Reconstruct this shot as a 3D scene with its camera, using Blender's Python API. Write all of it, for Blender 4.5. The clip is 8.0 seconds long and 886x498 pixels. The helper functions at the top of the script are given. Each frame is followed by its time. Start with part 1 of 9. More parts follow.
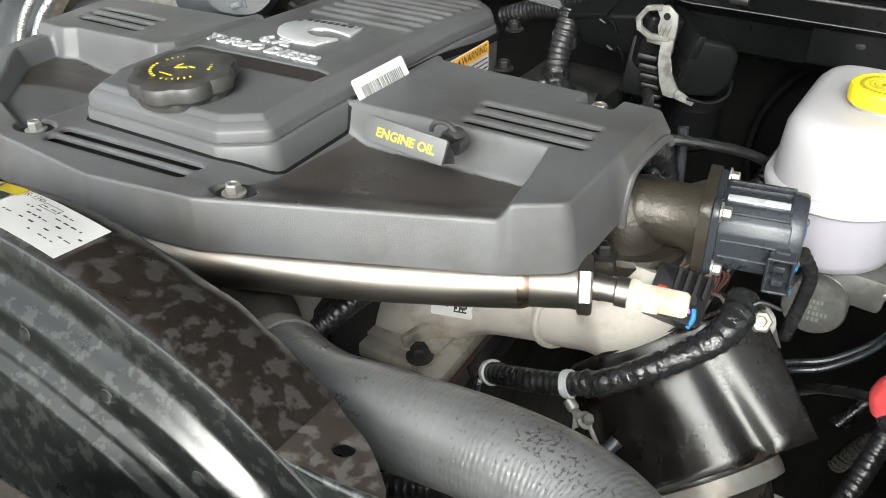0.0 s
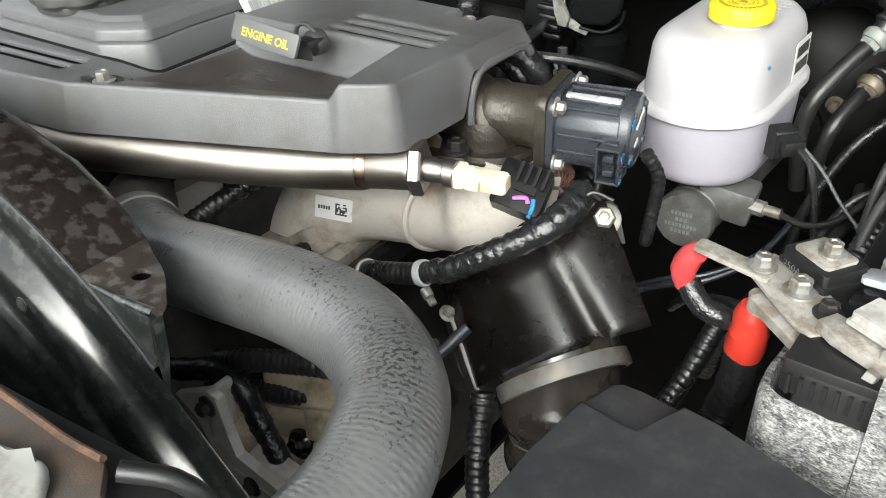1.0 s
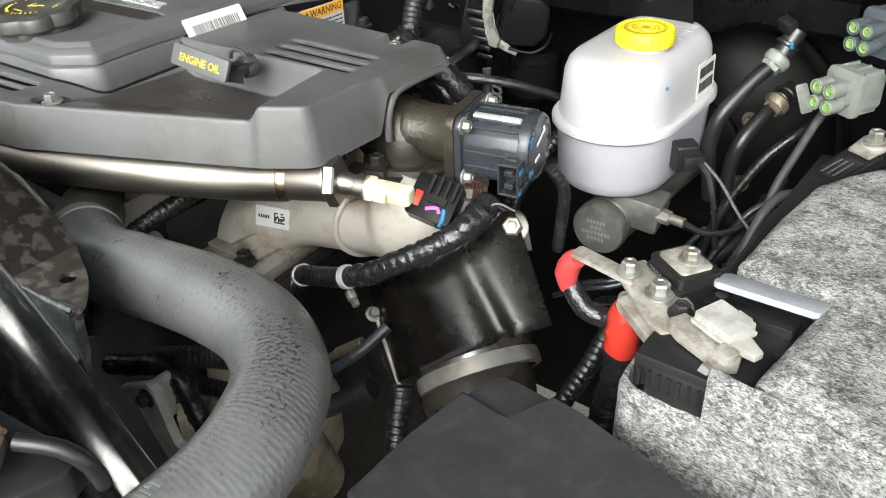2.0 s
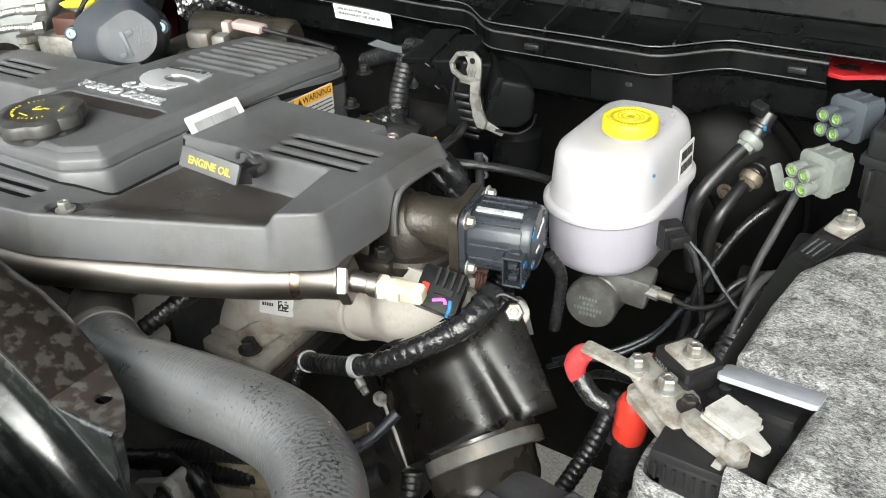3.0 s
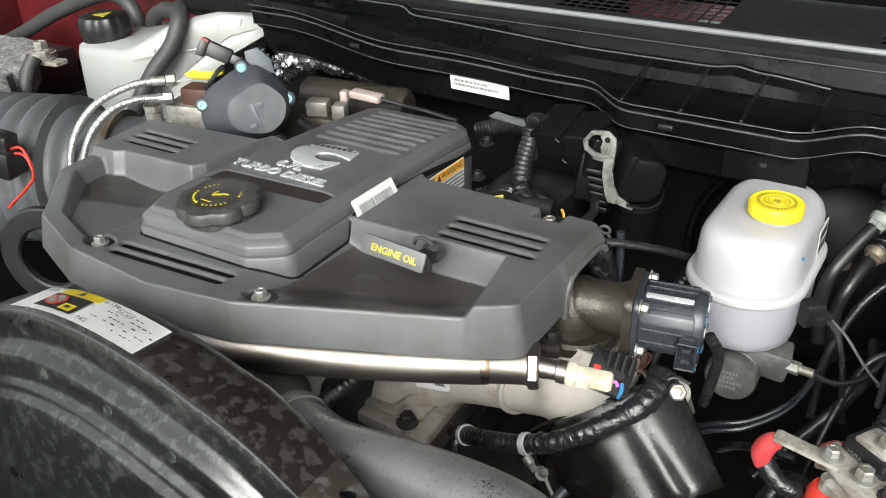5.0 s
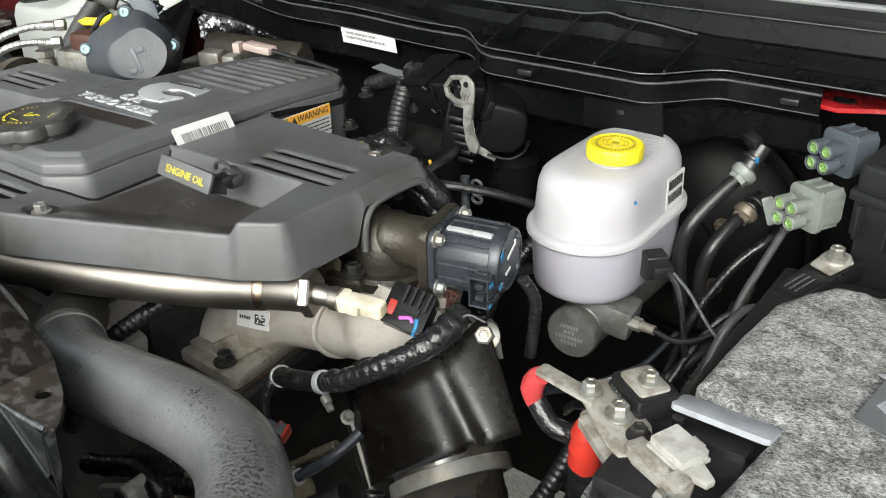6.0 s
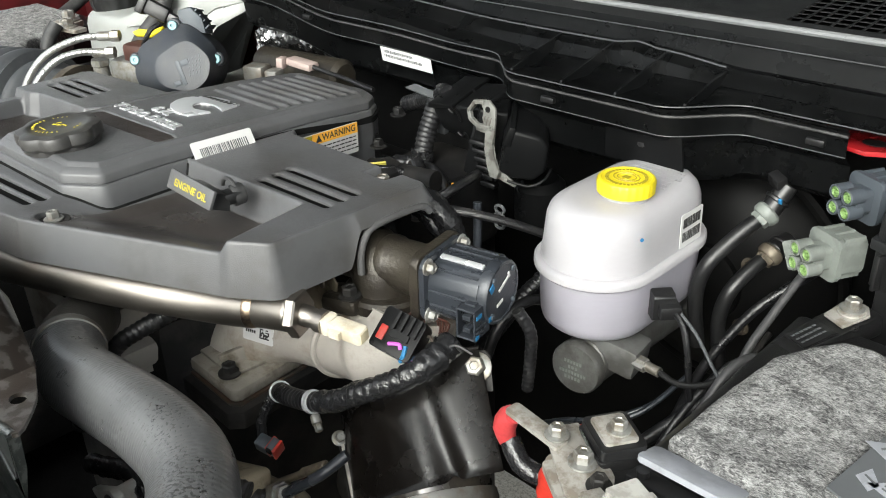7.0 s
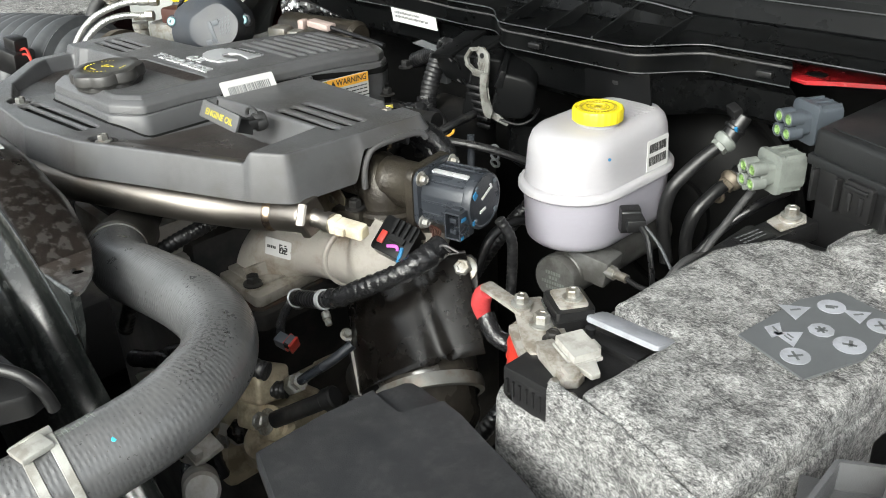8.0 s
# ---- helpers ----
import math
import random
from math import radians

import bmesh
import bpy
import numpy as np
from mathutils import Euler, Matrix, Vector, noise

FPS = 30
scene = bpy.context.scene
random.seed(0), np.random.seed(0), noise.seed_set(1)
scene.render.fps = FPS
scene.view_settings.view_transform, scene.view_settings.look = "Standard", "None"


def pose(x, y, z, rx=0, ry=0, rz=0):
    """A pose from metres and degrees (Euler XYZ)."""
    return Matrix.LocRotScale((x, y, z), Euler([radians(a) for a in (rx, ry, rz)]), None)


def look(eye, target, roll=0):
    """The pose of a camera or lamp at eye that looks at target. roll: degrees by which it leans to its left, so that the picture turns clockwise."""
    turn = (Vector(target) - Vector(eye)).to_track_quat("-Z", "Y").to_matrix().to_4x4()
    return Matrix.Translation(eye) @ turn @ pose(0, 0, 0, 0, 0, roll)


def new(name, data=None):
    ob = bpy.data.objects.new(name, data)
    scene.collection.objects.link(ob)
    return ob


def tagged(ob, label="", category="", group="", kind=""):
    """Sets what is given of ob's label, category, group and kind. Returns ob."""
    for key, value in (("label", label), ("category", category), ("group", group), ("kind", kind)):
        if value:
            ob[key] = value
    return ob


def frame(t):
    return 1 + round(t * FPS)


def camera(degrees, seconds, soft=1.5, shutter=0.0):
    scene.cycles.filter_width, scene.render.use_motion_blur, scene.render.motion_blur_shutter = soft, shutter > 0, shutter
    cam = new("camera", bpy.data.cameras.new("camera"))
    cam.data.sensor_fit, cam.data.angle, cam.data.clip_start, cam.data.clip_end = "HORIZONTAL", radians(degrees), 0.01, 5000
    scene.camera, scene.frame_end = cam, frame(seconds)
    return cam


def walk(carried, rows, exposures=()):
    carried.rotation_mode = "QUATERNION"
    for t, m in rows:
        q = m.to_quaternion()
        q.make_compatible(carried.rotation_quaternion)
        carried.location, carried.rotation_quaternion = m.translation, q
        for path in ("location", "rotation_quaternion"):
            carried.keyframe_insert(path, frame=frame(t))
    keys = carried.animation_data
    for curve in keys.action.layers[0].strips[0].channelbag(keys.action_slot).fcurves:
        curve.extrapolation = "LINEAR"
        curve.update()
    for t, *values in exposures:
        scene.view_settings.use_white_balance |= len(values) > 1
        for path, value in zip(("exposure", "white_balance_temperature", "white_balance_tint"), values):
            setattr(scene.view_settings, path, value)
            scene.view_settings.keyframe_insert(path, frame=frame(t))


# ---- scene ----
cam = camera(54.8, 8.0, soft=1.0)
PATH = [
    (0, (0.043, 0.019, 1.403), (-0.908, 1.393, 0.304), -1.6),
    (0.5, (0.12, 0.028, 1.38), (-0.908, 1.381, 0.325), -2.3),
    (0.8, (0.158, 0.030, 1.365), (-0.852, 1.365, 0.271), -1.9),
    (1, (0.193, 0.029, 1.356), (-0.844, 1.35, 0.271), -2.4),
    (1.2, (0.219, 0.032, 1.349), (-0.833, 1.343, 0.264), -2.5),
    (2.5, (0.285, 0.033, 1.425), (-0.763, 1.367, 0.367), -2.8),
    (2.8, (0.265, 0.016, 1.442), (-0.722, 1.405, 0.395), -2.0),
    (3, (0.242, 0.013, 1.444), (-0.74, 1.42, 0.416), -2.4),
    (3.5, (0.163, 0.016, 1.477), (-0.83, 1.447, 0.495), -2.5),
    (4, (0.081, 0.014, 1.509), (-0.926, 1.435, 0.526), -2.9),
    (4.5, (0.048, -0.035, 1.535), (-0.945, 1.393, 0.548), -2.4),
    (5, (0.12, -0.068, 1.509), (-0.86, 1.371, 0.524), -1.9),
    (5.2, (0.176, -0.06, 1.489), (-0.802, 1.382, 0.507), -1.8),
    (6.3, (0.31, 0.077, 1.418), (-0.859, 1.409, 0.491), -1.8),
    (6.5, (0.321, 0.084, 1.419), (-0.887, 1.385, 0.498), -1.8),
    (6.8, (0.340, 0.093, 1.430), (-0.895, 1.369, 0.511), -1.4),
    (7, (0.342, 0.104, 1.433), (-0.918, 1.356, 0.514), -1.7),
    (7.5, (0.38, 0.086, 1.436), (-0.902, 1.309, 0.507), -1.9),
    (7.8, (0.423, 0.064, 1.420), (-0.873, 1.271, 0.490), -2.4),
    (8, (0.457, 0.037, 1.415), (-0.852, 1.236, 0.493), -2.6),
]
walk(cam, [(t, look(eye, target, roll)) for t, eye, target, roll in PATH],
     exposures=[(0, 1.53), (3.5, 1.56), (4.5, 1.38), (5.5, 1.24), (7, 1.27), (8, 1.37)])

# world, sun and exposure
world = bpy.data.worlds.new("sky")
scene.world = world
world.use_nodes = True
wn = world.node_tree.nodes
sky = wn.new("ShaderNodeTexSky")
sky.sky_type, sky.sun_disc = "NISHITA", False
sky.sun_elevation, sky.sun_rotation = radians(34), radians(160)
sky.air_density, sky.dust_density, sky.ozone_density = 1.0, 4.0, 1.0
soften = wn.new("ShaderNodeHueSaturation")
soften.inputs["Saturation"].default_value = 0.25
world.node_tree.links.new(sky.outputs[0], soften.inputs["Color"])
warm = wn.new("ShaderNodeMix")
warm.data_type, warm.blend_type = "RGBA", "MULTIPLY"
warm.inputs[0].default_value, warm.inputs[7].default_value = 1.0, (0.968, 1.0, 0.968, 1)
world.node_tree.links.new(soften.outputs[0], warm.inputs[6])
world.node_tree.links.new(warm.outputs[2], wn["Background"].inputs["Color"])
wn["Background"].inputs["Strength"].default_value = 0.15
sun = new("sun", bpy.data.lights.new("sun", "SUN"))
sun.data.energy, sun.data.angle, sun.data.color = 1.15, radians(40), (0.955, 0.985, 0.935)
sun.matrix_world = look((1.1, -2.5, 2.80), (0, 0.5, 0.8))

# building tools
def origin_of(ob):
    p = Vector((0, 0, 0))
    while ob is not None:
        p = p + ob.location
        ob = ob.parent
    return p


def thing(name, base, label, category, group="", kind=""):
    ob = new(name)
    ob.location = base
    ob.empty_display_size = 0.02
    return tagged(ob, label, category, group, kind)


def finish(name, bm, material, angle=35):
    bmesh.ops.recalc_face_normals(bm, faces=bm.faces[:])
    me = bpy.data.meshes.new(name)
    bm.to_mesh(me)
    bm.free()
    me.materials.append(material)
    me.shade_smooth()
    me.set_sharp_from_angle(angle=radians(angle))
    return me


def part(name, bm, material, parent, label="", angle=35):
    o = origin_of(parent)
    bmesh.ops.translate(bm, vec=-o, verts=bm.verts[:])
    ob = new(name, finish(name, bm, material, angle))
    ob.parent = parent
    return tagged(ob, label)


def solo(name, bm, material, label, category, group="", kind="", angle=35):
    vs = [v.co for v in bm.verts]
    lo = Vector([min(c[i] for c in vs) for i in range(3)])
    hi = Vector([max(c[i] for c in vs) for i in range(3)])
    base = Vector(((lo.x + hi.x) / 2, (lo.y + hi.y) / 2, lo.z))
    bmesh.ops.translate(bm, vec=-base, verts=bm.verts[:])
    ob = new(name, finish(name, bm, material, angle))
    ob.location = base
    return tagged(ob, label, category, group, kind)


def frame_of(d):
    d = Vector(d).normalized()
    ref = Vector((0, 0, 1)) if abs(d.z) < 0.9 else Vector((1, 0, 0))
    a = ref.cross(d).normalized()
    return a, d.cross(a).normalized(), d


def box(bm, c, s, rot=(0, 0, 0), bevel=0.0, seg=2):
    m = pose(*c, *rot) @ Matrix.Diagonal((*s, 1))
    r = bmesh.ops.create_cube(bm, size=1.0, matrix=m)
    if bevel:
        es = list({e for v in r["verts"] for e in v.link_edges})
        bmesh.ops.bevel(bm, geom=es, offset=bevel, segments=seg, affect="EDGES", profile=0.5)
    return bm


def cyl(bm, p0, p1, r0, r1=None, seg=24, bevel=0.0):
    r1 = r0 if r1 is None else r1
    p0, p1 = Vector(p0), Vector(p1)
    prof = [(0, 0), (r0, 0), (r1, (p1 - p0).length), (0, (p1 - p0).length)]
    if bevel:
        n = (p1 - p0).length
        prof = [(0, 0), (r0 - bevel, 0), (r0, bevel), (r1, n - bevel), (r1 - bevel, n), (0, n)]
    return lathe(bm, p0, p1 - p0, prof, seg)


def lathe(bm, p0, axis, prof, seg=32, shape=None):
    """A profile of (radius, height) turned about an axis; shape(angle) scales the radius."""
    a, b, d = frame_of(axis)
    p0 = Vector(p0)
    rings = []
    for r, h in prof:
        if r < 1e-6:
            rings.append([bm.verts.new(p0 + d * h)])
            continue
        ring = []
        for i in range(seg):
            t = 2 * math.pi * i / seg
            k = shape(t, r, h) if shape else 1.0
            ring.append(bm.verts.new(p0 + d * h + (a * math.cos(t) + b * math.sin(t)) * r * k))
        rings.append(ring)
    for u, v in zip(rings, rings[1:]):
        for i in range(seg):
            j = (i + 1) % seg
            if len(u) == 1 and len(v) == 1:
                continue
            if len(u) == 1:
                bm.faces.new((u[0], v[i], v[j]))
            elif len(v) == 1:
                bm.faces.new((u[i], v[0], u[j]))
            else:
                bm.faces.new((u[i], v[i], v[j], u[j]))
    return bm


def hexa(bm, p0, p1, r, bevel=0.0006):
    return cyl(bm, p0, p1, r, seg=6, bevel=bevel)


def spline(points, step=0.006):
    """A Catmull-Rom curve through the points, at even steps."""
    ps = [Vector(p) for p in points]
    ps = [ps[0] * 2 - ps[1], *ps, ps[-1] * 2 - ps[-2]]
    out = []
    for i in range(1, len(ps) - 2):
        p0, p1, p2, p3 = ps[i - 1:i + 3]
        n = max(2, int((p2 - p1).length / step))
        for k in range(n):
            t = k / n
            out.append(0.5 * (2 * p1 + (p2 - p0) * t + (2 * p0 - 5 * p1 + 4 * p2 - p3) * t * t + (3 * p1 - p0 - 3 * p2 + p3) * t ** 3))
    out.append(ps[-2])
    return out


def tube(bm, points, radius, seg=16, step=0.006, smooth=True, caps=True):
    """A round tube along a curve; radius is a number or a function of the length so far. Gives UVs: round, along."""
    ps = spline(points, step) if smooth else [Vector(p) for p in points]
    uv = bm.loops.layers.uv.verify()
    rings, length, up = [], 0.0, None
    lens = []
    for i, p in enumerate(ps):
        d = (ps[min(i + 1, len(ps) - 1)] - ps[max(i - 1, 0)]).normalized()
        if up is None:
            a, up, d = frame_of(d)
        up = (up - d * up.dot(d)).normalized()
        a = up.cross(d).normalized()
        if i:
            length += (p - ps[i - 1]).length
        r = radius(length) if callable(radius) else radius
        rings.append([bm.verts.new(p + (a * math.cos(t) + up * math.sin(t)) * r) for t in [2 * math.pi * k / seg for k in range(seg)]])
        lens.append(length)
    for n, (u, v) in enumerate(zip(rings, rings[1:])):
        for i in range(seg):
            j = (i + 1) % seg
            f = bm.faces.new((u[i], u[j], v[j], v[i]))
            for l, q in zip(f.loops, ((i, n), (i + 1, n), (i + 1, n + 1), (i, n + 1))):
                l[uv].uv = (q[0] / seg, lens[q[1]])
    if caps:
        bm.faces.new(rings[0][::-1])
        bm.faces.new(rings[-1])
    return bm


def ribbed(r, pitch=0.005, depth=0.0012):
    return lambda s: r + depth * math.sin(2 * math.pi * s / pitch)


def prism(bm, pts, z0, z1, bevel=0.0, m=None, seg=2):
    """A flat outline of (x, y) raised from z0 to z1, then set by the pose m."""
    lo = [bm.verts.new((x, y, z0)) for x, y in pts]
    hi = [bm.verts.new((x, y, z1)) for x, y in pts]
    n = len(pts)
    bot, top = bm.faces.new(lo[::-1]), bm.faces.new(hi)
    for i in range(n):
        bm.faces.new((lo[i], lo[(i + 1) % n], hi[(i + 1) % n], hi[i]))
    vs = lo + hi
    if bevel:
        es = list({e for v in vs for e in v.link_edges})
        r = bmesh.ops.bevel(bm, geom=es, offset=bevel, segments=seg, affect="EDGES", profile=0.5)
        vs = list(set([v for v in r["verts"]] + [v for v in vs if v.is_valid]))
    if m is not None:
        bmesh.ops.transform(bm, matrix=m, verts=[v for v in vs if v.is_valid])
    return bm


def rounded(w, h, r, n=5, cx=0, cy=0):
    """The outline of a rectangle with round corners."""
    out = []
    for qx, qy, a0 in ((1, 1, 0), (-1, 1, 90), (-1, -1, 180), (1, -1, 270)):
        for k in range(n + 1):
            a = radians(a0 + 90 * k / n)
            out.append((cx + qx * (w / 2 - r) + r * math.cos(a), cy + qy * (h / 2 - r) + r * math.sin(a)))
    return out


def text_mesh(words, size, m, depth=0.0, bold=0.0):
    cu = bpy.data.curves.new("words", "FONT")
    cu.body, cu.size, cu.extrude, cu.offset = words, size, depth, bold
    cu.align_x, cu.align_y, cu.resolution_u = "CENTER", "CENTER", 3
    ob = bpy.data.objects.new("words", cu)
    scene.collection.objects.link(ob)
    me = bpy.data.meshes.new_from_object(ob.evaluated_get(bpy.context.evaluated_depsgraph_get()))
    bpy.data.objects.remove(ob)
    bm = bmesh.new()
    bm.from_mesh(me)
    bpy.data.meshes.remove(me)
    bmesh.ops.transform(bm, matrix=m, verts=bm.verts[:])
    return bm


def axes(o, x, y):
    """A pose whose x runs along x, whose y lies towards y and whose origin is o."""
    x = Vector(x).normalized()
    z = x.cross(Vector(y)).normalized()
    y = z.cross(x)
    m = Matrix((x, y, z)).transposed().to_4x4()
    m.translation = o
    return m


def sd_poly(X, Y, pts):
    """The signed distance to a polygon, negative inside."""
    d = np.full(X.shape, 1e9)
    inside = np.zeros(X.shape, bool)
    for (x0, y0), (x1, y1) in zip(pts, pts[1:] + pts[:1]):
        ex, ey = x1 - x0, y1 - y0
        t = np.clip(((X - x0) * ex + (Y - y0) * ey) / (ex * ex + ey * ey), 0, 1)
        d = np.minimum(d, (X - x0 - t * ex) ** 2 + (Y - y0 - t * ey) ** 2)
        if y1 != y0:
            inside ^= ((y0 > Y) != (y1 > Y)) & (X < ex * (Y - y0) / (ey) + x0)
    return np.where(inside, -1, 1) * np.sqrt(d)


def sd_line(X, Y, a, b):
    ex, ey = b[0] - a[0], b[1] - a[1]
    t = np.clip(((X - a[0]) * ex + (Y - a[1]) * ey) / (ex * ex + ey * ey), 0, 1)
    return np.hypot(X - a[0] - t * ex, Y - a[1] - t * ey)


def ramp(d, lo, hi):
    t = np.clip((d - lo) / (hi - lo), 0, 1)
    return t * t * (3 - 2 * t)


def moulded(outline, round_r, cell, height, rings, warp=None, holes=(), deep=0.012):
    """A moulded shell: a fine sheet of height(X, Y) inside an outline, with a skirt of rings (outwards, z) or
    (outwards, function of x, y and the edge's z) round its edge. holes: slots cut through, as (end, end, half width)."""
    xs, ys = [p[0] for p in outline], [p[1] for p in outline]
    gx = np.arange(min(xs) - 2 * cell - round_r, max(xs) + 2 * cell + round_r, cell)
    gy = np.arange(min(ys) - 2 * cell - round_r, max(ys) + 2 * cell + round_r, cell)
    X, Y = np.meshgrid(gx, gy)

    def hole(x, y):
        d = np.full(x.shape, -1.0)
        for a, b, r in holes:
            d = np.maximum(d, r - sd_line(x, y, a, b))
        return d

    def dist(x, y):
        return np.maximum(sd_poly(x, y, outline) - round_r, hole(x, y))

    D = dist(X, Y)
    e = 1e-4
    for _ in range(2):
        near = (D > 0) & (D < np.where(hole(X, Y) > 0, 1.0, 1.5) * cell)
        nx, ny = (dist(X + e, Y) - dist(X - e, Y)) / (2 * e), (dist(X, Y + e) - dist(X, Y - e)) / (2 * e)
        X, Y = np.where(near, X - nx * D, X), np.where(near, Y - ny * D, Y)
        D = np.where(near, np.minimum(dist(X, Y), 0), D)
    nx, ny = (dist(X + e, Y) - dist(X - e, Y)) / (2 * e), (dist(X, Y + e) - dist(X, Y - e)) / (2 * e)
    Z = height(X, Y)
    ok = D <= 1e-5
    inside = hole(X, Y) > -0.6 * cell
    bm = bmesh.new()
    vs = {}
    idx = np.argwhere(ok)
    for i, j in idx:
        vs[i, j] = bm.verts.new((X[i, j], Y[i, j], Z[i, j]))
    where = {v: k for k, v in vs.items()}
    for i in range(X.shape[0] - 1):
        for j in range(X.shape[1] - 1):
            q = [vs.get(k) for k in ((i, j), (i, j + 1), (i + 1, j + 1), (i + 1, j))]
            q = [v for v in q if v is not None]
            if len(q) >= 3:
                bm.faces.new(q)
    loose = [v for v in bm.verts if not v.link_faces]
    bmesh.ops.delete(bm, geom=loose, context="VERTS")
    edges = [ed for ed in bm.edges if ed.is_boundary]
    last = {v: v for ed in edges for v in ed.verts}
    for k, (out, z) in enumerate(rings):
        nxt = {}
        for v in last:
            i, j = where[v]
            if inside[i, j]:
                drop = 0.0006 if k == 0 else deep * k / (len(rings) - 1)
                nxt[v] = bm.verts.new((v.co.x + 0.0004 * nx[i, j], v.co.y + 0.0004 * ny[i, j], v.co.z - drop))
                continue
            x, y = v.co.x + out * nx[i, j], v.co.y + out * ny[i, j]
            nxt[v] = bm.verts.new((x, y, z(x, y, v.co.z) if callable(z) else z))
        for ed in edges:
            a, b = ed.verts
            bm.faces.new((last[a], last[b], nxt[b], nxt[a]))
        last = nxt
    if warp:
        for v in bm.verts:
            v.co = warp(v.co)
    return bm

# materials
def material(name, colour, rough=0.5, metal=0.0, spots=None, spot_scale=8.0, spot_lo=0.45, spot_hi=0.6, spot_detail=6.0, grain=0.0, grain_scale=900.0,
             wave=0.0, wave_scale=25.0, rough_var=0.1, coat=0.0, dust=0.0, spec=0.5, tint=None):
    """A surface of one colour with stains of a second colour, fine grain in the relief and uneven gloss."""
    m = bpy.data.materials.new(name)
    m.use_nodes = True
    nt = m.node_tree
    nodes, link = nt.nodes, nt.links.new
    bs = nodes["Principled BSDF"]
    co = nodes.new("ShaderNodeNewGeometry").outputs["Position"]

    def noisy(scale, detail=4.0, rough_=0.6):
        n = nodes.new("ShaderNodeTexNoise")
        n.inputs["Scale"].default_value, n.inputs["Detail"].default_value, n.inputs["Roughness"].default_value = scale, detail, rough_
        link(co, n.inputs["Vector"])
        return n.outputs["Fac"]

    def mixed(a, b, f):
        x = nodes.new("ShaderNodeMix")
        x.data_type = "RGBA"
        for sock, v in ((x.inputs[6], a), (x.inputs[7], b)):
            if isinstance(v, tuple):
                sock.default_value = (*v, 1)
            else:
                link(v, sock)
        if isinstance(f, float):
            x.inputs[0].default_value = f
        else:
            link(f, x.inputs[0])
        return x.outputs[2]

    def mapped(v, a, b, c=0.0, d=1.0):
        x = nodes.new("ShaderNodeMapRange")
        x.inputs[1].default_value, x.inputs[2].default_value, x.inputs[3].default_value, x.inputs[4].default_value = a, b, c, d
        link(v, x.inputs[0])
        return x.outputs[0]

    base = mixed(tuple(c * 0.86 for c in colour), tuple(min(1, c * 1.14) for c in colour), mapped(noisy(14.0), 0.3, 0.7))
    if spots:
        base = mixed(base, spots, mapped(noisy(spot_scale, spot_detail, 0.65 if spot_detail > 3 else 0.5), spot_lo, spot_hi))
    if dust:
        base = mixed(base, (0.32, 0.31, 0.29), mapped(noisy(70.0, 5.0, 0.7), 0.5, 0.8, 0.0, dust))
    link(base, bs.inputs["Base Color"])
    link(mapped(noisy(22.0, 5.0), 0.3, 0.7, max(0.02, rough - rough_var), min(1.0, rough + rough_var)), bs.inputs["Roughness"])
    bs.inputs["Metallic"].default_value = metal
    bs.inputs["Specular IOR Level"].default_value = spec
    bs.inputs["Coat Weight"].default_value, bs.inputs["Coat Roughness"].default_value, bs.inputs["Coat IOR"].default_value = coat, max(0.08, rough * 0.6), 1.9 if coat > 0.6 else 1.5
    if grain or wave:
        total = None
        b1 = nodes.new("ShaderNodeBump")
        b1.inputs["Strength"].default_value, b1.inputs["Distance"].default_value = grain, 0.0006
        link(noisy(grain_scale, 2.0), b1.inputs["Height"])
        if wave:
            b2 = nodes.new("ShaderNodeBump")
            b2.inputs["Strength"].default_value, b2.inputs["Distance"].default_value = wave, 0.002
            link(noisy(wave_scale, 3.0), b2.inputs["Height"])
            link(b1.outputs[0], b2.inputs["Normal"])
            link(b2.outputs[0], bs.inputs["Normal"])
        else:
            link(b1.outputs[0], bs.inputs["Normal"])
    return m


M_COVER = material("moulded_plastic", (0.086, 0.087, 0.091), 0.38, spots=(0.060, 0.058, 0.057), spot_scale=9, spot_lo=0.50, spot_hi=0.66, grain=0.35, grain_scale=1500, rough_var=0.08)
M_DISH = material("recess_shade_plastic", (0.034, 0.030, 0.028), 0.33, spots=(0.050, 0.045, 0.042), spot_scale=12, spot_lo=0.45, spot_hi=0.65, grain=0.2, grain_scale=1500, rough_var=0.09)
M_PANEL = material("panel_plastic", (0.026, 0.021, 0.019), 0.42, grain=0.3, grain_scale=1800)
M_BLACK = material("black_plastic", (0.010, 0.010, 0.0105), 0.36, dust=0.03, grain=0.2, grain_scale=1500)
M_GLOSSB = material("gloss_black", (0.0095, 0.0078, 0.0068), 0.26, dust=0.05, wave=0.05, wave_scale=18, coat=0.5, rough_var=0.09)
M_DARK = material("dark_iron", (0.008, 0.008, 0.0085), 0.6, spec=0.25, spots=(0.03, 0.028, 0.026), grain=0.4, grain_scale=400)
M_RUBBER = material("rubber", (0.028, 0.028, 0.029), 0.55, dust=0.12)
M_CASTGREY = material("grey_cast_neck", (0.070, 0.066, 0.060), 0.5, 0.3, spots=(0.10, 0.09, 0.075), spot_scale=20, grain=0.5, grain_scale=400)
M_SHROUD = material("shroud_plastic", (0.029, 0.023, 0.0195), 0.32, spec=0.6, coat=1.0, spots=(0.074, 0.069, 0.065), spot_scale=100, spot_lo=0.515, spot_hi=0.595, spot_detail=2.8, grain=0.15, rough_var=0.10)
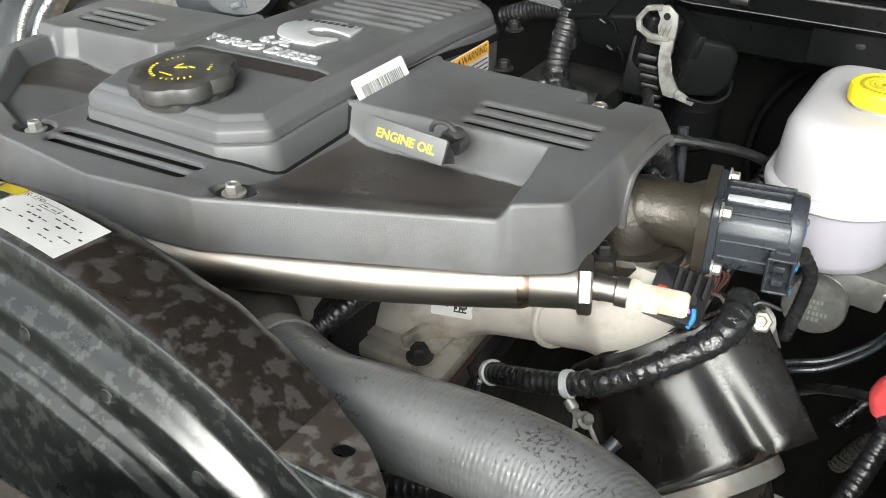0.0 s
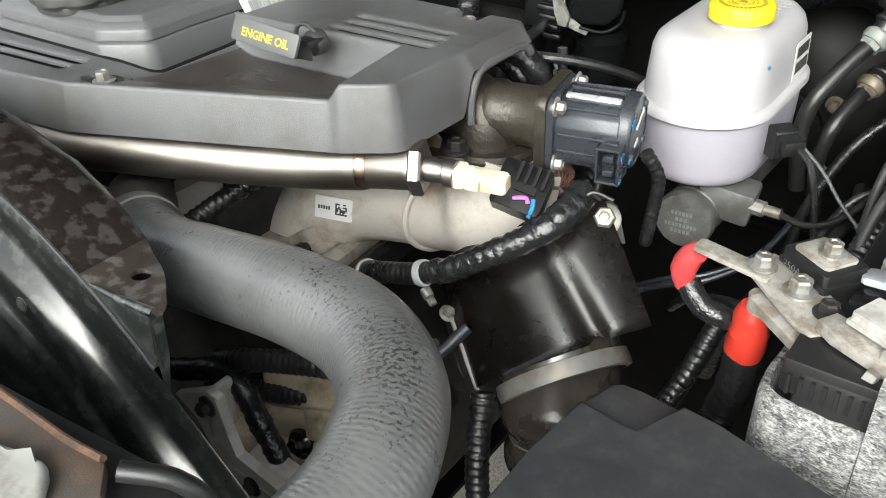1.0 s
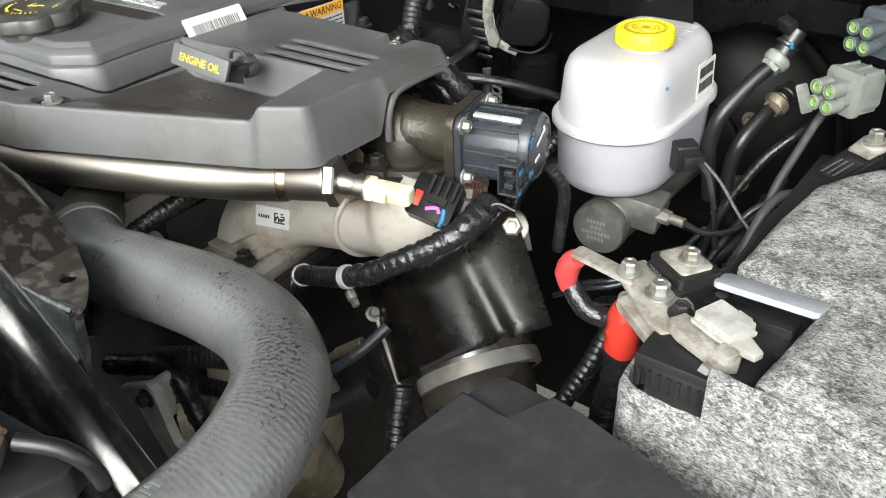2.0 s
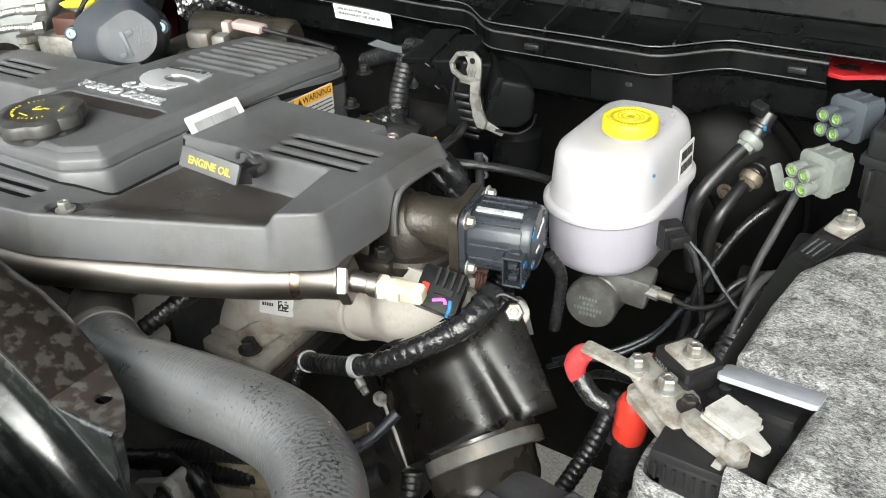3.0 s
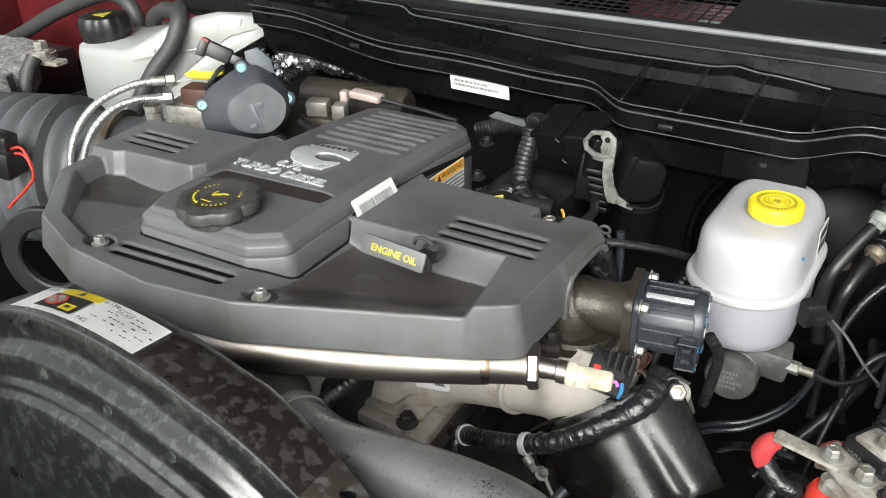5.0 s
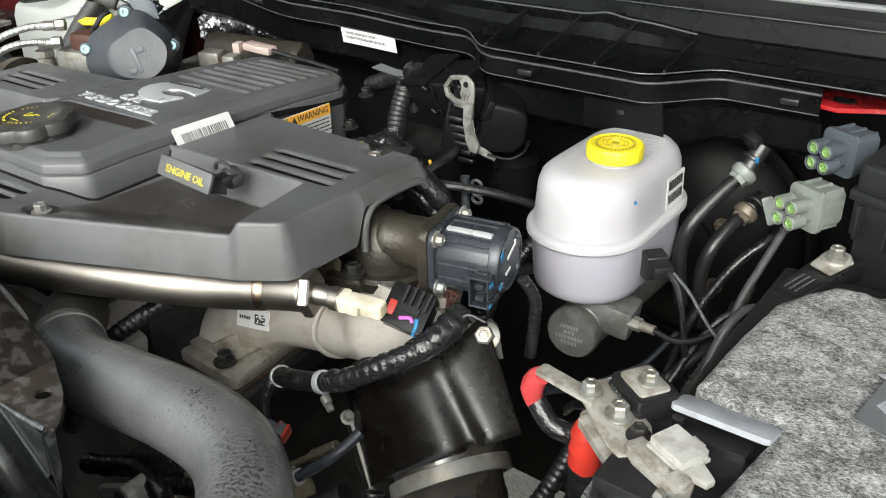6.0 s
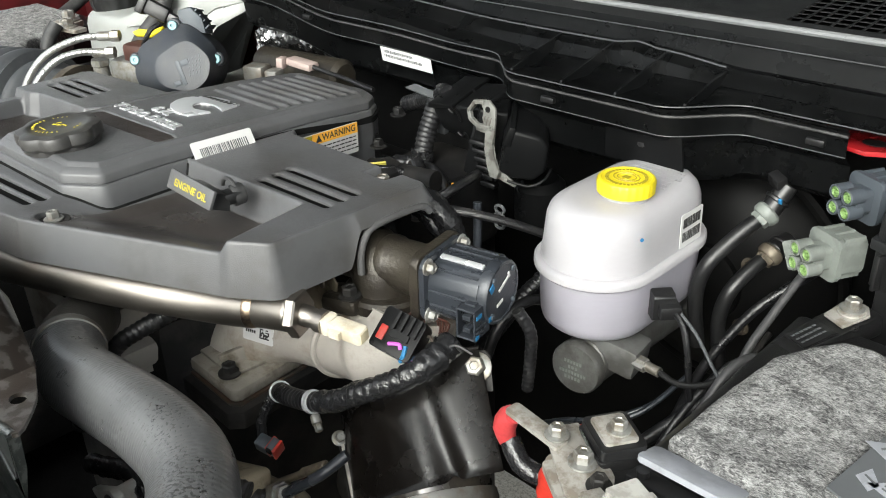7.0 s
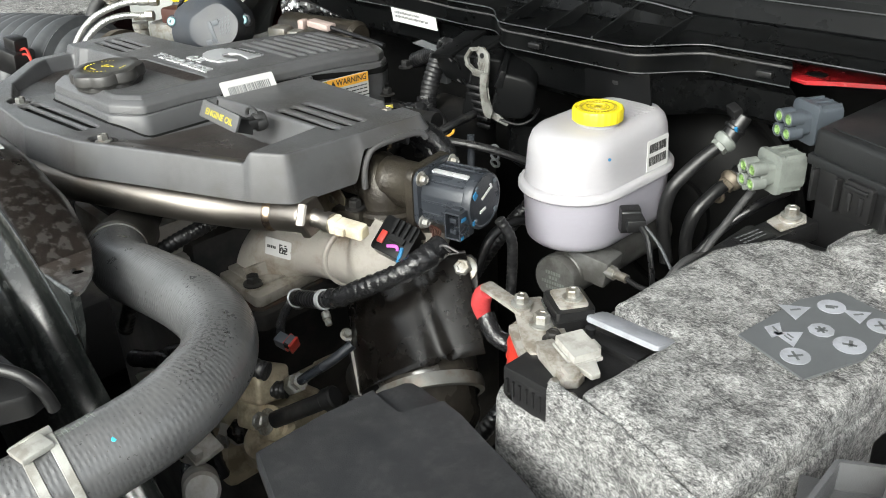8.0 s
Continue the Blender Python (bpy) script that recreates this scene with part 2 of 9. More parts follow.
M_SHFACE = material("shroud_face", (0.017, 0.0195, 0.019), 0.33, spec=0.55, coat=0.9, spots=(0.056, 0.060, 0.057), spot_scale=105, spot_lo=0.53, spot_hi=0.59, spot_detail=3.4, rough_var=0.07)
M_STEEL = material("stainless", (0.265, 0.243, 0.220), 0.42, 1.0, spots=(0.29, 0.245, 0.205), spot_scale=10, spot_lo=0.5, spot_hi=0.75, rough_var=0.07)
M_HEAT = material("heat_tint", (0.34, 0.26, 0.19), 0.38, 1.0, spots=(0.12, 0.09, 0.08), spot_scale=60)
M_ZINC = material("zinc_bolt", (0.30, 0.30, 0.285), 0.40, 0.6, spots=(0.20, 0.18, 0.15), spot_scale=90)
M_CLAMP = material("weathered_white_paint", (0.33, 0.33, 0.31), 0.5, spots=(0.22, 0.21, 0.19), spot_scale=50)
M_RUST = material("weathered_brown", (0.062, 0.054, 0.048), 0.35, spots=(0.098, 0.070, 0.054), spot_scale=45, grain=0.3)
M_EDGE = material("edge_wear_and_glint", (0.042, 0.045, 0.047), 0.40)
M_ALU = material("cast_aluminium", (0.42, 0.395, 0.36), 0.5, 0.2, spots=(0.25, 0.205, 0.16), spot_scale=14, spot_lo=0.52, spot_hi=0.68, grain=0.5, grain_scale=500)
M_BASE = material("grimy_aluminium", (0.27, 0.25, 0.22), 0.5, 0.25, spots=(0.13, 0.105, 0.08), spot_scale=30, spot_lo=0.50, spot_hi=0.66, grain=0.6, grain_scale=450)
M_IRON = material("cast_iron", (0.044, 0.038, 0.029), 0.40, 0.35, spots=(0.024, 0.020, 0.016), spot_scale=24, grain=0.9, grain_scale=300, wave=0.18, wave_scale=170)
M_MOTOR = material("motor_housing", (0.030, 0.034, 0.041), 0.30, 0.2, grain=0.3, grain_scale=500)
M_WHITE = material("white_plastic", (0.36, 0.355, 0.335), 0.5, spots=(0.27, 0.26, 0.24), spot_scale=70)
M_CREAM = material("cream_plastic", (0.52, 0.48, 0.39), 0.5, spots=(0.42, 0.37, 0.28), spot_scale=60)
M_PAPER = material("label_paper", (0.60, 0.60, 0.595), 0.4, rough_var=0.05)
M_LABELW = material("coated_label_paper", (0.80, 0.80, 0.79), 0.35, rough_var=0.05)
M_INK = material("ink", (0.03, 0.03, 0.03), 0.5)
M_YELLOW = material("yellow_plastic", (0.70, 0.57, 0.02), 0.4)
M_YINK = material("yellow_print", (0.50, 0.42, 0.03), 0.5, spots=(0.30, 0.25, 0.03), spot_scale=90)
M_ORANGE = material("orange_print", (0.85, 0.42, 0.05), 0.45)
M_LABELG = material("label_grey", (0.09, 0.095, 0.1), 0.5)
M_SILVER = material("silver_trim", (0.66, 0.67, 0.69), 0.32, 0.55)
M_RED = material("red_rubber", (0.44, 0.03, 0.018), 0.45, spots=(0.30, 0.025, 0.016), spot_scale=50)
M_PINK = material("red_boot", (0.52, 0.055, 0.06), 0.5, spots=(0.36, 0.035, 0.035), spot_scale=50)
M_REDPAINT = material("red_paint", (0.3, 0.012, 0.015), 0.25, coat=0.5)
M_MAROON = material("inner_body_paint", (0.09, 0.008, 0.01), 0.4, spots=(0.04, 0.006, 0.006))
M_PURPLE = material("purple_clip", (0.6, 0.12, 0.55), 0.45)
M_BLUE = material("blue_mark", (0.02, 0.16, 0.34), 0.5)
M_GREEN = material("green_seal", (0.17, 0.28, 0.09), 0.45)
M_GREYCON = material("grey_connector", (0.165, 0.18, 0.165), 0.5, spots=(0.12, 0.13, 0.12), spot_scale=60)
M_BLUEGREY = material("blue_grey_connector", (0.052, 0.062, 0.074), 0.5)
M_TAPE = material("wrap_tape", (0.013, 0.013, 0.014), 0.20, wave=0.9, wave_scale=150)
M_CONDUIT = material("conduit", (0.010, 0.010, 0.011), 0.34, dust=0.10, wave=0.5, wave_scale=140)
M_BUS = material("tinned_copper", (0.42, 0.40, 0.37), 0.42, 0.45, spots=(0.26, 0.23, 0.19), spot_scale=70, grain=0.3, grain_scale=500)
M_ACTU = material("actuator_black", (0.005, 0.0052, 0.0055), 0.34, spec=0.14)
M_DRUM = material("booster_black", (0.004, 0.004, 0.004), 0.5, spec=0.12)
M_PLATED = material("plated_tab", (0.19, 0.19, 0.18), 0.45, 0.3, spots=(0.14, 0.12, 0.10), spot_scale=40)
M_DUCT = material("duct_rubber", (0.062, 0.066, 0.072), 0.5, dust=0.1)
M_COWL = material("cowl_plastic", (0.0048, 0.0052, 0.0056), 0.30, spec=0.26, dust=0.012, spots=(0.009, 0.0095, 0.010), spot_scale=9)
M_COWLTOP = material("cowl_top_plastic", (0.0135, 0.0142, 0.015), 0.46, spec=0.4, grain=0.4, grain_scale=900)
M_FOIL = material("foil", (0.36, 0.36, 0.365), 0.25, 0.95, wave=1.0, wave_scale=60)
M_STRAP = material("grey_strap", (0.29, 0.30, 0.33), 0.6, spots=(0.24, 0.25, 0.27), spot_scale=60)
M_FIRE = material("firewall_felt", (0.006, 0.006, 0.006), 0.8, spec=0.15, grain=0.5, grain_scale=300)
M_GROUND = material("gravelly_asphalt", (0.36, 0.33, 0.28), 0.9, spots=(0.2, 0.18, 0.15), spot_scale=160, grain=1.0, grain_scale=120)
M_BRAID = material("braided_steel", (0.55, 0.55, 0.53), 0.35, 0.9)
M_PUMP = material("pump_alloy", (0.48, 0.415, 0.30), 0.45, 0.25, spots=(0.24, 0.20, 0.14), spot_scale=25, grain=0.6, grain_scale=350)
M_BRONZE = material("dirty_alloy", (0.2, 0.17, 0.13), 0.5, 0.5, spots=(0.1, 0.08, 0.06), spot_scale=30)


def felt():
    """Grey wadding: pale and dark fibres in soft tufts, drawn out along the sheet."""
    m = bpy.data.materials.new("felt")
    m.use_nodes = True
    nt, bs = m.node_tree, m.node_tree.nodes["Principled BSDF"]
    nodes, link = nt.nodes, nt.links.new
    co = nodes.new("ShaderNodeNewGeometry").outputs["Position"]

    def noisy(scale, detail, rough, distort, rot, stretch):
        st = nodes.new("ShaderNodeMapping")
        st.inputs["Rotation"].default_value, st.inputs["Scale"].default_value = tuple(radians(r) for r in rot), stretch
        link(co, st.inputs["Vector"])
        n = nodes.new("ShaderNodeTexNoise")
        for k, v in (("Scale", scale), ("Detail", detail), ("Roughness", rough), ("Distortion", distort)):
            n.inputs[k].default_value = v
        link(st.outputs[0], n.inputs["Vector"])
        return n.outputs["Fac"]

    def weighed(a, w, b):
        x = nodes.new("ShaderNodeMath")
        x.operation = "MULTIPLY_ADD"
        link(a, x.inputs[0])
        x.inputs[1].default_value = w
        if isinstance(b, float):
            x.inputs[2].default_value = b
        else:
            link(b, x.inputs[2])
        return x.outputs[0]

    tufts = noisy(62, 3, 0.55, 0.6, (0, 0, 25), (1, 1.15, 1))
    small = noisy(210, 4, 0.6, 1.2, (0, 0, -20), (1, 1.2, 1.2))
    fibre = noisy(520, 3, 0.6, 2.2, (12, 8, 38), (0.42, 1.3, 1.3))
    cross = noisy(520, 3, 0.6, 2.2, (-10, 5, -30), (0.42, 1.3, 1.3))
    total = weighed(tufts, 0.36, weighed(small, 0.60, weighed(fibre, 0.56, weighed(cross, 0.50, 0.0))))
    r = nodes.new("ShaderNodeValToRGB")
    el = r.color_ramp.elements
    scaled = nodes.new("ShaderNodeMapRange")
    scaled.inputs[1].default_value, scaled.inputs[2].default_value = 0.82, 1.20
    link(total, scaled.inputs[0])
    mid = el.new(0.5)
    el[0].position, el[0].color = 0.05, (0.040, 0.040, 0.041, 1)
    el[1].position, el[1].color = 0.45, (0.155, 0.155, 0.154, 1)
    el[2].position, el[2].color = 0.95, (0.43, 0.43, 0.42, 1)
    link(scaled.outputs[0], r.inputs[0])
    link(r.outputs[0], bs.inputs["Base Color"])
    bs.inputs["Roughness"].default_value = 0.95
    bs.inputs["Specular IOR Level"].default_value = 0.2
    b = nodes.new("ShaderNodeBump")
    b.inputs["Strength"].default_value, b.inputs["Distance"].default_value = 0.7, 0.002
    link(total, b.inputs["Height"])
    link(b.outputs[0], bs.inputs["Normal"])
    return m


def milky(name, colour, sss):
    m = bpy.data.materials.new(name)
    m.use_nodes = True
    bs = m.node_tree.nodes["Principled BSDF"]
    n = m.node_tree.nodes.new("ShaderNodeTexNoise")
    n.inputs["Scale"].default_value = 18
    x = m.node_tree.nodes.new("ShaderNodeMix")
    x.data_type = "RGBA"
    x.inputs[6].default_value, x.inputs[7].default_value = (*[c * 0.94 for c in colour], 1), (*colour, 1)
    m.node_tree.links.new(n.outputs[0], x.inputs[0])
    m.node_tree.links.new(x.outputs[2], bs.inputs["Base Color"])
    bs.inputs["Roughness"].default_value = 0.32
    bs.inputs["Subsurface Weight"].default_value = sss
    bs.inputs["Subsurface Radius"].default_value = (0.01, 0.01, 0.01)
    bs.inputs["Subsurface Scale"].default_value = 0.6
    return m


def hose_rubber():
    """Reinforced rubber: fine ribs across the length, and dark scuffs along its upper side."""
    m = bpy.data.materials.new("reinforced_rubber")
    m.use_nodes = True
    nt, bs = m.node_tree, m.node_tree.nodes["Principled BSDF"]
    nodes, link = nt.nodes, nt.links.new
    uv = nodes.new("ShaderNodeUVMap").outputs[0]
    geo = nodes.new("ShaderNodeNewGeometry")
    pos = geo.outputs["Position"]
    xyz = nodes.new("ShaderNodeSeparateXYZ")
    link(geo.outputs["Normal"], xyz.inputs[0])

    def noisy(scale, detail, rough):
        n = nodes.new("ShaderNodeTexNoise")
        n.inputs["Scale"].default_value, n.inputs["Detail"].default_value, n.inputs["Roughness"].default_value = scale, detail, rough
        link(pos, n.inputs["Vector"])
        return n.outputs["Fac"]

    def maths(op, a, b):
        x = nodes.new("ShaderNodeMath")
        x.operation = op
        for s, v in zip(x.inputs, (a, b)):
            if isinstance(v, float):
                s.default_value = v
            else:
                link(v, s)
        return x.outputs[0]

    def mapped(v, a, b, c=0.0, d=1.0):
        x = nodes.new("ShaderNodeMapRange")
        x.inputs[1].default_value, x.inputs[2].default_value, x.inputs[3].default_value, x.inputs[4].default_value = a, b, c, d
        link(v, x.inputs[0])
        return x.outputs[0]

    def mixed(a, b, f):
        x = nodes.new("ShaderNodeMix")
        x.data_type = "RGBA"
        for sock, v in ((x.inputs[6], a), (x.inputs[7], b)):
            if isinstance(v, tuple):
                sock.default_value = (*v, 1)
            else:
                link(v, sock)
        link(f, x.inputs[0])
        return x.outputs[2]

    # short ribs round the hose, set in rows, over a fine cloth grain
    def cells(sx, sy, rnd):
        w = nodes.new("ShaderNodeTexVoronoi")
        w.feature, w.voronoi_dimensions = "SMOOTH_F1", "2D"
        w.inputs["Scale"].default_value, w.inputs["Randomness"].default_value, w.inputs["Smoothness"].default_value = 1.0, rnd, 0.6
        st = nodes.new("ShaderNodeMapping")
        st.inputs["Scale"].default_value = (sx, sy, 1)
        link(uv, st.inputs["Vector"])
        link(st.outputs[0], w.inputs["Vector"])
        return w.outputs[0]

    uvs = nodes.new("ShaderNodeSeparateXYZ")
    link(uv, uvs.inputs[0])
    ribs = maths("MULTIPLY", cells(26, 330, 0.45), mapped(noisy(30.0, 2.0, 0.5), 0.35, 0.62, 0.15, 1.0))
    crest = mapped(xyz.outputs["Z"], 0.62, 0.92)
    bend = maths("MULTIPLY", mapped(uvs.outputs["Y"], 0.13, 0.22), mapped(uvs.outputs["Y"], 0.36, 0.44, 1.0, 0.25))
    region = maths("MULTIPLY", maths("MULTIPLY", crest, bend), mapped(noisy(24.0, 2.0, 0.5), 0.42, 0.60))
    streak = nodes.new("ShaderNodeTexNoise")
    ss = nodes.new("ShaderNodeMapping")
    ss.inputs["Scale"].default_value = (72, 430, 1)
    link(uv, ss.inputs["Vector"])
    link(ss.outputs[0], streak.inputs["Vector"])
    streak.inputs["Scale"].default_value, streak.inputs["Detail"].default_value, streak.inputs["Roughness"].default_value = 1.0, 2.0, 0.5
    fleck = maths("ADD", streak.outputs["Fac"], maths("MULTIPLY", region, 0.15))
    scuff = mapped(fleck, 0.665, 0.715, 0.0, 0.9)
    base = mixed((0.076, 0.077, 0.079), (0.108, 0.109, 0.111), mapped(noisy(22.0, 4.0, 0.6), 0.35, 0.65))
    dusty = mixed(base, (0.150, 0.150, 0.148), mapped(maths("MULTIPLY", cells(26, 330, 0.45), crest), 0.25, 0.75, 0.0, 0.35))
    dark = mixed((0.024, 0.024, 0.024), (0.055, 0.032, 0.020), mapped(noisy(40.0, 3.0, 0.6), 0.55, 0.66))
    link(mixed(dusty, dark, scuff), bs.inputs["Base Color"])
    link(mapped(noisy(60.0, 4.0, 0.7), 0.3, 0.7, 0.26, 0.38), bs.inputs["Roughness"])
    bs.inputs["Specular IOR Level"].default_value = 1.0
    b = nodes.new("ShaderNodeBump")
    b.inputs["Strength"].default_value, b.inputs["Distance"].default_value = 0.45, -0.0012
    link(ribs, b.inputs["Height"])
    b2 = nodes.new("ShaderNodeBump")
    b2.inputs["Strength"].default_value, b2.inputs["Distance"].default_value = 0.3, -0.0004
    link(scuff, b2.inputs["Height"])
    link(b.outputs[0], b2.inputs["Normal"])
    link(b2.outputs[0], bs.inputs["Normal"])
    return m


M_FELT, M_HOSE = felt(), hose_rubber()
M_MILKY = milky("milky_plastic", (0.380, 0.372, 0.388), 0.35)
M_FLUID = milky("tank_with_fluid", (0.325, 0.314, 0.354), 0.3)
M_CAP = material("dusty_cap", (0.034, 0.033, 0.032), 0.42, dust=0.14)
M_BOTTLE = milky("bottle_plastic", (0.30, 0.31, 0.30), 0.3)


# ---- the setting: ground, body of the vehicle round the bay, cowl ----
bm = bmesh.new()
bmesh.ops.create_grid(bm, x_segments=2, y_segments=2, size=150)
solo("ground", bm, M_GROUND, "pale gravelly asphalt under the vehicle", "ground", kind="structure")

bm = bmesh.new()
box(bm, (-0.45, 0.96, 0.80), (2.4, 0.03, 0.72), bevel=0.004)
solo("firewall", bm, M_FIRE, "black felt-covered firewall behind the engine", "firewall", kind="structure")
bm = bmesh.new()
box(bm, (-1.62, 0.45, 0.72), (0.04, 1.3, 1.0), bevel=0.006)
solo("inner_fender", bm, M_MAROON, "dark red painted inner fender beside the battery", "inner fender", kind="structure")
bm = box(bmesh.new(), (-1.18, 0.30, 0.74), (0.03, 1.0, 0.60), bevel=0.004)
solo("splash_panel", bm, M_FIRE, "black splash panel beside the engine", "splash panel", kind="structure")
bm = bmesh.new()
box(bm, (0.62, 0.45, 0.62), (0.04, 1.3, 0.86), bevel=0.006)
solo("inner_fender", bm, M_DARK, "black inner fender beside the felt-wrapped battery", "inner fender", kind="structure")
for x in (-1.02, 0.18):
    bm = bmesh.new()
    box(bm, (x, 0.3, 0.56), (0.12, 2.0, 0.16), bevel=0.01)
    solo("frame_rail", bm, M_DARK, "black steel frame rail low in the bay", "frame rail", group="frame rails", kind="structure")
for x0, x1, y0, y1 in ((-1.6, -0.32, -0.2, 0.9), (-0.32, 0.0, -0.2, 0.5), (0.14, 0.6, -0.2, 0.9)):
    bm = bmesh.new()
    box(bm, ((x0 + x1) / 2, (y0 + y1) / 2, 0.40), (x1 - x0 - 0.004, y1 - y0, 0.01))
    solo("undertray", bm, M_FIRE, "black undertray below the engine", "undertray", kind="structure")
bm = bmesh.new()
box(bm, (-0.5, -0.12, 0.72), (2.2, 0.05, 0.7), bevel=0.006)
solo("radiator_support", bm, M_DARK, "black radiator support across the front of the bay", "radiator support", kind="structure")


bm = bmesh.new()
prism(bm, [(-1.55, -0.02), (0.75, -0.02), (0.72, 1.32), (0.50, 1.42), (-1.33, 1.42), (-1.55, 1.32)], 0, 0.03, bevel=0.005, m=axes((0, 0.98, 1.30), (1, 0, 0), (0, -0.66, 0.75)))
solo("hood", bm, M_FIRE, "raised hood with a dark lined underside", "hood", kind="structure")


def soft_step(x, a, b):
    return float(ramp(np.array([x]), a, b)[0])


def cowl_front(x):
    """How far forward the lower lip of the cowl reaches and how high it sits, along the width."""
    out = soft_step(x, -0.265, -0.190) * (1 - soft_step(x, -0.03, 0.035))
    left = 1 - soft_step(x, -0.74, -0.52)
    return 0.788 - 0.050 * out + 0.02 * left, 1.198 + 0.016 * left + 0.005 * (1 - soft_step(x, -0.45, -0.30))


def sheet(x0, x1, n, profile):
    """A long moulded panel: at each x a list of (y, z)."""
    bm = bmesh.new()
    rows = []
    for i in range(n + 1):
        x = x0 + (x1 - x0) * i / n
        rows.append([bm.verts.new((x, y, z)) for y, z in profile(x)])
    for a, b in zip(rows, rows[1:]):
        for j in range(len(a) - 1):
            bm.faces.new((a[j], b[j], b[j + 1], a[j + 1]))
    return bm


def thicken(bm, d):
    geom = bmesh.ops.solidify(bm, geom=bm.faces[:], thickness=d)
    return bm


def step_left(x):
    return 1 - soft_step(x, -0.545, -0.525)


def cowl_edges(x):
    """The middle line and the upper ledge of the cowl at x, as (y, z)."""
    s = step_left(x)
    rise = 0.020 * soft_step(-x, 0.2, 0.55)
    y2 = max(0.811, cowl_front(x)[0] + 0.012)
    return (y2, 1.2025 + rise + 0.006 * s), (0.831, 1.2200 + 0.010 * soft_step(-x, 0.25, 0.55) + 0.010 * s + 0.004 * math.exp(-((x + 0.11) / 0.016) ** 2) - 0.006 * soft_step(x, -0.08, 0.0))


def trough_profile(x):
    y, z = cowl_front(x)
    (y2, z2), (y3, z3) = cowl_edges(x)
    s = step_left(x)
    return [(y, z), (y + 0.004, z - 0.001), (max(y + 0.005, y2 - 0.022), z2 - 0.0072), (max(y + 0.006, y2 - 0.006), z2 - 0.0022), (y2, z2), (y2 + 0.002, z2), (y3 - 0.012, z3 - 0.0065), (y3 - 0.003, z3 - 0.002), (y3, z3), (y3 + 0.003, z3),
            (0.838, z3 - 0.002), (0.843, z3 - 0.0005), (0.847, 1.228), (0.8485, 1.232), (0.850, 1.2335), (0.853, 1.240)]


cowl = thing("cowl", (-0.4, 0.85, 1.15), "long black moulded plastic cowl panel behind the engine", "cowl", kind="structure")
bm = thicken(sheet(-0.84, 0.62, 180, trough_profile), -0.003)
part("cowl_trough", bm, M_COWL, cowl, angle=25)


def lip_profile(x):
    y, z = cowl_front(x)
    return [(y + 0.040, z - 0.080), (y + 0.026, z - 0.070), (y + 0.022, z - 0.040), (y + 0.014, z - 0.034), (y + 0.012, z - 0.031), (y + 0.006, z - 0.028), (y + 0.005, z - 0.006), (y + 0.001, z - 0.002)]


bm = thicken(sheet(-0.80, 0.115, 130, lip_profile), -0.003)
part("seal_flange", bm, M_COWL, cowl, "glossy black flange under the cowl", angle=40)
# paler tubes along the cowl's edges stand in for their thin specular highlights
lines_ = ((lambda x: cowl_front(x), -0.80, 0.60, 0.0008), (lambda x: (cowl_front(x)[0] + 0.0055, cowl_front(x)[1] - 0.028), -0.80, 0.115, 0.0006), (lambda x: (cowl_front(x)[0] + 0.005, cowl_front(x)[1] - 0.010), -0.80, 0.115, 0.0014),
          (lambda x: cowl_edges(x)[1], -0.82, -0.015, 0.0011), (lambda x: (0.8490, 1.2330), -0.82, 0.60, 0.0007))
for k, (f, x0, x1, r) in enumerate(lines_):
    bm = bmesh.new()
    tube(bm, [(x, f(x)[0] - 0.0004, f(x)[1] + 0.0004) for x in np.linspace(x0, x1, 90)], r, seg=8, step=0.02)
    part("moulded_edge", bm, M_RUBBER if k == 2 else M_EDGE, cowl, "thin moulded edge, paler to stand in for its highlight")
# webs between the lip and the upper ledge
for x in (-0.203, -0.138, -0.077, -0.012):
    y, z = cowl_front(x)
    (y2, z2), (y3, z3) = cowl_edges(x)
    bm = bmesh.new()
    prism(bm, [(y + 0.006, z - 0.004), (y + 0.008, z + 0.0012), (y2 - 0.008, (z + z3) / 2 + 0.004), (y3 - 0.001, z3 - 0.0005), (y3 - 0.001, z3 - 0.016), (y2, z2 - 0.006)], -0.0013, 0.0013, m=axes((x, 0, 0), (0, 1, 0), (0, 0, 1)))
    part("web", bm, M_COWL, cowl)
bm = prism(bmesh.new(), [(-0.042, -0.026), (0.042, -0.022), (0.040, 0.014), (-0.040, 0.016)], -0.0012, 0.0012, bevel=0.0004, m=axes((-0.0500, 0.7560, 1.1560), (1, 0, -0.02), (0, -0.16, 1)))
part("tab_plate", bm, M_ACTU, cowl, "dull grey tab with a dark slot")
for x in (-0.60, -0.15, 0.09):
    y, z = cowl_front(x)
    bm = box(bmesh.new(), (x, y + 0.004, z - 0.019), (0.016, 0.006, 0.006), bevel=0.0012)
    part("clip", bm, M_BLACK, cowl)
bm = lathe(bmesh.new(), (-0.052, 0.758, 1.155), (0, -1, 0.2), [(0, 0), (0.0052, 0), (0.0052, 0.002), (0.0032, 0.003), (0, 0.003)], 16)
part("push_pin", bm, M_BLACK, cowl)

# upper surface with its rolled front edge and openings for air
GRIDS = ((-0.345, -0.145, 0.870, 0.955), (-0.208, -0.145, 0.955, 1.08), (-0.70, -0.50, 0.870, 0.955), (0.015, 0.30, 0.870, 0.97))


def cowl_z(y):
    return float(np.interp(y, (0.853, 0.856, 0.875, 0.90, 1.06, 1.18, 1.42), (1.250, 1.254, 1.2555, 1.258, 1.275, 1.290, 1.335)))


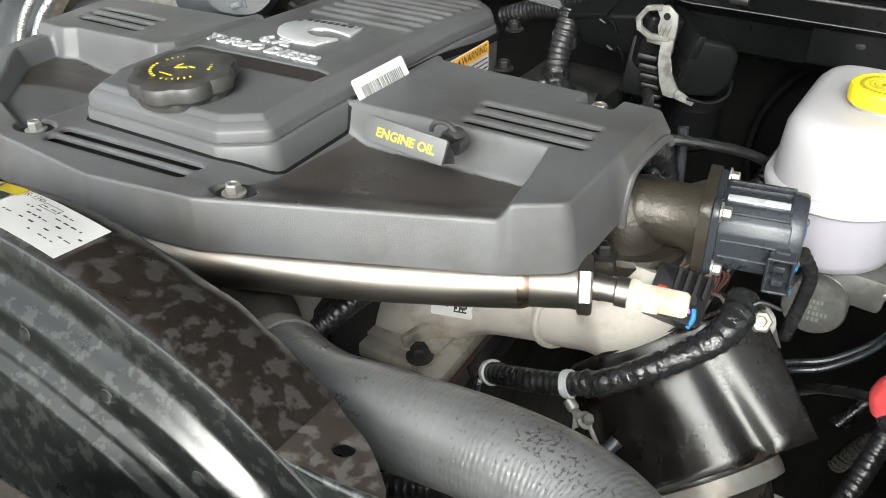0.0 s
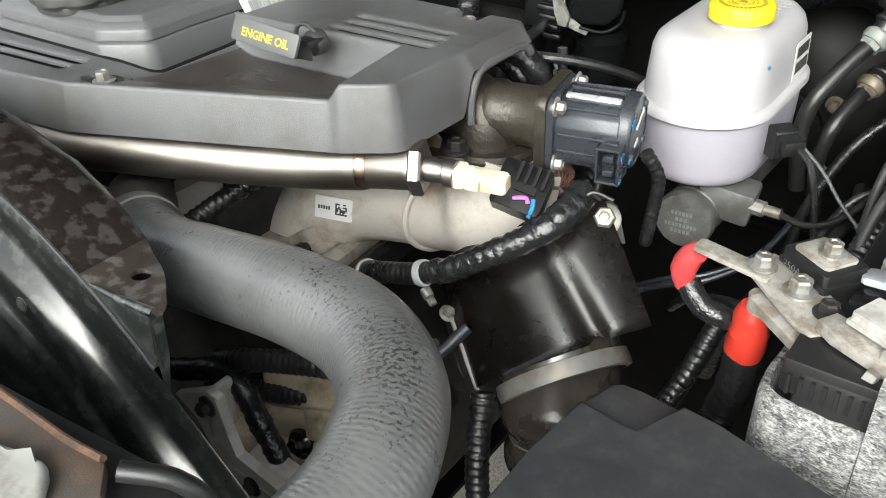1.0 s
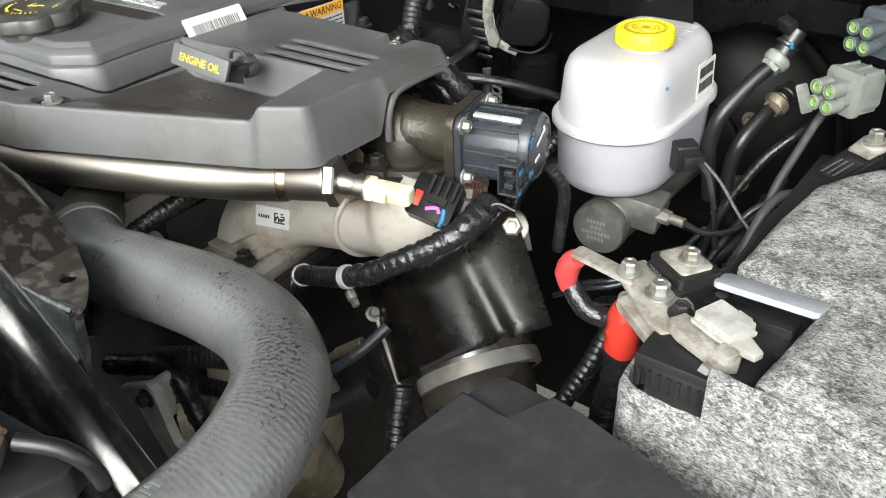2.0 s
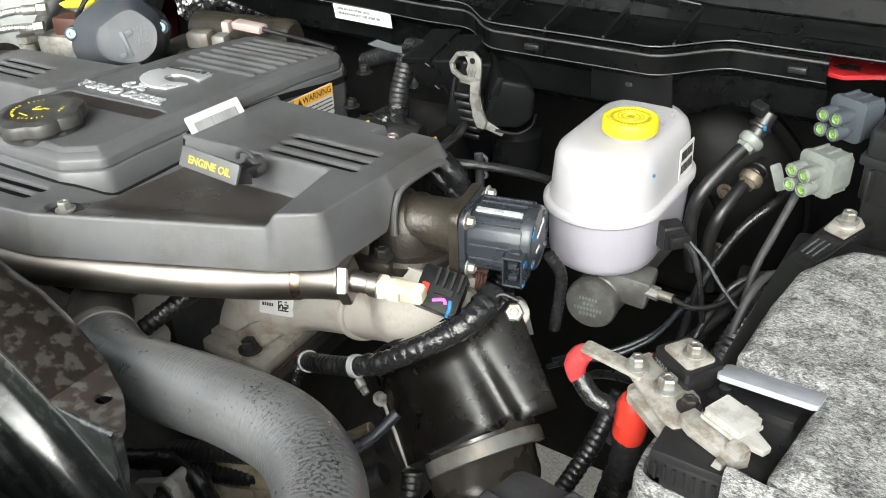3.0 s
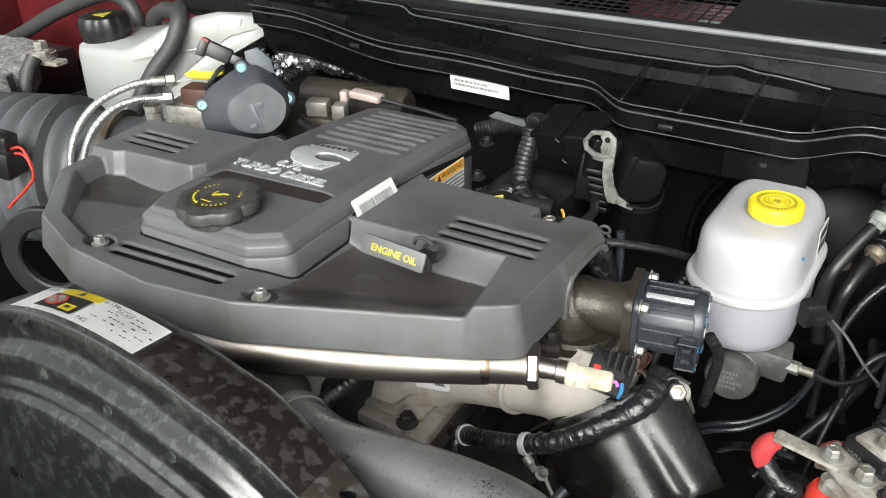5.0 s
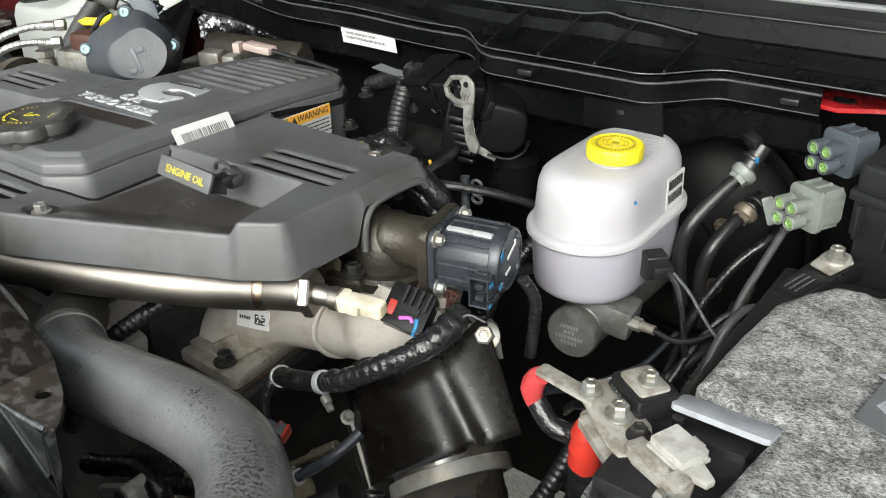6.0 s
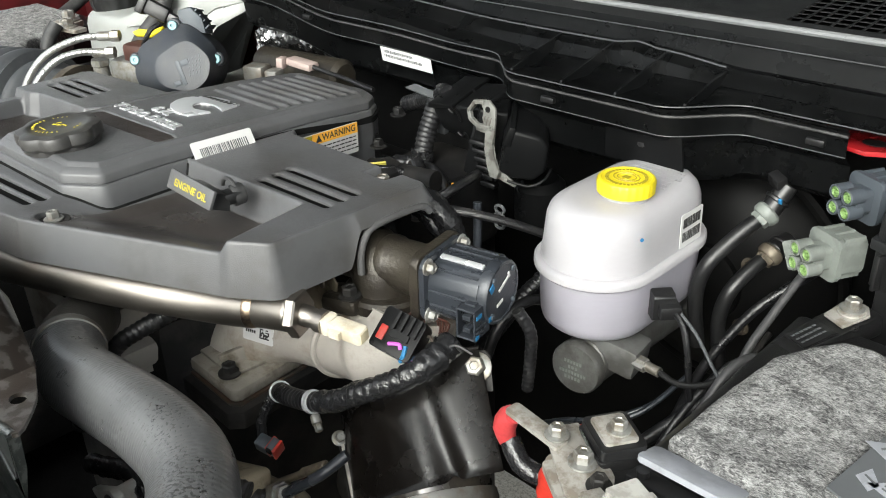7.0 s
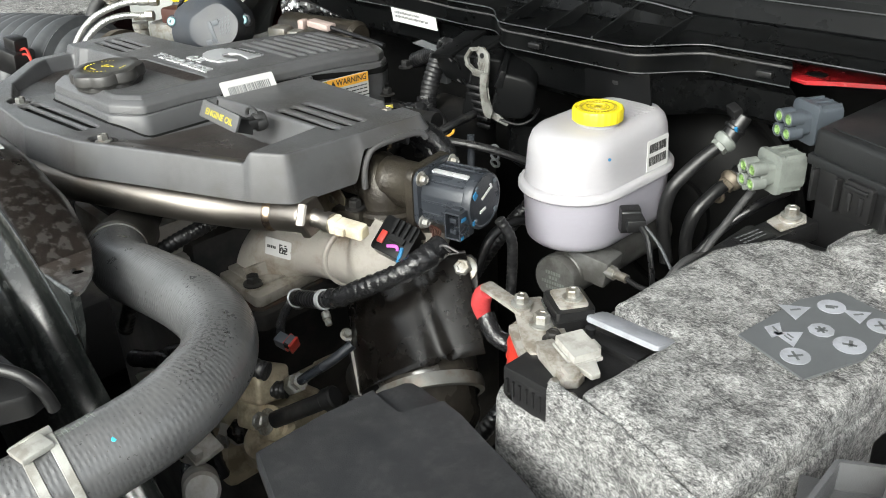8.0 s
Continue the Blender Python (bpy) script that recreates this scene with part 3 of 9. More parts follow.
xs_ = sorted(set([round(x, 4) for x in np.linspace(-0.95, 0.62, 50)] + [g[0] for g in GRIDS] + [g[1] for g in GRIDS]))
ys_ = [0.856, 0.870, 0.90, 0.93, 0.955, 0.97, 1.02, 1.08, 1.14, 1.22, 1.32, 1.42]
bm = bmesh.new()
grid_ = {(i, j): bm.verts.new((x, y, cowl_z(y))) for i, x in enumerate(xs_) for j, y in enumerate(ys_)}
for i in range(len(xs_) - 1):
    for j in range(len(ys_) - 1):
        mx, my = (xs_[i] + xs_[i + 1]) / 2, (ys_[j] + ys_[j + 1]) / 2
        if not any(g[0] < mx < g[1] and g[2] < my < g[3] for g in GRIDS):
            bm.faces.new((grid_[i, j], grid_[i + 1, j], grid_[i + 1, j + 1], grid_[i, j + 1]))
front_ = [[bm.verts.new((x, y, z)) for y, z in ((0.853, 1.240), (0.850, 1.250))] for x in xs_]
for i in range(len(xs_) - 1):
    bm.faces.new((front_[i][0], front_[i + 1][0], front_[i + 1][1], front_[i][1]))
    bm.faces.new((front_[i][1], front_[i + 1][1], grid_[i + 1, 0], grid_[i, 0]))
bmesh.ops.delete(bm, geom=[v for v in bm.verts if not v.link_faces], context="VERTS")
thicken(bm, 0.004)
part("cowl_top", bm, M_COWLTOP, cowl, angle=60)
bm = bmesh.new()
tube(bm, [(-0.95, 0.8525, 1.2515), (-0.4, 0.8525, 1.2515), (0.62, 0.8525, 1.2515)], 0.0034, seg=10, step=0.05)
part("front_bead", bm, material("bead_rubber", (0.16, 0.165, 0.17), 0.35), cowl, "pale shiny rolled edge")
# grids over the openings, with bodywork below
for gx0, gx1, gy0, gy1 in GRIDS:
    cxg, cyg, wg, hg = (gx0 + gx1) / 2, (gy0 + gy1) / 2, gx1 - gx0, gy1 - gy0
    n = round(wg / 0.0135)
    for i in range(n + 1):
        bm = box(bmesh.new(), (gx0 + wg * i / n, cyg, cowl_z(cyg) - 0.0008), (0.0022, hg, 0.0010), rot=(5.7, 0, 0))
        part("grid_bar", bm, M_COWLTOP, cowl)
    k = round(hg / 0.0122)
    for i in range(k + 1):
        y = gy0 + hg * i / k
        bm = box(bmesh.new(), (cxg, y, cowl_z(y) - 0.0008), (wg, 0.0022, 0.0008), rot=(5.7, 0, 0))
        part("grid_bar", bm, M_COWLTOP, cowl)
    bm = box(bmesh.new(), (cxg, cyg, 1.195), (wg + 0.03, hg + 0.03, 0.003))
    part("well_floor", bm, M_FIRE, cowl)
    bm = box(bmesh.new(), (cxg + 0.03, gy1 + 0.055, 1.226), (wg * 0.9, 0.005, 0.030), rot=(-15, 0, 0), bevel=0.001)
    part("red_panel", bm, M_MAROON, cowl, "dark red bodywork under the grid")
    bm = box(bmesh.new(), (cxg, gy0 + 0.040, 1.222), (wg, 0.004, 0.006), bevel=0.001)
    part("pale_seal", bm, M_GREYCON, cowl, "pale seal strip under the grid")
bm = bmesh.new()
tube(bm, [(-0.80, 0.875, 1.168), (-0.96, 0.885, 1.193), (-1.12, 0.89, 1.219), (-1.30, 0.90, 1.24)], 0.007, seg=12)
part("end_rail", bm, M_BRONZE, cowl, "dull metal rail at the cowl end")
for c_, s_ in (((-0.2, 1.13, 1.178), (1.6, 0.56, 0.004)), ((-0.2, 1.40, 1.25), (1.6, 0.01, 0.14)), ((-0.2, 0.862, 1.212), (1.6, 0.006, 0.060)), ((0.60, 1.13, 1.24), (0.01, 0.52, 0.12)), ((-0.995, 1.13, 1.24), (0.01, 0.52, 0.12))):
    bm = box(bmesh.new(), c_, s_)
    part("plenum_wall", bm, M_FIRE, cowl)
# windscreen behind the cowl
bm = bmesh.new()
box(bm, (-0.3, 1.66, 1.50), (2.0, 0.006, 0.62), rot=(-58, 0, 0))
m_glass = material("windscreen_glass", (0.02, 0.025, 0.025), 0.06, rough_var=0.02, spec=0.7)
solo("windscreen", bm, m_glass, "dark tinted windscreen above the cowl", "windscreen", kind="structure")

# white sticker on the firewall lip
sticker = thing("barcode_sticker", (-0.41, 0.80, 1.15), "white barcode sticker on the black cowl flange", "sticker")
m = axes((-0.4040, 0.7925, 1.1650), (1.0, 0.10, -0.06), (-0.25, -0.25, 0.9))
bm = bmesh.new()
box(bm, (0, 0, 0), (0.079, 0.0190, 0.0008))
bmesh.ops.transform(bm, matrix=m, verts=bm.verts[:])
part("paper", bm, M_PAPER, sticker)
bm = bmesh.new()
random.seed(4)
for row, n in ((0.0048, 26), (-0.0012, 34)):
    x = -0.034
    for i in range(n):
        w = random.choice((0.0006, 0.001, 0.0014))
        box(bm, (x, row, 0.0006), (w, 0.0034, 0.0003))
        x += w + random.choice((0.0006, 0.001))
bmesh.ops.transform(bm, matrix=m, verts=bm.verts[:])
part("bars", bm, M_LABELG, sticker)


# ---- the engine: cover, filler cap, dipstick ----
def lean(p):
    return Vector((p[0], p[1], p[2] - 0.05 * (p[1] - 0.32)))


def leaned(bm):
    for v in bm.verts:
        v.co = lean(v.co)
    return bm


OUT = [(-0.692, 0.528), (-0.664, 0.396), (-0.598, 0.328), (-0.520, 0.301), (-0.416, 0.295), (-0.338, 0.310), (-0.168, 0.391), (-0.145, 0.408),
       (-0.151, 0.560), (-0.345, 0.562), (-0.345, 0.57), (-0.532, 0.57), (-0.538, 0.545)]
BLOCK = [(-0.345, 0.60), (-0.345, 0.456), (-0.182, 0.466), (-0.168, 0.404), (-0.160, 0.372), (-0.10, 0.39), (-0.10, 0.60)]
LEFT = [(-0.72, 0.435), (-0.650, 0.440), (-0.640, 0.447), (-0.546, 0.455), (-0.538, 0.47), (-0.538, 0.60), (-0.74, 0.60)]
SLOTS = [((-0.253, 0.508), (-0.169, 0.511)), ((-0.251, 0.4915), (-0.167, 0.4945)), ((-0.249, 0.475), (-0.165, 0.478)),
         ((-0.486, 0.3225), (-0.366, 0.3335)), ((-0.484, 0.3095), (-0.366, 0.3205)),
         ((-0.672, 0.503), (-0.600, 0.506)), ((-0.668, 0.488), (-0.597, 0.491)), ((-0.664, 0.473), (-0.594, 0.476))]
BOLTS = [(-0.510, 0.315), (-0.3225, 0.324)]


def cover_height(X, Y):
    rim = -(sd_poly(X, Y, OUT) - 0.008)
    right_side = ramp(X, -0.368, -0.312)
    left_side = 1 - ramp(X, -0.535, -0.515)
    h = 1.150 - right_side * 0.019 * ramp(rim, 0.002, 0.062)
    h = h - left_side * (0.010 * ramp(rim, 0.016, 0.022) + 0.008 * ramp(rim, 0.03, 0.09))
    # a shallow dished run from the dipstick towards the front edge
    h = h - 0.004 * np.exp(-(((X + 0.235) / 0.035) ** 2 + ((Y - 0.405) / 0.02) ** 2))
    left = 1 - ramp(sd_poly(X, Y, LEFT), -0.003, 0.007)
    h = h + (1.166 - h) * left
    h = h + (1.157 - h) * np.where(X < -0.53, 1 - ramp(rim, 0.013, 0.020), 0) * (1 - left) * ramp(Y, 0.33, 0.39)
    right = 1 - ramp(sd_poly(X, Y, BLOCK), -0.002, 0.008)
    h = h + (1.161 - h) * right
    for a, b in SLOTS:
        h = h - 0.0010 * (1 - ramp(sd_line(X, Y, a, b), 0.0042, 0.0066))
    for x, y in BOLTS:
        r = np.hypot((X - x) / 1.35, Y - y)
        h = h - 0.0045 * (1 - ramp(r, 0.0105, 0.0125))
    r = np.maximum(np.abs(X + 0.189) - 0.013, 0.551 - Y)
    h = h - 0.012 * (1 - ramp(r, -0.001, 0.002))
    return h


def skirt_low(x, y, z):
    up = float(ramp(np.array([y]), 0.470, 0.486)[0]) if x > -0.165 else 0.0
    back = 1.0 if y > 0.54 and x < -0.16 else 0.0
    return max(1.117 + 0.030 * up, z - 0.05) if not back else z - 0.03


engine_cover = thing("engine_cover", (-0.40, 0.42, 1.10), "dark grey moulded plastic engine cover with slots and a raised middle", "engine cover")
bm = moulded(OUT, 0.008, 0.0013, cover_height, [(0.0008, lambda x, y, z: z - 0.0003), (0.0016, lambda x, y, z: z - 0.0012), (0.0021, lambda x, y, z: z - 0.0026), (0.0085, skirt_low), (0.0065, lambda x, y, z: skirt_low(x, y, z) - 0.0006), (0.004, lambda x, y, z: skirt_low(x, y, z) + 0.008)], warp=lean,
             holes=[(a, b, 0.0044) for a, b in SLOTS], deep=0.0025)
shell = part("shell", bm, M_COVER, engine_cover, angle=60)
# recess floors round the dipstick and at left: shade and hood reflection painted in
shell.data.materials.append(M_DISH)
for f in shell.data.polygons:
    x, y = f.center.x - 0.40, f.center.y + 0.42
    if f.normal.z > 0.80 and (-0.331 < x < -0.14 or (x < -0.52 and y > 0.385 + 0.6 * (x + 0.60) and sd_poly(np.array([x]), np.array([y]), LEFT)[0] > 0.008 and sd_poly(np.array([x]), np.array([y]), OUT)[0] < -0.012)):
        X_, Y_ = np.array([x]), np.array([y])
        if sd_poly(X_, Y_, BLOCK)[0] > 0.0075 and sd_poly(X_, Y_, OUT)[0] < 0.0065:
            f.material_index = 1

# black sheets below the slots paint in the darkness inside the cover
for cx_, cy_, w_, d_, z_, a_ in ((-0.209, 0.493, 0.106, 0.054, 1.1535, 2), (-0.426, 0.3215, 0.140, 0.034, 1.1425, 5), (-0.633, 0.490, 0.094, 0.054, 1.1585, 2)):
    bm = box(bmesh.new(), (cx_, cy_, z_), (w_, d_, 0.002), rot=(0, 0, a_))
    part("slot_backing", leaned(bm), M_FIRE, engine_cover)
RIDGE = [(-0.497, 0.384), (-0.484, 0.355), (-0.367, 0.360), (-0.345, 0.378), (-0.366, 0.688), (-0.378, 0.704), (-0.488, 0.700), (-0.497, 0.688)]


def ridge_height(X, Y):
    h = 1.1775 - 0.002 * ramp(0.43 - Y, 0.0, 0.06) - 0.004 * ramp(Y, 0.60, 0.71)
    edge = -(sd_poly(X, Y, RIDGE) - 0.002)
    h = h - 0.0036 * np.clip(1 - edge / 0.0042, 0, 1)
    panel = sd_poly(X, Y, [(-0.491, 0.426), (-0.356, 0.438), (-0.356, 0.459), (-0.368, 0.462), (-0.487, 0.453), (-0.491, 0.448)])
    h -= 0.0022 * (1 - ramp(panel, -0.003, 0.0))
    for i in range(8):
        y = 0.575 + 0.0155 * i
        h += 0.0024 * (1 - ramp(sd_line(X, Y, (-0.472, y), (-0.372, y + 0.002)), 0.0015, 0.0055))
    return h


z_less = lambda d: (lambda x, y, z: z - d)
bm = moulded(RIDGE, 0.002, 0.0013, ridge_height, [(0.0010, z_less(0.0003)), (0.0055, z_less(0.0042)), (0.0062, z_less(0.0050)), (0.0066, z_less(0.0060)), (0.0072, z_less(0.0120)), (0.0062, z_less(0.0126)), (0.0062, z_less(0.0134)), (0.0086, z_less(0.0140)), (0.0092, z_less(0.0150)),
                                                  (0.0105, z_less(0.030)), (0.0100, lambda x, y, z: 1.128), (0.0100, lambda x, y, z: 1.06 if y > 0.55 else 1.126)], warp=lean)
ridge = part("middle_cover", bm, M_COVER, engine_cover, "raised ribbed middle section", angle=60)
bm = bmesh.new()
prism(bm, [(-0.4885, 0.4285), (-0.3585, 0.4400), (-0.3585, 0.4575), (-0.369, 0.4600), (-0.4855, 0.4510), (-0.4885, 0.4465)], 1.1758, 1.1764)
part("inset_panel", leaned(bm), M_PANEL, ridge, "brownish black inset panel")
def on_cover(lift):
    return lambda x, y, z: float(cover_height(np.array([x]), np.array([min(y, 0.55)]))[0]) + lift


# black strip painting in the shadow line between middle section and cover
bm = moulded(RIDGE, 0.002, 0.006, lambda X, Y: 1.125 + 0 * X, [(0.0095, on_cover(0.0012)), (0.0116, on_cover(0.0010)), (0.0121, on_cover(0.0004)), (0.0121, on_cover(-0.006))], warp=lean)
part("base_seal", bm, M_FIRE, ridge, "black strip for the shadowed gap round the foot of the middle section")
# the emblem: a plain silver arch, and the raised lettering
bm = bmesh.new()
EMBLEM = [(-0.443, 0.5010), (-0.455, 0.5080), (-0.4635, 0.5190), (-0.4665, 0.5300), (-0.4635, 0.5420), (-0.456, 0.5500), (-0.445, 0.5560), (-0.429, 0.5585), (-0.4045, 0.5585), (-0.3990, 0.5335), (-0.4100, 0.5365),
          (-0.422, 0.5385), (-0.431, 0.5375), (-0.4375, 0.5325), (-0.4385, 0.5265), (-0.4345, 0.5205), (-0.427, 0.5170), (-0.4190, 0.5160), (-0.4020, 0.5225), (-0.4075, 0.5000), (-0.426, 0.4970)]
ec = lean((-0.431, 0.526, 1.1772))
em = axes(ec, (1.0, 0.0, 0.0), (0, 1, -0.05))
prism(bm, [(x + 0.431, y - 0.526) for x, y in EMBLEM], 0, 0.0024, bevel=0.0004, m=em)
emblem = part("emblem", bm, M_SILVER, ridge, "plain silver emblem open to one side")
bm = bmesh.new()
for k in range(7):
    box(bm, (-0.023 + 0.0068 * k, 0.0225 + 0.0006 * k, 0.0025), (0.0046, 0.0048, 0.0006))
bmesh.ops.transform(bm, matrix=em, verts=bm.verts[:])
part("dark_bars", bm, M_INK, emblem, "dark inlaid bars")
bm = text_mesh("6.7L", 0.0190, axes(lean((-0.4400, 0.4922, 1.1782)), (1, 0.02, -0.001), (0.05, 1, -0.05)), depth=0.0009, bold=0.0004)
part("lettering", bm, M_SILVER, ridge, "raised silver lettering 6.7L")
bm = text_mesh("TURBO DIESEL", 0.0180, axes(lean((-0.437, 0.4722, 1.1782)), (1, 0.02, -0.001), (0.05, 1, -0.05)), depth=0.0009, bold=0.0004)
part("lettering", bm, M_SILVER, ridge, "raised silver lettering TURBO DIESEL")

# barcode label over the right edge of the middle section
m = axes(lean((-0.3355, 0.495, 1.1610)), (-0.07, 1, -0.05), (-0.50, 0, 0.9))
bm = bmesh.new()
prism(bm, rounded(0.068, 0.030, 0.002), 0, 0.0006, m=m)
lab = part("barcode_label", bm, M_PAPER, engine_cover, "white barcode label")
bm = bmesh.new()
random.seed(7)
for row, h, x, xe in ((0.003, 0.010, -0.026, 0.026), (-0.007, 0.002, -0.026, 0.02)):
    while x < xe:
        w = random.choice((0.0005, 0.0008, 0.0012))
        box(bm, (x, row, 0.0008), (w, h, 0.0003))
        x += w + random.choice((0.0011, 0.0017))
bmesh.ops.transform(bm, matrix=m, verts=bm.verts[:])
tagged(part("barcode", bm, M_LABELG, lab), kind="stuff")
# warning label on the right wall of the middle section
m = axes(lean((-0.3430, 0.618, 1.135)), (-0.07, 1, -0.05), (-0.03, 0, 1)) @ Matrix.Diagonal((0.94, 0.92, 1, 1))
bm = bmesh.new()
prism(bm, rounded(0.094, 0.036, 0.002), 0, 0.0006, m=m)
lab = part("warning_label", bm, M_PAPER, engine_cover, "white and orange warning label")
bm = bmesh.new()
box(bm, (0.0125, 0.0115, 0.0008), (0.068, 0.012, 0.0004))
bmesh.ops.transform(bm, matrix=m, verts=bm.verts[:])
part("orange_band", bm, M_ORANGE, lab)
bm = bmesh.new()
box(bm, (-0.034, 0.0, 0.0008), (0.024, 0.034, 0.0004))
bmesh.ops.transform(bm, matrix=m, verts=bm.verts[:])
part("yellow_band", bm, M_YINK, lab)
bm = text_mesh("WARNING", 0.0105, m @ Matrix.Translation((0.018, 0.0115, 0.0012)), bold=0.0002)
part("lettering", bm, M_INK, lab)
bm = bmesh.new()
prism(bm, [(-0.017, 0.0075), (-0.008, 0.0075), (-0.0125, 0.0155)], 0.001, 0.0013)
prism(bm, [(-0.042, -0.008), (-0.026, 0.002), (-0.030, 0.008)], 0.001, 0.0013)
for r in range(4):
    x = -0.018
    while x < 0.042:
        w = random.uniform(0.003, 0.008)
        box(bm, (x + w / 2, 0.0015 - 0.0045 * r, 0.0011), (w, 0.0014, 0.0003))
        x += w + 0.0015
bmesh.ops.transform(bm, matrix=m, verts=bm.verts[:])
part("print", bm, M_INK, lab)


def bolt(parent, p, up=(0, 0, 1), r=0.0062, name="bolt", washer=True, mat=None):
    p, up = Vector(p), Vector(up).normalized()
    bm = bmesh.new()
    if washer:
        lathe(bm, p, up, [(0, 0), (r * 1.5, 0), (r * 1.5, r * 0.25), (r * 1.1, r * 0.4), (0, r * 0.4)], 20)
    lathe(bm, p + up * r * 0.3, up, [(0, 0), (r, 0), (r, r * 1.0), (r * 0.82, r * 1.2), (r * 0.5, r * 1.2), (r * 0.42, r * 1.08), (0, r * 1.08)], 6)
    return part(name, bm, mat or M_ZINC, parent, angle=30)


for x, y in BOLTS:
    bolt(engine_cover, lean((x, y, 1.1462)), r=0.0052, mat=M_PLATED)
    bm = bmesh.new()
    lathe(bm, lean((x, y, 1.1457)), (0, 0, 1), [(0, 0.0004), (0.0125, 0.0004), (0.0125, 0.0), (0, 0)], 24)
    part("washer", bm, M_DARK, engine_cover)
bolt(engine_cover, lean((-0.189, 0.560, 1.150)), r=0.0058, mat=M_PLATED)

# oil filler cap
cap = thing("oil_filler_cap", lean((-0.421, 0.381, 1.1745)), "black lobed oil filler cap with yellow print on top", "filler cap")
c = lean((-0.421, 0.381, 1.1745))
lobes = lambda t, r, h: 1.0 + (0.10 * (abs(math.sin(4 * t + 0.6)) - 0.62) if r > 0.026 and h > 0.003 else 0.0)
bm = lathe(bmesh.new(), c, (0, -0.05, 1), [(0, 0), (0.0335, 0), (0.0335, 0.003), (0.0345, 0.0045), (0.0365, 0.007), (0.0365, 0.0140), (0.0350, 0.0165), (0.030, 0.0178), (0.0255, 0.0180), (0.0245, 0.0174), (0, 0.0176)], 84, lobes)
part("body", bm, M_CAP, cap)
bm = bmesh.new()
up = Vector((0, 0.05, 1)).normalized()
top = c + Vector((0, -0.0009, 0.0179))
for a0, a1 in ((100, 170), (190, 262), (20, 85), (280, 345)):
    a = a0
    while a < a1:
        t = radians(a)
        box(bm, (top.x + 0.0205 * math.cos(t), top.y + 0.0205 * math.sin(t), top.z), (0.0022, 0.0012, 0.0006), rot=(-2.8, 0, a))
        a += 11
box(bm, (top.x, top.y, top.z), (0.009, 0.0022, 0.0006), rot=(-2.8, 0, 30))
box(bm, (top.x + 0.006, top.y + 0.004, top.z), (0.006, 0.0014, 0.0006), rot=(-2.8, 0, 10))
box(bm, (top.x - 0.004, top.y + 0.003, top.z), (0.005, 0.0012, 0.0006), rot=(-2.8, 0, 80))
box(bm, (top.x, top.y - 0.0135, top.z), (0.012, 0.0009, 0.0006), rot=(-2.8, 0, 0))
part("yellow_print", bm, M_YINK, cap)

# dipstick handle
dip = thing("dipstick", (-0.25, 0.41, 1.14), "black engine oil dipstick handle with yellow lettering", "dipstick")
m = axes((-0.256, 0.4110, 1.1632), (1.0, 0.045, -0.085), (0.02, 0.42, 0.9))
bm = bmesh.new()
prism(bm, rounded(0.060, 0.0165, 0.0015, 3), -0.003, 0, bevel=0.0005, m=m)
part("tag", bm, M_COVER, dip)
bm = text_mesh("ENGINE OIL", 0.0082, m @ Matrix.Translation((0.001, -0.001, 0.0003)), bold=0.00025)
part("lettering", bm, M_YINK, dip, "yellow lettering ENGINE OIL")
bm = bmesh.new()
prism(bm, [(-0.016, -0.0075), (0.029, -0.0075), (0.024, 0.005), (-0.016, 0.005)], -0.022, -0.003, bevel=0.0008, m=m)
box(bm, (-0.238, 0.437, 1.1535), (0.014, 0.020, 0.010), rot=(0, 0, -8), bevel=0.002)
part("stem", bm, M_BLACK, dip)
bm = bmesh.new()
tube(bm, [(-0.246 + 0.010 * math.cos(a), 0.441, 1.157 + 0.0085 * math.sin(a)) for a in np.linspace(0, math.pi, 9)], 0.0018, seg=8)
lathe(bm, (-0.2395, 0.438, 1.1525), (0.15, 0.9, 0.1), [(0, 0), (0.0085, 0), (0.0092, 0.002), (0.0092, 0.009), (0.008, 0.011), (0, 0.011)], 24)
part("seal_cap", bm, M_RUBBER, dip)

# ---- below the cover: steel pipe, intake casting, recirculation valve ----
pipe = thing("coolant_pipe", (-0.27, 0.36, 1.08), "brushed stainless steel pipe with a welded joint and hex nut", "pipe")
bm = bmesh.new()
PIPE = [(-0.575, 0.300, 1.020), (-0.565, 0.265, 1.060), (-0.545, 0.250, 1.090), (-0.50, 0.254, 1.105), (-0.40, 0.282, 1.1035), (-0.30, 0.3255, 1.0995), (-0.25, 0.351, 1.0970), (-0.215, 0.372, 1.0945), (-0.190, 0.385, 1.0942), (-0.162, 0.3972, 1.0963)]
tube(bm, PIPE, 0.0168, seg=40, step=0.004)
part("tube", bm, M_STEEL, pipe, angle=60)
wd = Vector((1, 0.45, 0.03)).normalized()
w0 = Vector((-0.1610, 0.3978, 1.0965))
bm = lathe(bmesh.new(), w0 - wd * 0.006, wd, [(0.0150, 0), (0.0165, 0.003), (0.0170, 0.006), (0.0163, 0.009), (0.0150, 0.012)], 40)
part("weld", bm, M_HEAT, pipe, "brown heat-tinted weld")
bm = lathe(bmesh.new(), w0 + wd * 0.005, wd, [(0.0150, 0), (0.0154, 0.001), (0.0152, 0.026), (0.0156, 0.028), (0.0150, 0.030), (0, 0.030)], 40)
part("joint", bm, M_STEEL, pipe)
n0 = w0 + wd * 0.034
bm = hexa(bmesh.new(), n0, n0 + wd * 0.009, 0.0188, 0.0014)
part("hex_nut", bm, M_STEEL, pipe, angle=20)
sd = Vector((1, 0.22, -0.02)).normalized()
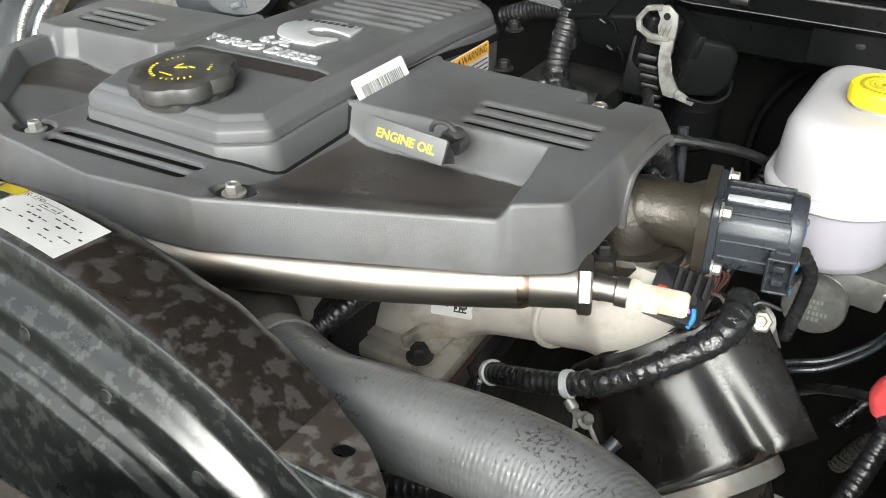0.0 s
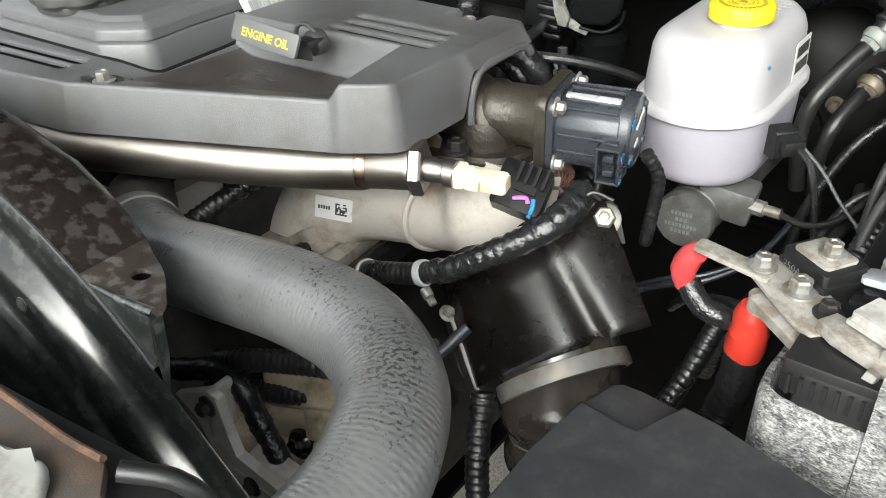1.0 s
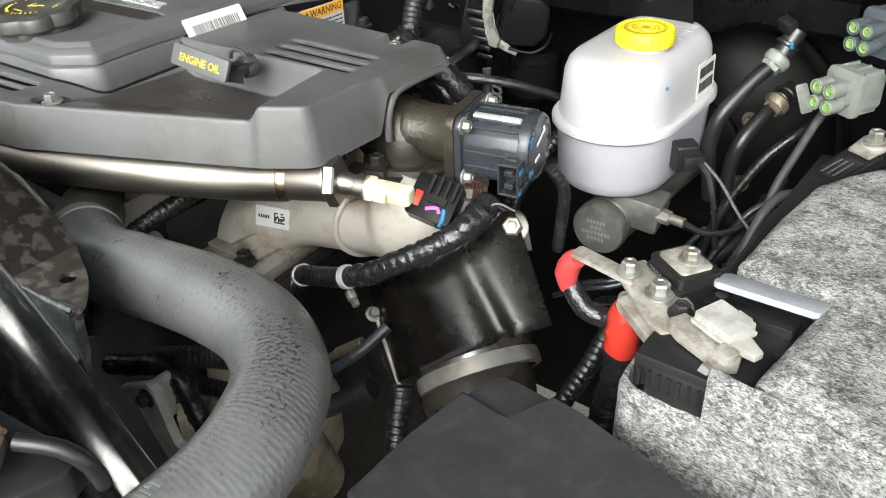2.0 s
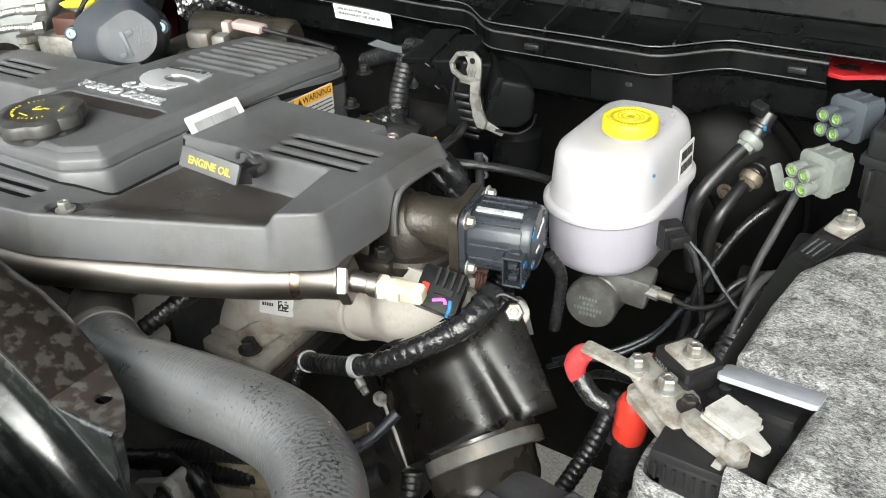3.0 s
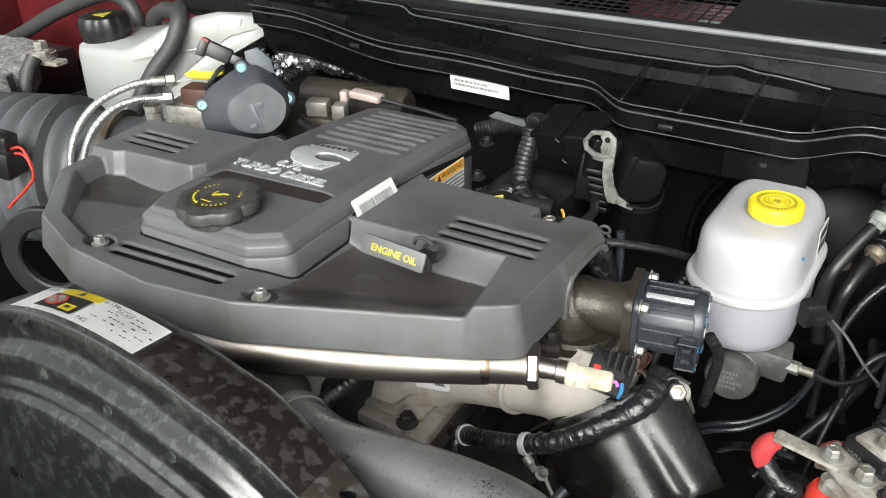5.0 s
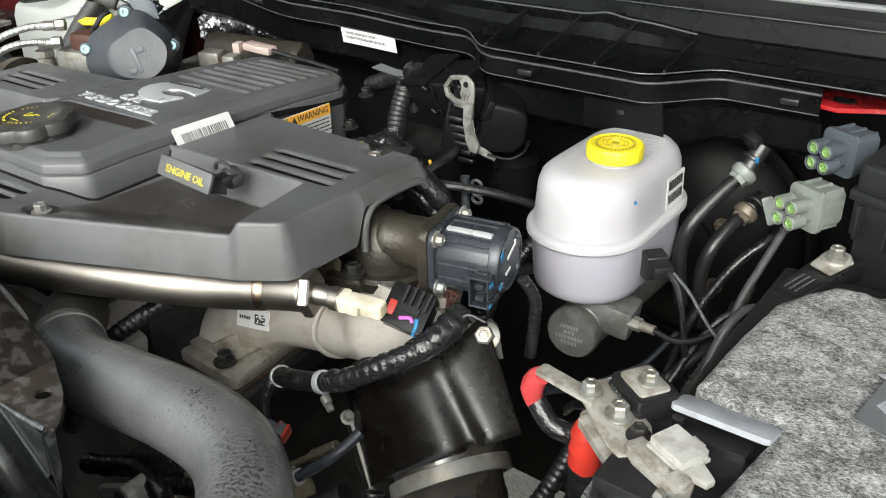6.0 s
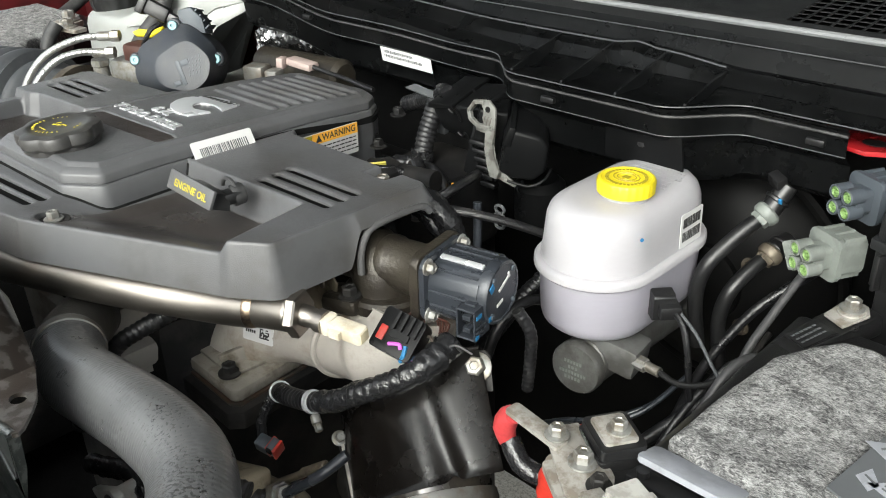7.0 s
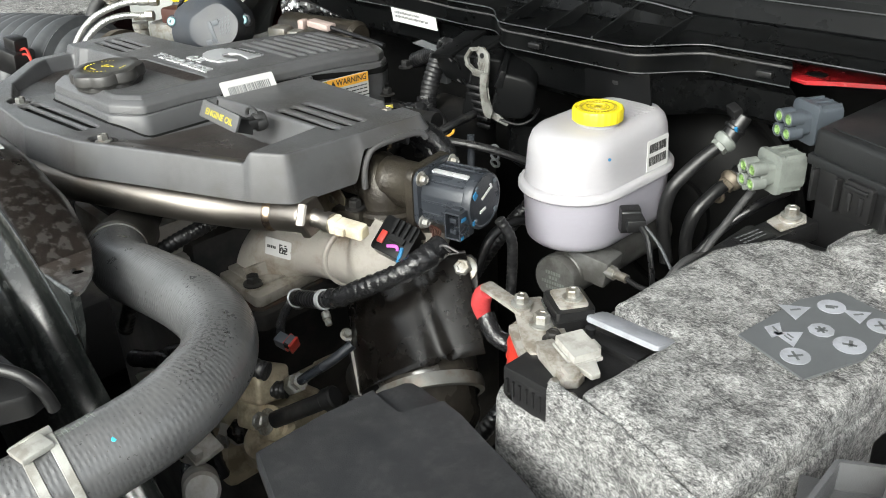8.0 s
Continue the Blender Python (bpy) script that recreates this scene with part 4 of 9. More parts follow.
bm = lathe(bmesh.new(), n0 + wd * 0.007, sd, [(0, 0), (0.0085, 0), (0.0085, 0.008), (0.0078, 0.009), (0.0078, 0.016), (0.0092, 0.017), (0.0092, 0.024), (0, 0.024)], 28)
sensor = part("sensor_body", bm, M_STEEL, pipe)
s1 = n0 + wd * 0.007 + sd * 0.022
bm = bmesh.new()
mm = axes(s1, sd, (-0.2, 1, 0.1))
prism(bm, rounded(0.010, 0.0145, 0.004, 4, 0.0045, 0), -0.0065, 0.0065, bevel=0.001, m=mm)
prism(bm, rounded(0.030, 0.0125, 0.003, 4, 0.022, 0), -0.0055, 0.0055, bevel=0.001, m=mm)
prism(bm, rounded(0.010, 0.006, 0.001, 2, 0.016, -0.007), -0.003, 0.003, m=mm)
part("white_cap", bm, M_CREAM, pipe, "cream plastic sensor plug")
bm = bmesh.new()
prism(bm, rounded(0.0006, 0.0095, 0.0002, 2, 0.0371, 0), -0.0042, 0.0042, m=mm)
part("plug_mouth", bm, material("plug_inside", (0.5, 0.44, 0.3), 0.6), pipe)

horn = thing("intake_elbow", (-0.2, 0.47, 0.95), "sand-cast aluminium intake elbow with a bolted base", "intake elbow")
bm = bmesh.new()
tube(bm, [(-0.116, 0.520, 1.062), (-0.118, 0.514, 1.044), (-0.128, 0.506, 1.026), (-0.155, 0.499, 1.013), (-0.195, 0.494, 1.008), (-0.235, 0.486, 1.003), (-0.270, 0.478, 0.992), (-0.305, 0.474, 0.962)],
     lambda s: 0.043 - 0.011 * float(ramp(np.array([s]), 0.055, 0.078)[0]) + 0.014 * float(ramp(np.array([s]), 0.15, 0.24)[0]), seg=48, step=0.004)
part("elbow", bm, M_ALU, horn, angle=60)
bm = bmesh.new()
tube(bm, [(-0.172 + 0.012 * math.cos(a), 0.497 + 0.0345 * math.cos(a), 1.011 + 0.0345 * math.sin(a)) for a in np.linspace(0, 2 * math.pi, 25)], 0.0032, seg=8, step=0.004, caps=False)
part("seam", bm, M_ALU, horn)
bm = bmesh.new()
prism(bm, [(-0.342, 0.4100), (-0.238, 0.4060), (-0.232, 0.4110), (-0.240, 0.53), (-0.35, 0.54), (-0.350, 0.42)], 0.9600, 0.9735, bevel=0.003)
prism(bm, [(-0.330, 0.4210), (-0.252, 0.4180), (-0.246, 0.47), (-0.32, 0.50)], 0.9735, 0.9775, bevel=0.0015)
box(bm, (-0.2620, 0.4480, 0.983), (0.006, 0.06, 0.022), rot=(14, 0, -28), bevel=0.002)
part("base", bm, M_BASE, horn, "grimy cast base")
bm = prism(bmesh.new(), [(-0.344, 0.4080), (-0.238, 0.4040), (-0.230, 0.4100), (-0.238, 0.53), (-0.35, 0.54), (-0.354, 0.42)], 0.9572, 0.9596)
part("gasket", bm, material("orange_gasket", (0.055, 0.030, 0.02), 0.6, spots=(0.03, 0.027, 0.023), spot_scale=60), horn, "thin rust-orange gasket")
bm = bmesh.new()
prism(bm, [(-0.36, 0.4000), (-0.232, 0.3955), (-0.222, 0.407), (-0.228, 0.53), (-0.36, 0.54), (-0.368, 0.425)], 0.938, 0.9570, bevel=0.002)
part("gasket_plate", bm, M_DARK, horn)
for p in ((-0.259, 0.420, 0.975), (-0.338, 0.418, 0.975), (-0.235, 0.505, 0.975)):
    bolt(horn, p, r=0.0072, mat=M_DARK)
m = axes((-0.2475, 0.4490, 1.0105), (0.9, 0.36, -0.08), (0.05, 0.20, 1))
bm = bmesh.new()
prism(bm, rounded(0.032, 0.0195, 0.0015), 0, 0.0006, m=m)
lab = part("label", bm, M_PAPER, horn, "white square-coded label")
bm = bmesh.new()
random.seed(11)
for i in range(8):
    for j in range(8):
        if random.random() < 0.5 or i == 0 or j == 0:
            box(bm, (0.0022 + 0.00125 * i, -0.0044 + 0.00125 * j, 0.0008), (0.00125, 0.00125, 0.0003))
for i in range(5):
    box(bm, (-0.0125 + 0.0022 * i, 0, 0.0008), (0.0015, 0.003, 0.0003))
bmesh.ops.transform(bm, matrix=m, verts=bm.verts[:])
part("print", bm, M_INK, lab)
bm = lathe(bmesh.new(), (-0.134, 0.512, 1.040), (0.0, 0.1, 1), [(0, 0), (0.036, 0), (0.037, 0.003), (0.037, 0.020), (0.035, 0.023), (0, 0.023)], 40)
part("neck", bm, M_ALU, horn)

egr = thing("recirculation_valve", (-0.08, 0.53, 1.04), "exhaust gas recirculation valve with dark cast elbow and grey motor", "valve")
bm = bmesh.new()
lathe(bm, (-0.136, 0.512, 1.063), (0, 0, 1), [(0, 0), (0.035, 0), (0.038, 0.003), (0.038, 0.011), (0.035, 0.014), (0, 0.014)], 40)
box(bm, (-0.150, 0.478, 1.072), (0.034, 0.030, 0.016), rot=(0, 0, 20), bevel=0.005)
part("base_flange", bm, M_IRON, egr)
VC, VA = Vector((-0.0834, 0.5251, 1.0984)), Vector((0.979, 0.204, 0.0)).normalized()
VM = axes(VC, (-VA.y, VA.x, 0), (0, 0, 1))
bm = lathe(bmesh.new(), VC - VA * 0.100, VA, [(0, 0), (0.0222, 0), (0.0224, 0.044), (0.0238, 0.048), (0.0238, 0.054), (0.0222, 0.058), (0.0222, 0.080), (0.0262, 0.088), (0.0268, 0.091), (0, 0.091)], 44)
part("barrel", bm, M_IRON, egr, angle=50)
bm = bmesh.new()
tube(bm, [(-0.139, 0.509, 1.064), (-0.139, 0.509, 1.080), (-0.142, 0.511, 1.094), (-0.156, 0.512, 1.101)], lambda q: 0.0290 - 0.0035 * soft_step(q, 0.0, 0.014), seg=36, step=0.003)
part("foot", bm, M_IRON, egr, angle=60)
bolt(egr, (-0.1405, 0.4745, 1.080), r=0.0065, mat=M_DARK)
bm = prism(bmesh.new(), rounded(0.064, 0.058, 0.009), -0.0100, -0.0022, bevel=0.001, m=VM)
part("flange", bm, M_IRON, egr)
bm = bmesh.new()
prism(bm, rounded(0.061, 0.055, 0.009), -0.0020, 0.0028, bevel=0.0010, m=VM)
prism(bm, [(-0.0225, -0.0215), (-0.0260, -0.0150), (-0.0262, 0.0070), (-0.0230, 0.0150), (-0.0150, 0.0222), (0.0000, 0.0248), (0.0190, 0.0240), (0.0250, 0.0150), (0.0250, -0.0170), (0.0200, -0.0225)], 0.0026, 0.0470, bevel=0.0016, m=VM)
motor = part("motor", bm, M_MOTOR, egr, "dark blue-grey ribbed motor housing")
bm = lathe(bmesh.new(), VM @ Vector((0.001, 0.001, 0.0440)), VA, [(0, 0), (0.0250, 0), (0.0266, 0.0016), (0.0266, 0.0085), (0.0254, 0.0105), (0.0236, 0.0108), (0.0226, 0.0100), (0, 0.0100)], 48)
cap_ = part("end_cap", bm, M_MOTOR, motor)
for a_ in (40, 130, 220, 320):
    bm = lathe(bmesh.new(), VM @ Vector((0.001 + 0.0215 * math.cos(radians(a_)), 0.001 + 0.0215 * math.sin(radians(a_)), 0.0540)), VA, [(0, 0), (0.0026, 0), (0.0026, 0.0016), (0.0016, 0.0022), (0, 0.0018)], 14)
    part("screw", bm, M_BLUEGREY, cap_)
for u_, v_, w_, h_ in ((-0.0264, 0.0020, 0.0022, 0.0016), (-0.0264, -0.0100, 0.0022, 0.0016), (0.0050, 0.0248, 0.0020, 0.0022), (0.0135, 0.0244, 0.0020, 0.0022), (-0.0195, 0.0190, 0.0018, 0.0018)):
    bm = box(bmesh.new(), (u_, v_, 0.0250), (w_, h_, 0.0400), bevel=0.0005, seg=1)
    bmesh.ops.transform(bm, matrix=VM, verts=bm.verts[:])
    part("fin", bm, M_MOTOR, motor)
bm = box(bmesh.new(), (-0.0085, 0.0242, 0.0245), (0.0048, 0.0024, 0.0385), rot=(0, 0, 14), bevel=0.0006)
bmesh.ops.transform(bm, matrix=VM, verts=bm.verts[:])
part("bright_rib", bm, M_SILVER, motor, "bright silver rib")
for n_, mat_, marks_ in (("white_mark", M_PAPER, ((0.002, 0.008, 0.0550, 0.016, 0.0022, 24), (0.010, 0.0125, 0.0550, 0.0022, 0.005, 24), (-0.004, -0.006, 0.0550, 0.009, 0.0024, 10))),
                         ("blue_mark", M_BLUE, ((-0.016, 0.012, 0.0550, 0.006, 0.006, 30), (-0.018, -0.013, 0.0550, 0.005, 0.004, 0)))):
    for x, y, z, w, h, a in marks_:
        bm = box(bmesh.new(), (x, y, z), (w, h, 0.0008), rot=(0, 0, a))
        bmesh.ops.transform(bm, matrix=VM, verts=bm.verts[:])
        part(n_, bm, mat_, cap_)
for dy, dz in ((-0.0247, 0.0212), (0.0247, 0.0212), (-0.0247, -0.0212), (0.0247, -0.0212)):
    bolt(egr, VM @ Vector((dy, dz, 0.0028)), up=VA, r=0.0046)
bm = bmesh.new()
for c_, q_ in (((-0.0270, 0.0010, 0.0442), (0.0220, 0.0018, 0.0166)), ((-0.0270, -0.0232, 0.0442), (0.0220, 0.0018, 0.0166)), ((-0.0270, -0.0111, 0.0367), (0.0218, 0.0260, 0.0016)),
               ((-0.0270, -0.0111, 0.0518), (0.0222, 0.0262, 0.0018)), ((-0.0225, -0.0111, 0.0442), (0.0030, 0.0244, 0.0150))):
    box(bm, c_, q_, bevel=0.0005, seg=1)
box(bm, (-0.0250, 0.0026, 0.0442), (0.0120, 0.0022, 0.0090), bevel=0.0006)
box(bm, (-0.0290, -0.0175, 0.0532), (0.0140, 0.0020, 0.0016), bevel=0.0004, seg=1)
box(bm, (-0.0290, -0.0130, 0.0532), (0.0160, 0.0014, 0.0012), bevel=0.0004, seg=1)
bmesh.ops.transform(bm, matrix=VM, verts=bm.verts[:])
socket = part("socket", bm, M_MOTOR, egr, "open plug socket")
for v_ in (-0.0060, -0.0165):
    bm = box(bmesh.new(), (-0.0300, v_, 0.0442), (0.0130, 0.0042, 0.0070), bevel=0.0006)
    bmesh.ops.transform(bm, matrix=VM, verts=bm.verts[:])
    part("contact", bm, M_MOTOR, socket)
for u_, v_, z_, w_, h_, d_ in ((-0.0320, -0.0045, 0.0530, 0.0070, 0.0034, 0.0006), (-0.0350, -0.0215, 0.0530, 0.0040, 0.0030, 0.0006), (-0.0215, 0.0040, 0.0470, 0.0040, 0.0006, 0.0030)):
    bm = box(bmesh.new(), (u_, v_, z_), (w_, h_, d_))
    bmesh.ops.transform(bm, matrix=VM, verts=bm.verts[:])
    part("blue_mark", bm, M_BLUE, socket)
bm = prism(bmesh.new(), [(-0.200, 1.046), (-0.205, 1.072), (-0.196, 1.086), (-0.160, 1.096), (-0.152, 1.088), (-0.158, 1.060), (-0.168, 1.040)], -0.001, 0.001, bevel=0.0005, m=axes((0, 0.472, 0), (1, 0, 0), (0, 0, 1)))
strap_ = part("heat_stained_tab", bm, material("stained_tab", (0.26, 0.22, 0.16), 0.4, 0.6, spots=(0.13, 0.10, 0.07), spot_scale=45), egr, "heat-stained tab with a rivet")
bm = lathe(bmesh.new(), (-0.171, 0.4705, 1.082), (0, -1, 0), [(0, 0), (0.0040, 0), (0.0036, 0.0014), (0, 0.0020)], 16)
part("rivet", bm, M_BRONZE, strap_)
# black arch trim where the cover is cut out over the valve
bm = bmesh.new()
tube(bm, [(-0.1335, 0.483, 1.100), (-0.1335, 0.484, 1.118), (-0.1335, 0.492, 1.1335), (-0.1335, 0.510, 1.1375), (-0.1335, 0.552, 1.1360), (-0.1335, 0.562, 1.128)], 0.0032, seg=10)
part("cutout_lip", bm, M_COVER, engine_cover)

# black and red plug lying under the valve
plug = thing("loose_plug", (-0.09, 0.48, 1.03), "black multi-way plug with red and purple locking tabs", "electrical plug")
m = axes((-0.0895, 0.4830, 1.0590), (0.90, 0.24, -0.22), (0.02, 0.62, 0.55)) @ Matrix.Diagonal((0.80, 1.02, 1, 1))
bm = bmesh.new()
prism(bm, rounded(0.046, 0.034, 0.003), -0.011, 0.011, bevel=0.001, m=m)
for k in range(4):
    prism(bm, rounded(0.003, 0.015, 0.0008, 2, -0.006 + 0.008 * k, 0.009), 0.011, 0.015, m=m)
prism(bm, rounded(0.020, 0.006, 0.001, 2, 0.004, -0.001), 0.011, 0.014, m=m)
part("shell", bm, M_ACTU, plug)
bm = bmesh.new()
prism(bm, rounded(0.008, 0.012, 0.001, 2, -0.015, -0.004), 0.0105, 0.0125, bevel=0.0004, m=m)
part("red_tab", bm, M_RED, plug)
bm = bmesh.new()
tube(bm, [m @ Vector(p) for p in ((-0.003, -0.010, 0.0128), (0.003, -0.008, 0.0135), (0.008, -0.007, 0.013), (0.011, -0.010, 0.0125))], 0.0016, seg=8, step=0.002)
part("purple_tab", bm, M_PURPLE, plug)
bm = bmesh.new()
tube(bm, [m @ Vector(p) for p in ((0.014, -0.006, 0.012), (0.016, -0.012, 0.012), (0.015, -0.018, 0.008))], 0.0018, seg=8, step=0.002)
part("blue_wire", bm, M_BLUE, plug)
brown_ = material("brown_wire", (0.055, 0.022, 0.016), 0.5)
for k in range(5):
    bm = bmesh.new()
    tube(bm, [m @ Vector(p) for p in ((-0.004 + 0.004 * k, 0.016, 0.0), (0.002 + 0.005 * k, 0.024, 0.004), (0.020 + 0.004 * k, 0.026, -0.006), (0.030, 0.010, -0.02))], 0.0009, seg=6, step=0.004)
    part("wire", bm, brown_, plug)

# taped wiring harness
def harness(points, r, label, wraps=(), ribs=True, name="wiring_harness"):
    h = thing(name, points[0], label, "wiring harness")
    bm = bmesh.new()
    tube(bm, points, ribbed(r, 0.0056, r * 0.06) if ribs else (lambda s: r * (1 + 0.06 * math.sin(s * 700) + 0.05 * math.sin(s * 260))), seg=14, step=0.0014 if ribs else 0.003)
    part("conduit", bm, M_CONDUIT if ribs else M_TAPE, h, angle=60)
    ps = spline(points, 0.004)
    for f in wraps:
        i = min(len(ps) - 2, max(1, int(f * len(ps))))
        d = (ps[i + 1] - ps[i - 1]).normalized()
        bm = lathe(bmesh.new(), ps[i] - d * 0.003, d, [(r * 1.02, 0), (r * 1.22, 0.0006), (r * 1.25, 0.003), (r * 1.22, 0.0056), (r * 1.02, 0.006)], 20)
        part("tape_wrap", bm, material("clear_tape", (0.35, 0.36, 0.37), 0.22) if f == wraps[0] else bpy.data.materials["clear_tape"], h)
    return h


hs = harness([(-0.235, 0.455, 0.945), (-0.205, 0.437, 0.972), (-0.178, 0.427, 0.987), (-0.145, 0.424, 1.000), (-0.122, 0.4255, 1.010)], 0.0082, "black wiring conduit and shiny tape with two pale wraps", (0.34, 0.86))
TAPED = [(-0.126, 0.4252, 1.0085), (-0.110, 0.427, 1.016), (-0.085, 0.438, 1.032), (-0.060, 0.458, 1.047), (-0.050, 0.476, 1.057), (-0.050, 0.50, 1.062)]
bm = bmesh.new()
tube(bm, TAPED, lambda q: 0.0086 + 0.0011 * noise.noise(Vector((q * 160, 1, 0))) + 0.0007 * abs(math.sin(q * 420)) + 0.002 * soft_step(q, 0.075, 0.11), seg=18, step=0.0016)
for v in bm.verts:
    v.co += Vector((noise.noise(v.co * 230), noise.noise(v.co * 230 + Vector((7, 0, 0))), noise.noise(v.co * 230 + Vector((0, 7, 0))))) * 0.0009
part("taped_run", bm, M_TAPE, hs, "crinkled shiny black tape", angle=40)
for k in range(6):
    bm = bmesh.new()
    base_ = Vector((-0.052, 0.486, 1.060))
    tube(bm, [base_ + Vector((0.002 * k - 0.005, 0, 0)), base_ + Vector((-0.012 + 0.005 * k, 0.006, 0.004 + 0.001 * k)), base_ + Vector((-0.024 + 0.010 * k, 0.012, -0.002 + 0.003 * (k % 3)))], 0.0013, seg=6, step=0.003)
    part("loose_wire", bm, M_BLACK if k % 3 else M_RUST, hs)


# ---- front: fan shroud, hose, shield, air cleaner ----
CX, CZ = -0.38, 0.88


def swept(profile, a0, a1, n, straight=0.25, pinch=0.0):
    """A profile of (y, radius) carried round the fan's axis, then straight on at the right-hand end."""
    bm = bmesh.new()
    rows = []
    for i in range(n + 1):
        deg = a0 + (a1 - a0) * i / n
        a, grow = radians(deg), 1 + 0.07 * max(0.0, (68 - deg) / 30)
        k = 1 - pinch * max(0.0, (64 - deg) / 15)
        f_ = min(1.0, max(0.0, (66 - deg) / 16)) if pinch else 0.0
        rows.append([bm.verts.new((CX + (r + (0.2968 - r) * f_) * grow * math.cos(a), 0.199 + (y - 0.199) * (k if y > 0.2 else 1), CZ + (r + (0.2968 - r) * f_) * grow * math.sin(a))) for y, r in profile])
    last, before = rows[-1], rows[-2]
    rows.append([bm.verts.new(v.co + (v.co - w.co).normalized() * straight) for v, w in zip(last, before)])
    for u, v in zip(rows, rows[1:]):
        for j in range(len(u) - 1):
            bm.faces.new((u[j], u[j + 1], v[j + 1], v[j]))
    return bm


def band_r(y):
    return float(np.interp(y, (0.199, 0.206, 0.222, 0.240, 0.248, 0.2535, 0.258), (0.2965, 0.2975, 0.2965, 0.2935, 0.2905, 0.2855, 0.275)))


shroud = thing("fan_shroud", (CX, 0.2, 0.6), "black plastic fan shroud with dried water marks", "fan shroud")
bm = thicken(swept([(0.258, 0.275), (0.2535, 0.2855), (0.248, 0.2905), (0.240, 0.2935), (0.222, 0.2965), (0.206, 0.2975), (0.201, 0.297), (0.199, 0.295)], 175, 49, 70, straight=0.001, pinch=0.28), -0.003)
part("rim_band", bm, M_SHROUD, shroud, "brownish black band with dried water marks", angle=50)
bm = thicken(swept([(0.1995, 0.2965), (0.1985, 0.2955), (0.1970, 0.283), (0.1960, 0.2755), (0.1945, 0.2735), (0.1895, 0.2705), (0.1845, 0.2675), (0.1834, 0.2660), (0.1822, 0.2580), (0.1810, 0.2500), (0.1795, 0.2482), (0.1760, 0.2461), (0.1750, 0.2445), (0.1745, 0.2425), (0.1732, 0.2408), (0.1695, 0.2386), (0.1682, 0.2365), (0.1625, 0.212), (0.1555, 0.16), (0.1520, 0.12)], 175, 38, 90), -0.003)
part("front_face", bm, M_SHFACE, shroud, angle=50)
for deg in (112, 96, 80, 66, 52):
    a = radians(deg)
    g_ = 1 + 0.07 * max(0.0, (68 - deg) / 30)
    bm = lathe(bmesh.new(), (CX + 0.2590 * g_ * math.cos(a), 0.1820, CZ + 0.2590 * g_ * math.sin(a)), (0.19 * math.cos(a), -1, 0.19 * math.sin(a)), [(0, 0.0001), (0.0030, 0.00015), (0.0036, 0.0003), (0.0042, 0.0001), (0.0044, -0.001)], 18)
    part("moulded_dimple", bm, M_SHFACE, shroud)
bm = bmesh.new()
edge_ = []
for deg in np.linspace(150, 38, 60):
    a, g_ = radians(deg), 1 + 0.07 * max(0.0, (68 - deg) / 30)
    edge_.append((CX + 0.2972 * g_ * math.cos(a), 0.1992, CZ + 0.2972 * g_ * math.sin(a)))
tube(bm, edge_, 0.0009, seg=6, step=0.02)
part("worn_crease", bm, M_EDGE, shroud, "pale worn edge")
# the band runs out into a flat mounting ear
EAR_Z = 1.1125
ear = [(-0.1775, 0.2410), (-0.172, 0.2390), (-0.164, 0.2355), (-0.152, 0.2310), (-0.144, 0.2268), (-0.137, 0.2220), (-0.130, 0.2165), (-0.124, 0.2115), (-0.1205, 0.2065), (-0.122, 0.2035), (-0.147, 0.2015), (-0.170, 0.2002), (-0.1775, 0.1995)]
hole = [(-0.1545 + 0.0062 * math.cos(a), 0.2200 + 0.0052 * math.sin(a)) for a in np.linspace(0, 2 * math.pi, 17)[:-1]]
bm = bmesh.new()
vo = [bm.verts.new((x, y, EAR_Z + 0.003 * max(0.0, (-x - 0.170) / 0.0075))) for x, y in ear]
vi = [bm.verts.new((x, y, EAR_Z)) for x, y in hole]
eo = [bm.edges.new((vo[i], vo[(i + 1) % len(vo)])) for i in range(len(vo))]
ei = [bm.edges.new((vi[i], vi[(i + 1) % len(vi)])) for i in range(len(vi))]
bmesh.ops.triangle_fill(bm, use_beauty=True, use_dissolve=False, edges=eo + ei)
bmesh.ops.recalc_face_normals(bm, faces=bm.faces[:])
thicken(bm, 0.003)
part("mounting_ear", bm, M_SHROUD, shroud, "flat mounting ear with a round hole")
bm = bmesh.new()
low_ = [(CX + 0.2960 * (1 + 0.07 * (68 - dg) / 30) * math.cos(radians(dg)), CZ + 0.2960 * (1 + 0.07 * (68 - dg) / 30) * math.sin(radians(dg))) for dg in (38, 41, 44, 47, 49.5)]
prism(bm, [(-0.176, EAR_Z - 0.001), (-0.1215, EAR_Z - 0.001), (-0.1265, 1.080)] + low_, -0.0015, 0.0015, m=axes((0, 0.2015, 0), (1, 0, 0), (0, 0, 1)))
prism(bm, [(0.2005, EAR_Z - 0.001), (0.2080, EAR_Z - 0.001), (0.206, 1.085), (0.2005, 1.06)], -0.0015, 0.0015, m=axes((-0.1240, 0, 0), (0, 1, 0), (0, 0, 1)))
part("ear_web", bm, M_SHFACE, shroud)
bm = bmesh.new()
tube(bm, [(-0.176, 0.2010, EAR_Z - 0.0018), (-0.160, 0.2012, EAR_Z - 0.0016), (-0.147, 0.2018, EAR_Z - 0.0018), (-0.1235, 0.2040, EAR_Z - 0.0020)], lambda s_: 0.0014 + 0.030 * s_, seg=14, step=0.004)
part("ear_fold", bm, M_SHFACE, shroud, "shiny folded edge of the ear")
# refrigerant label lying on the band
lab = thing("refrigerant_label", (-0.38, 0.226, 1.16), "white and yellow refrigerant label on the fan shroud", "label")


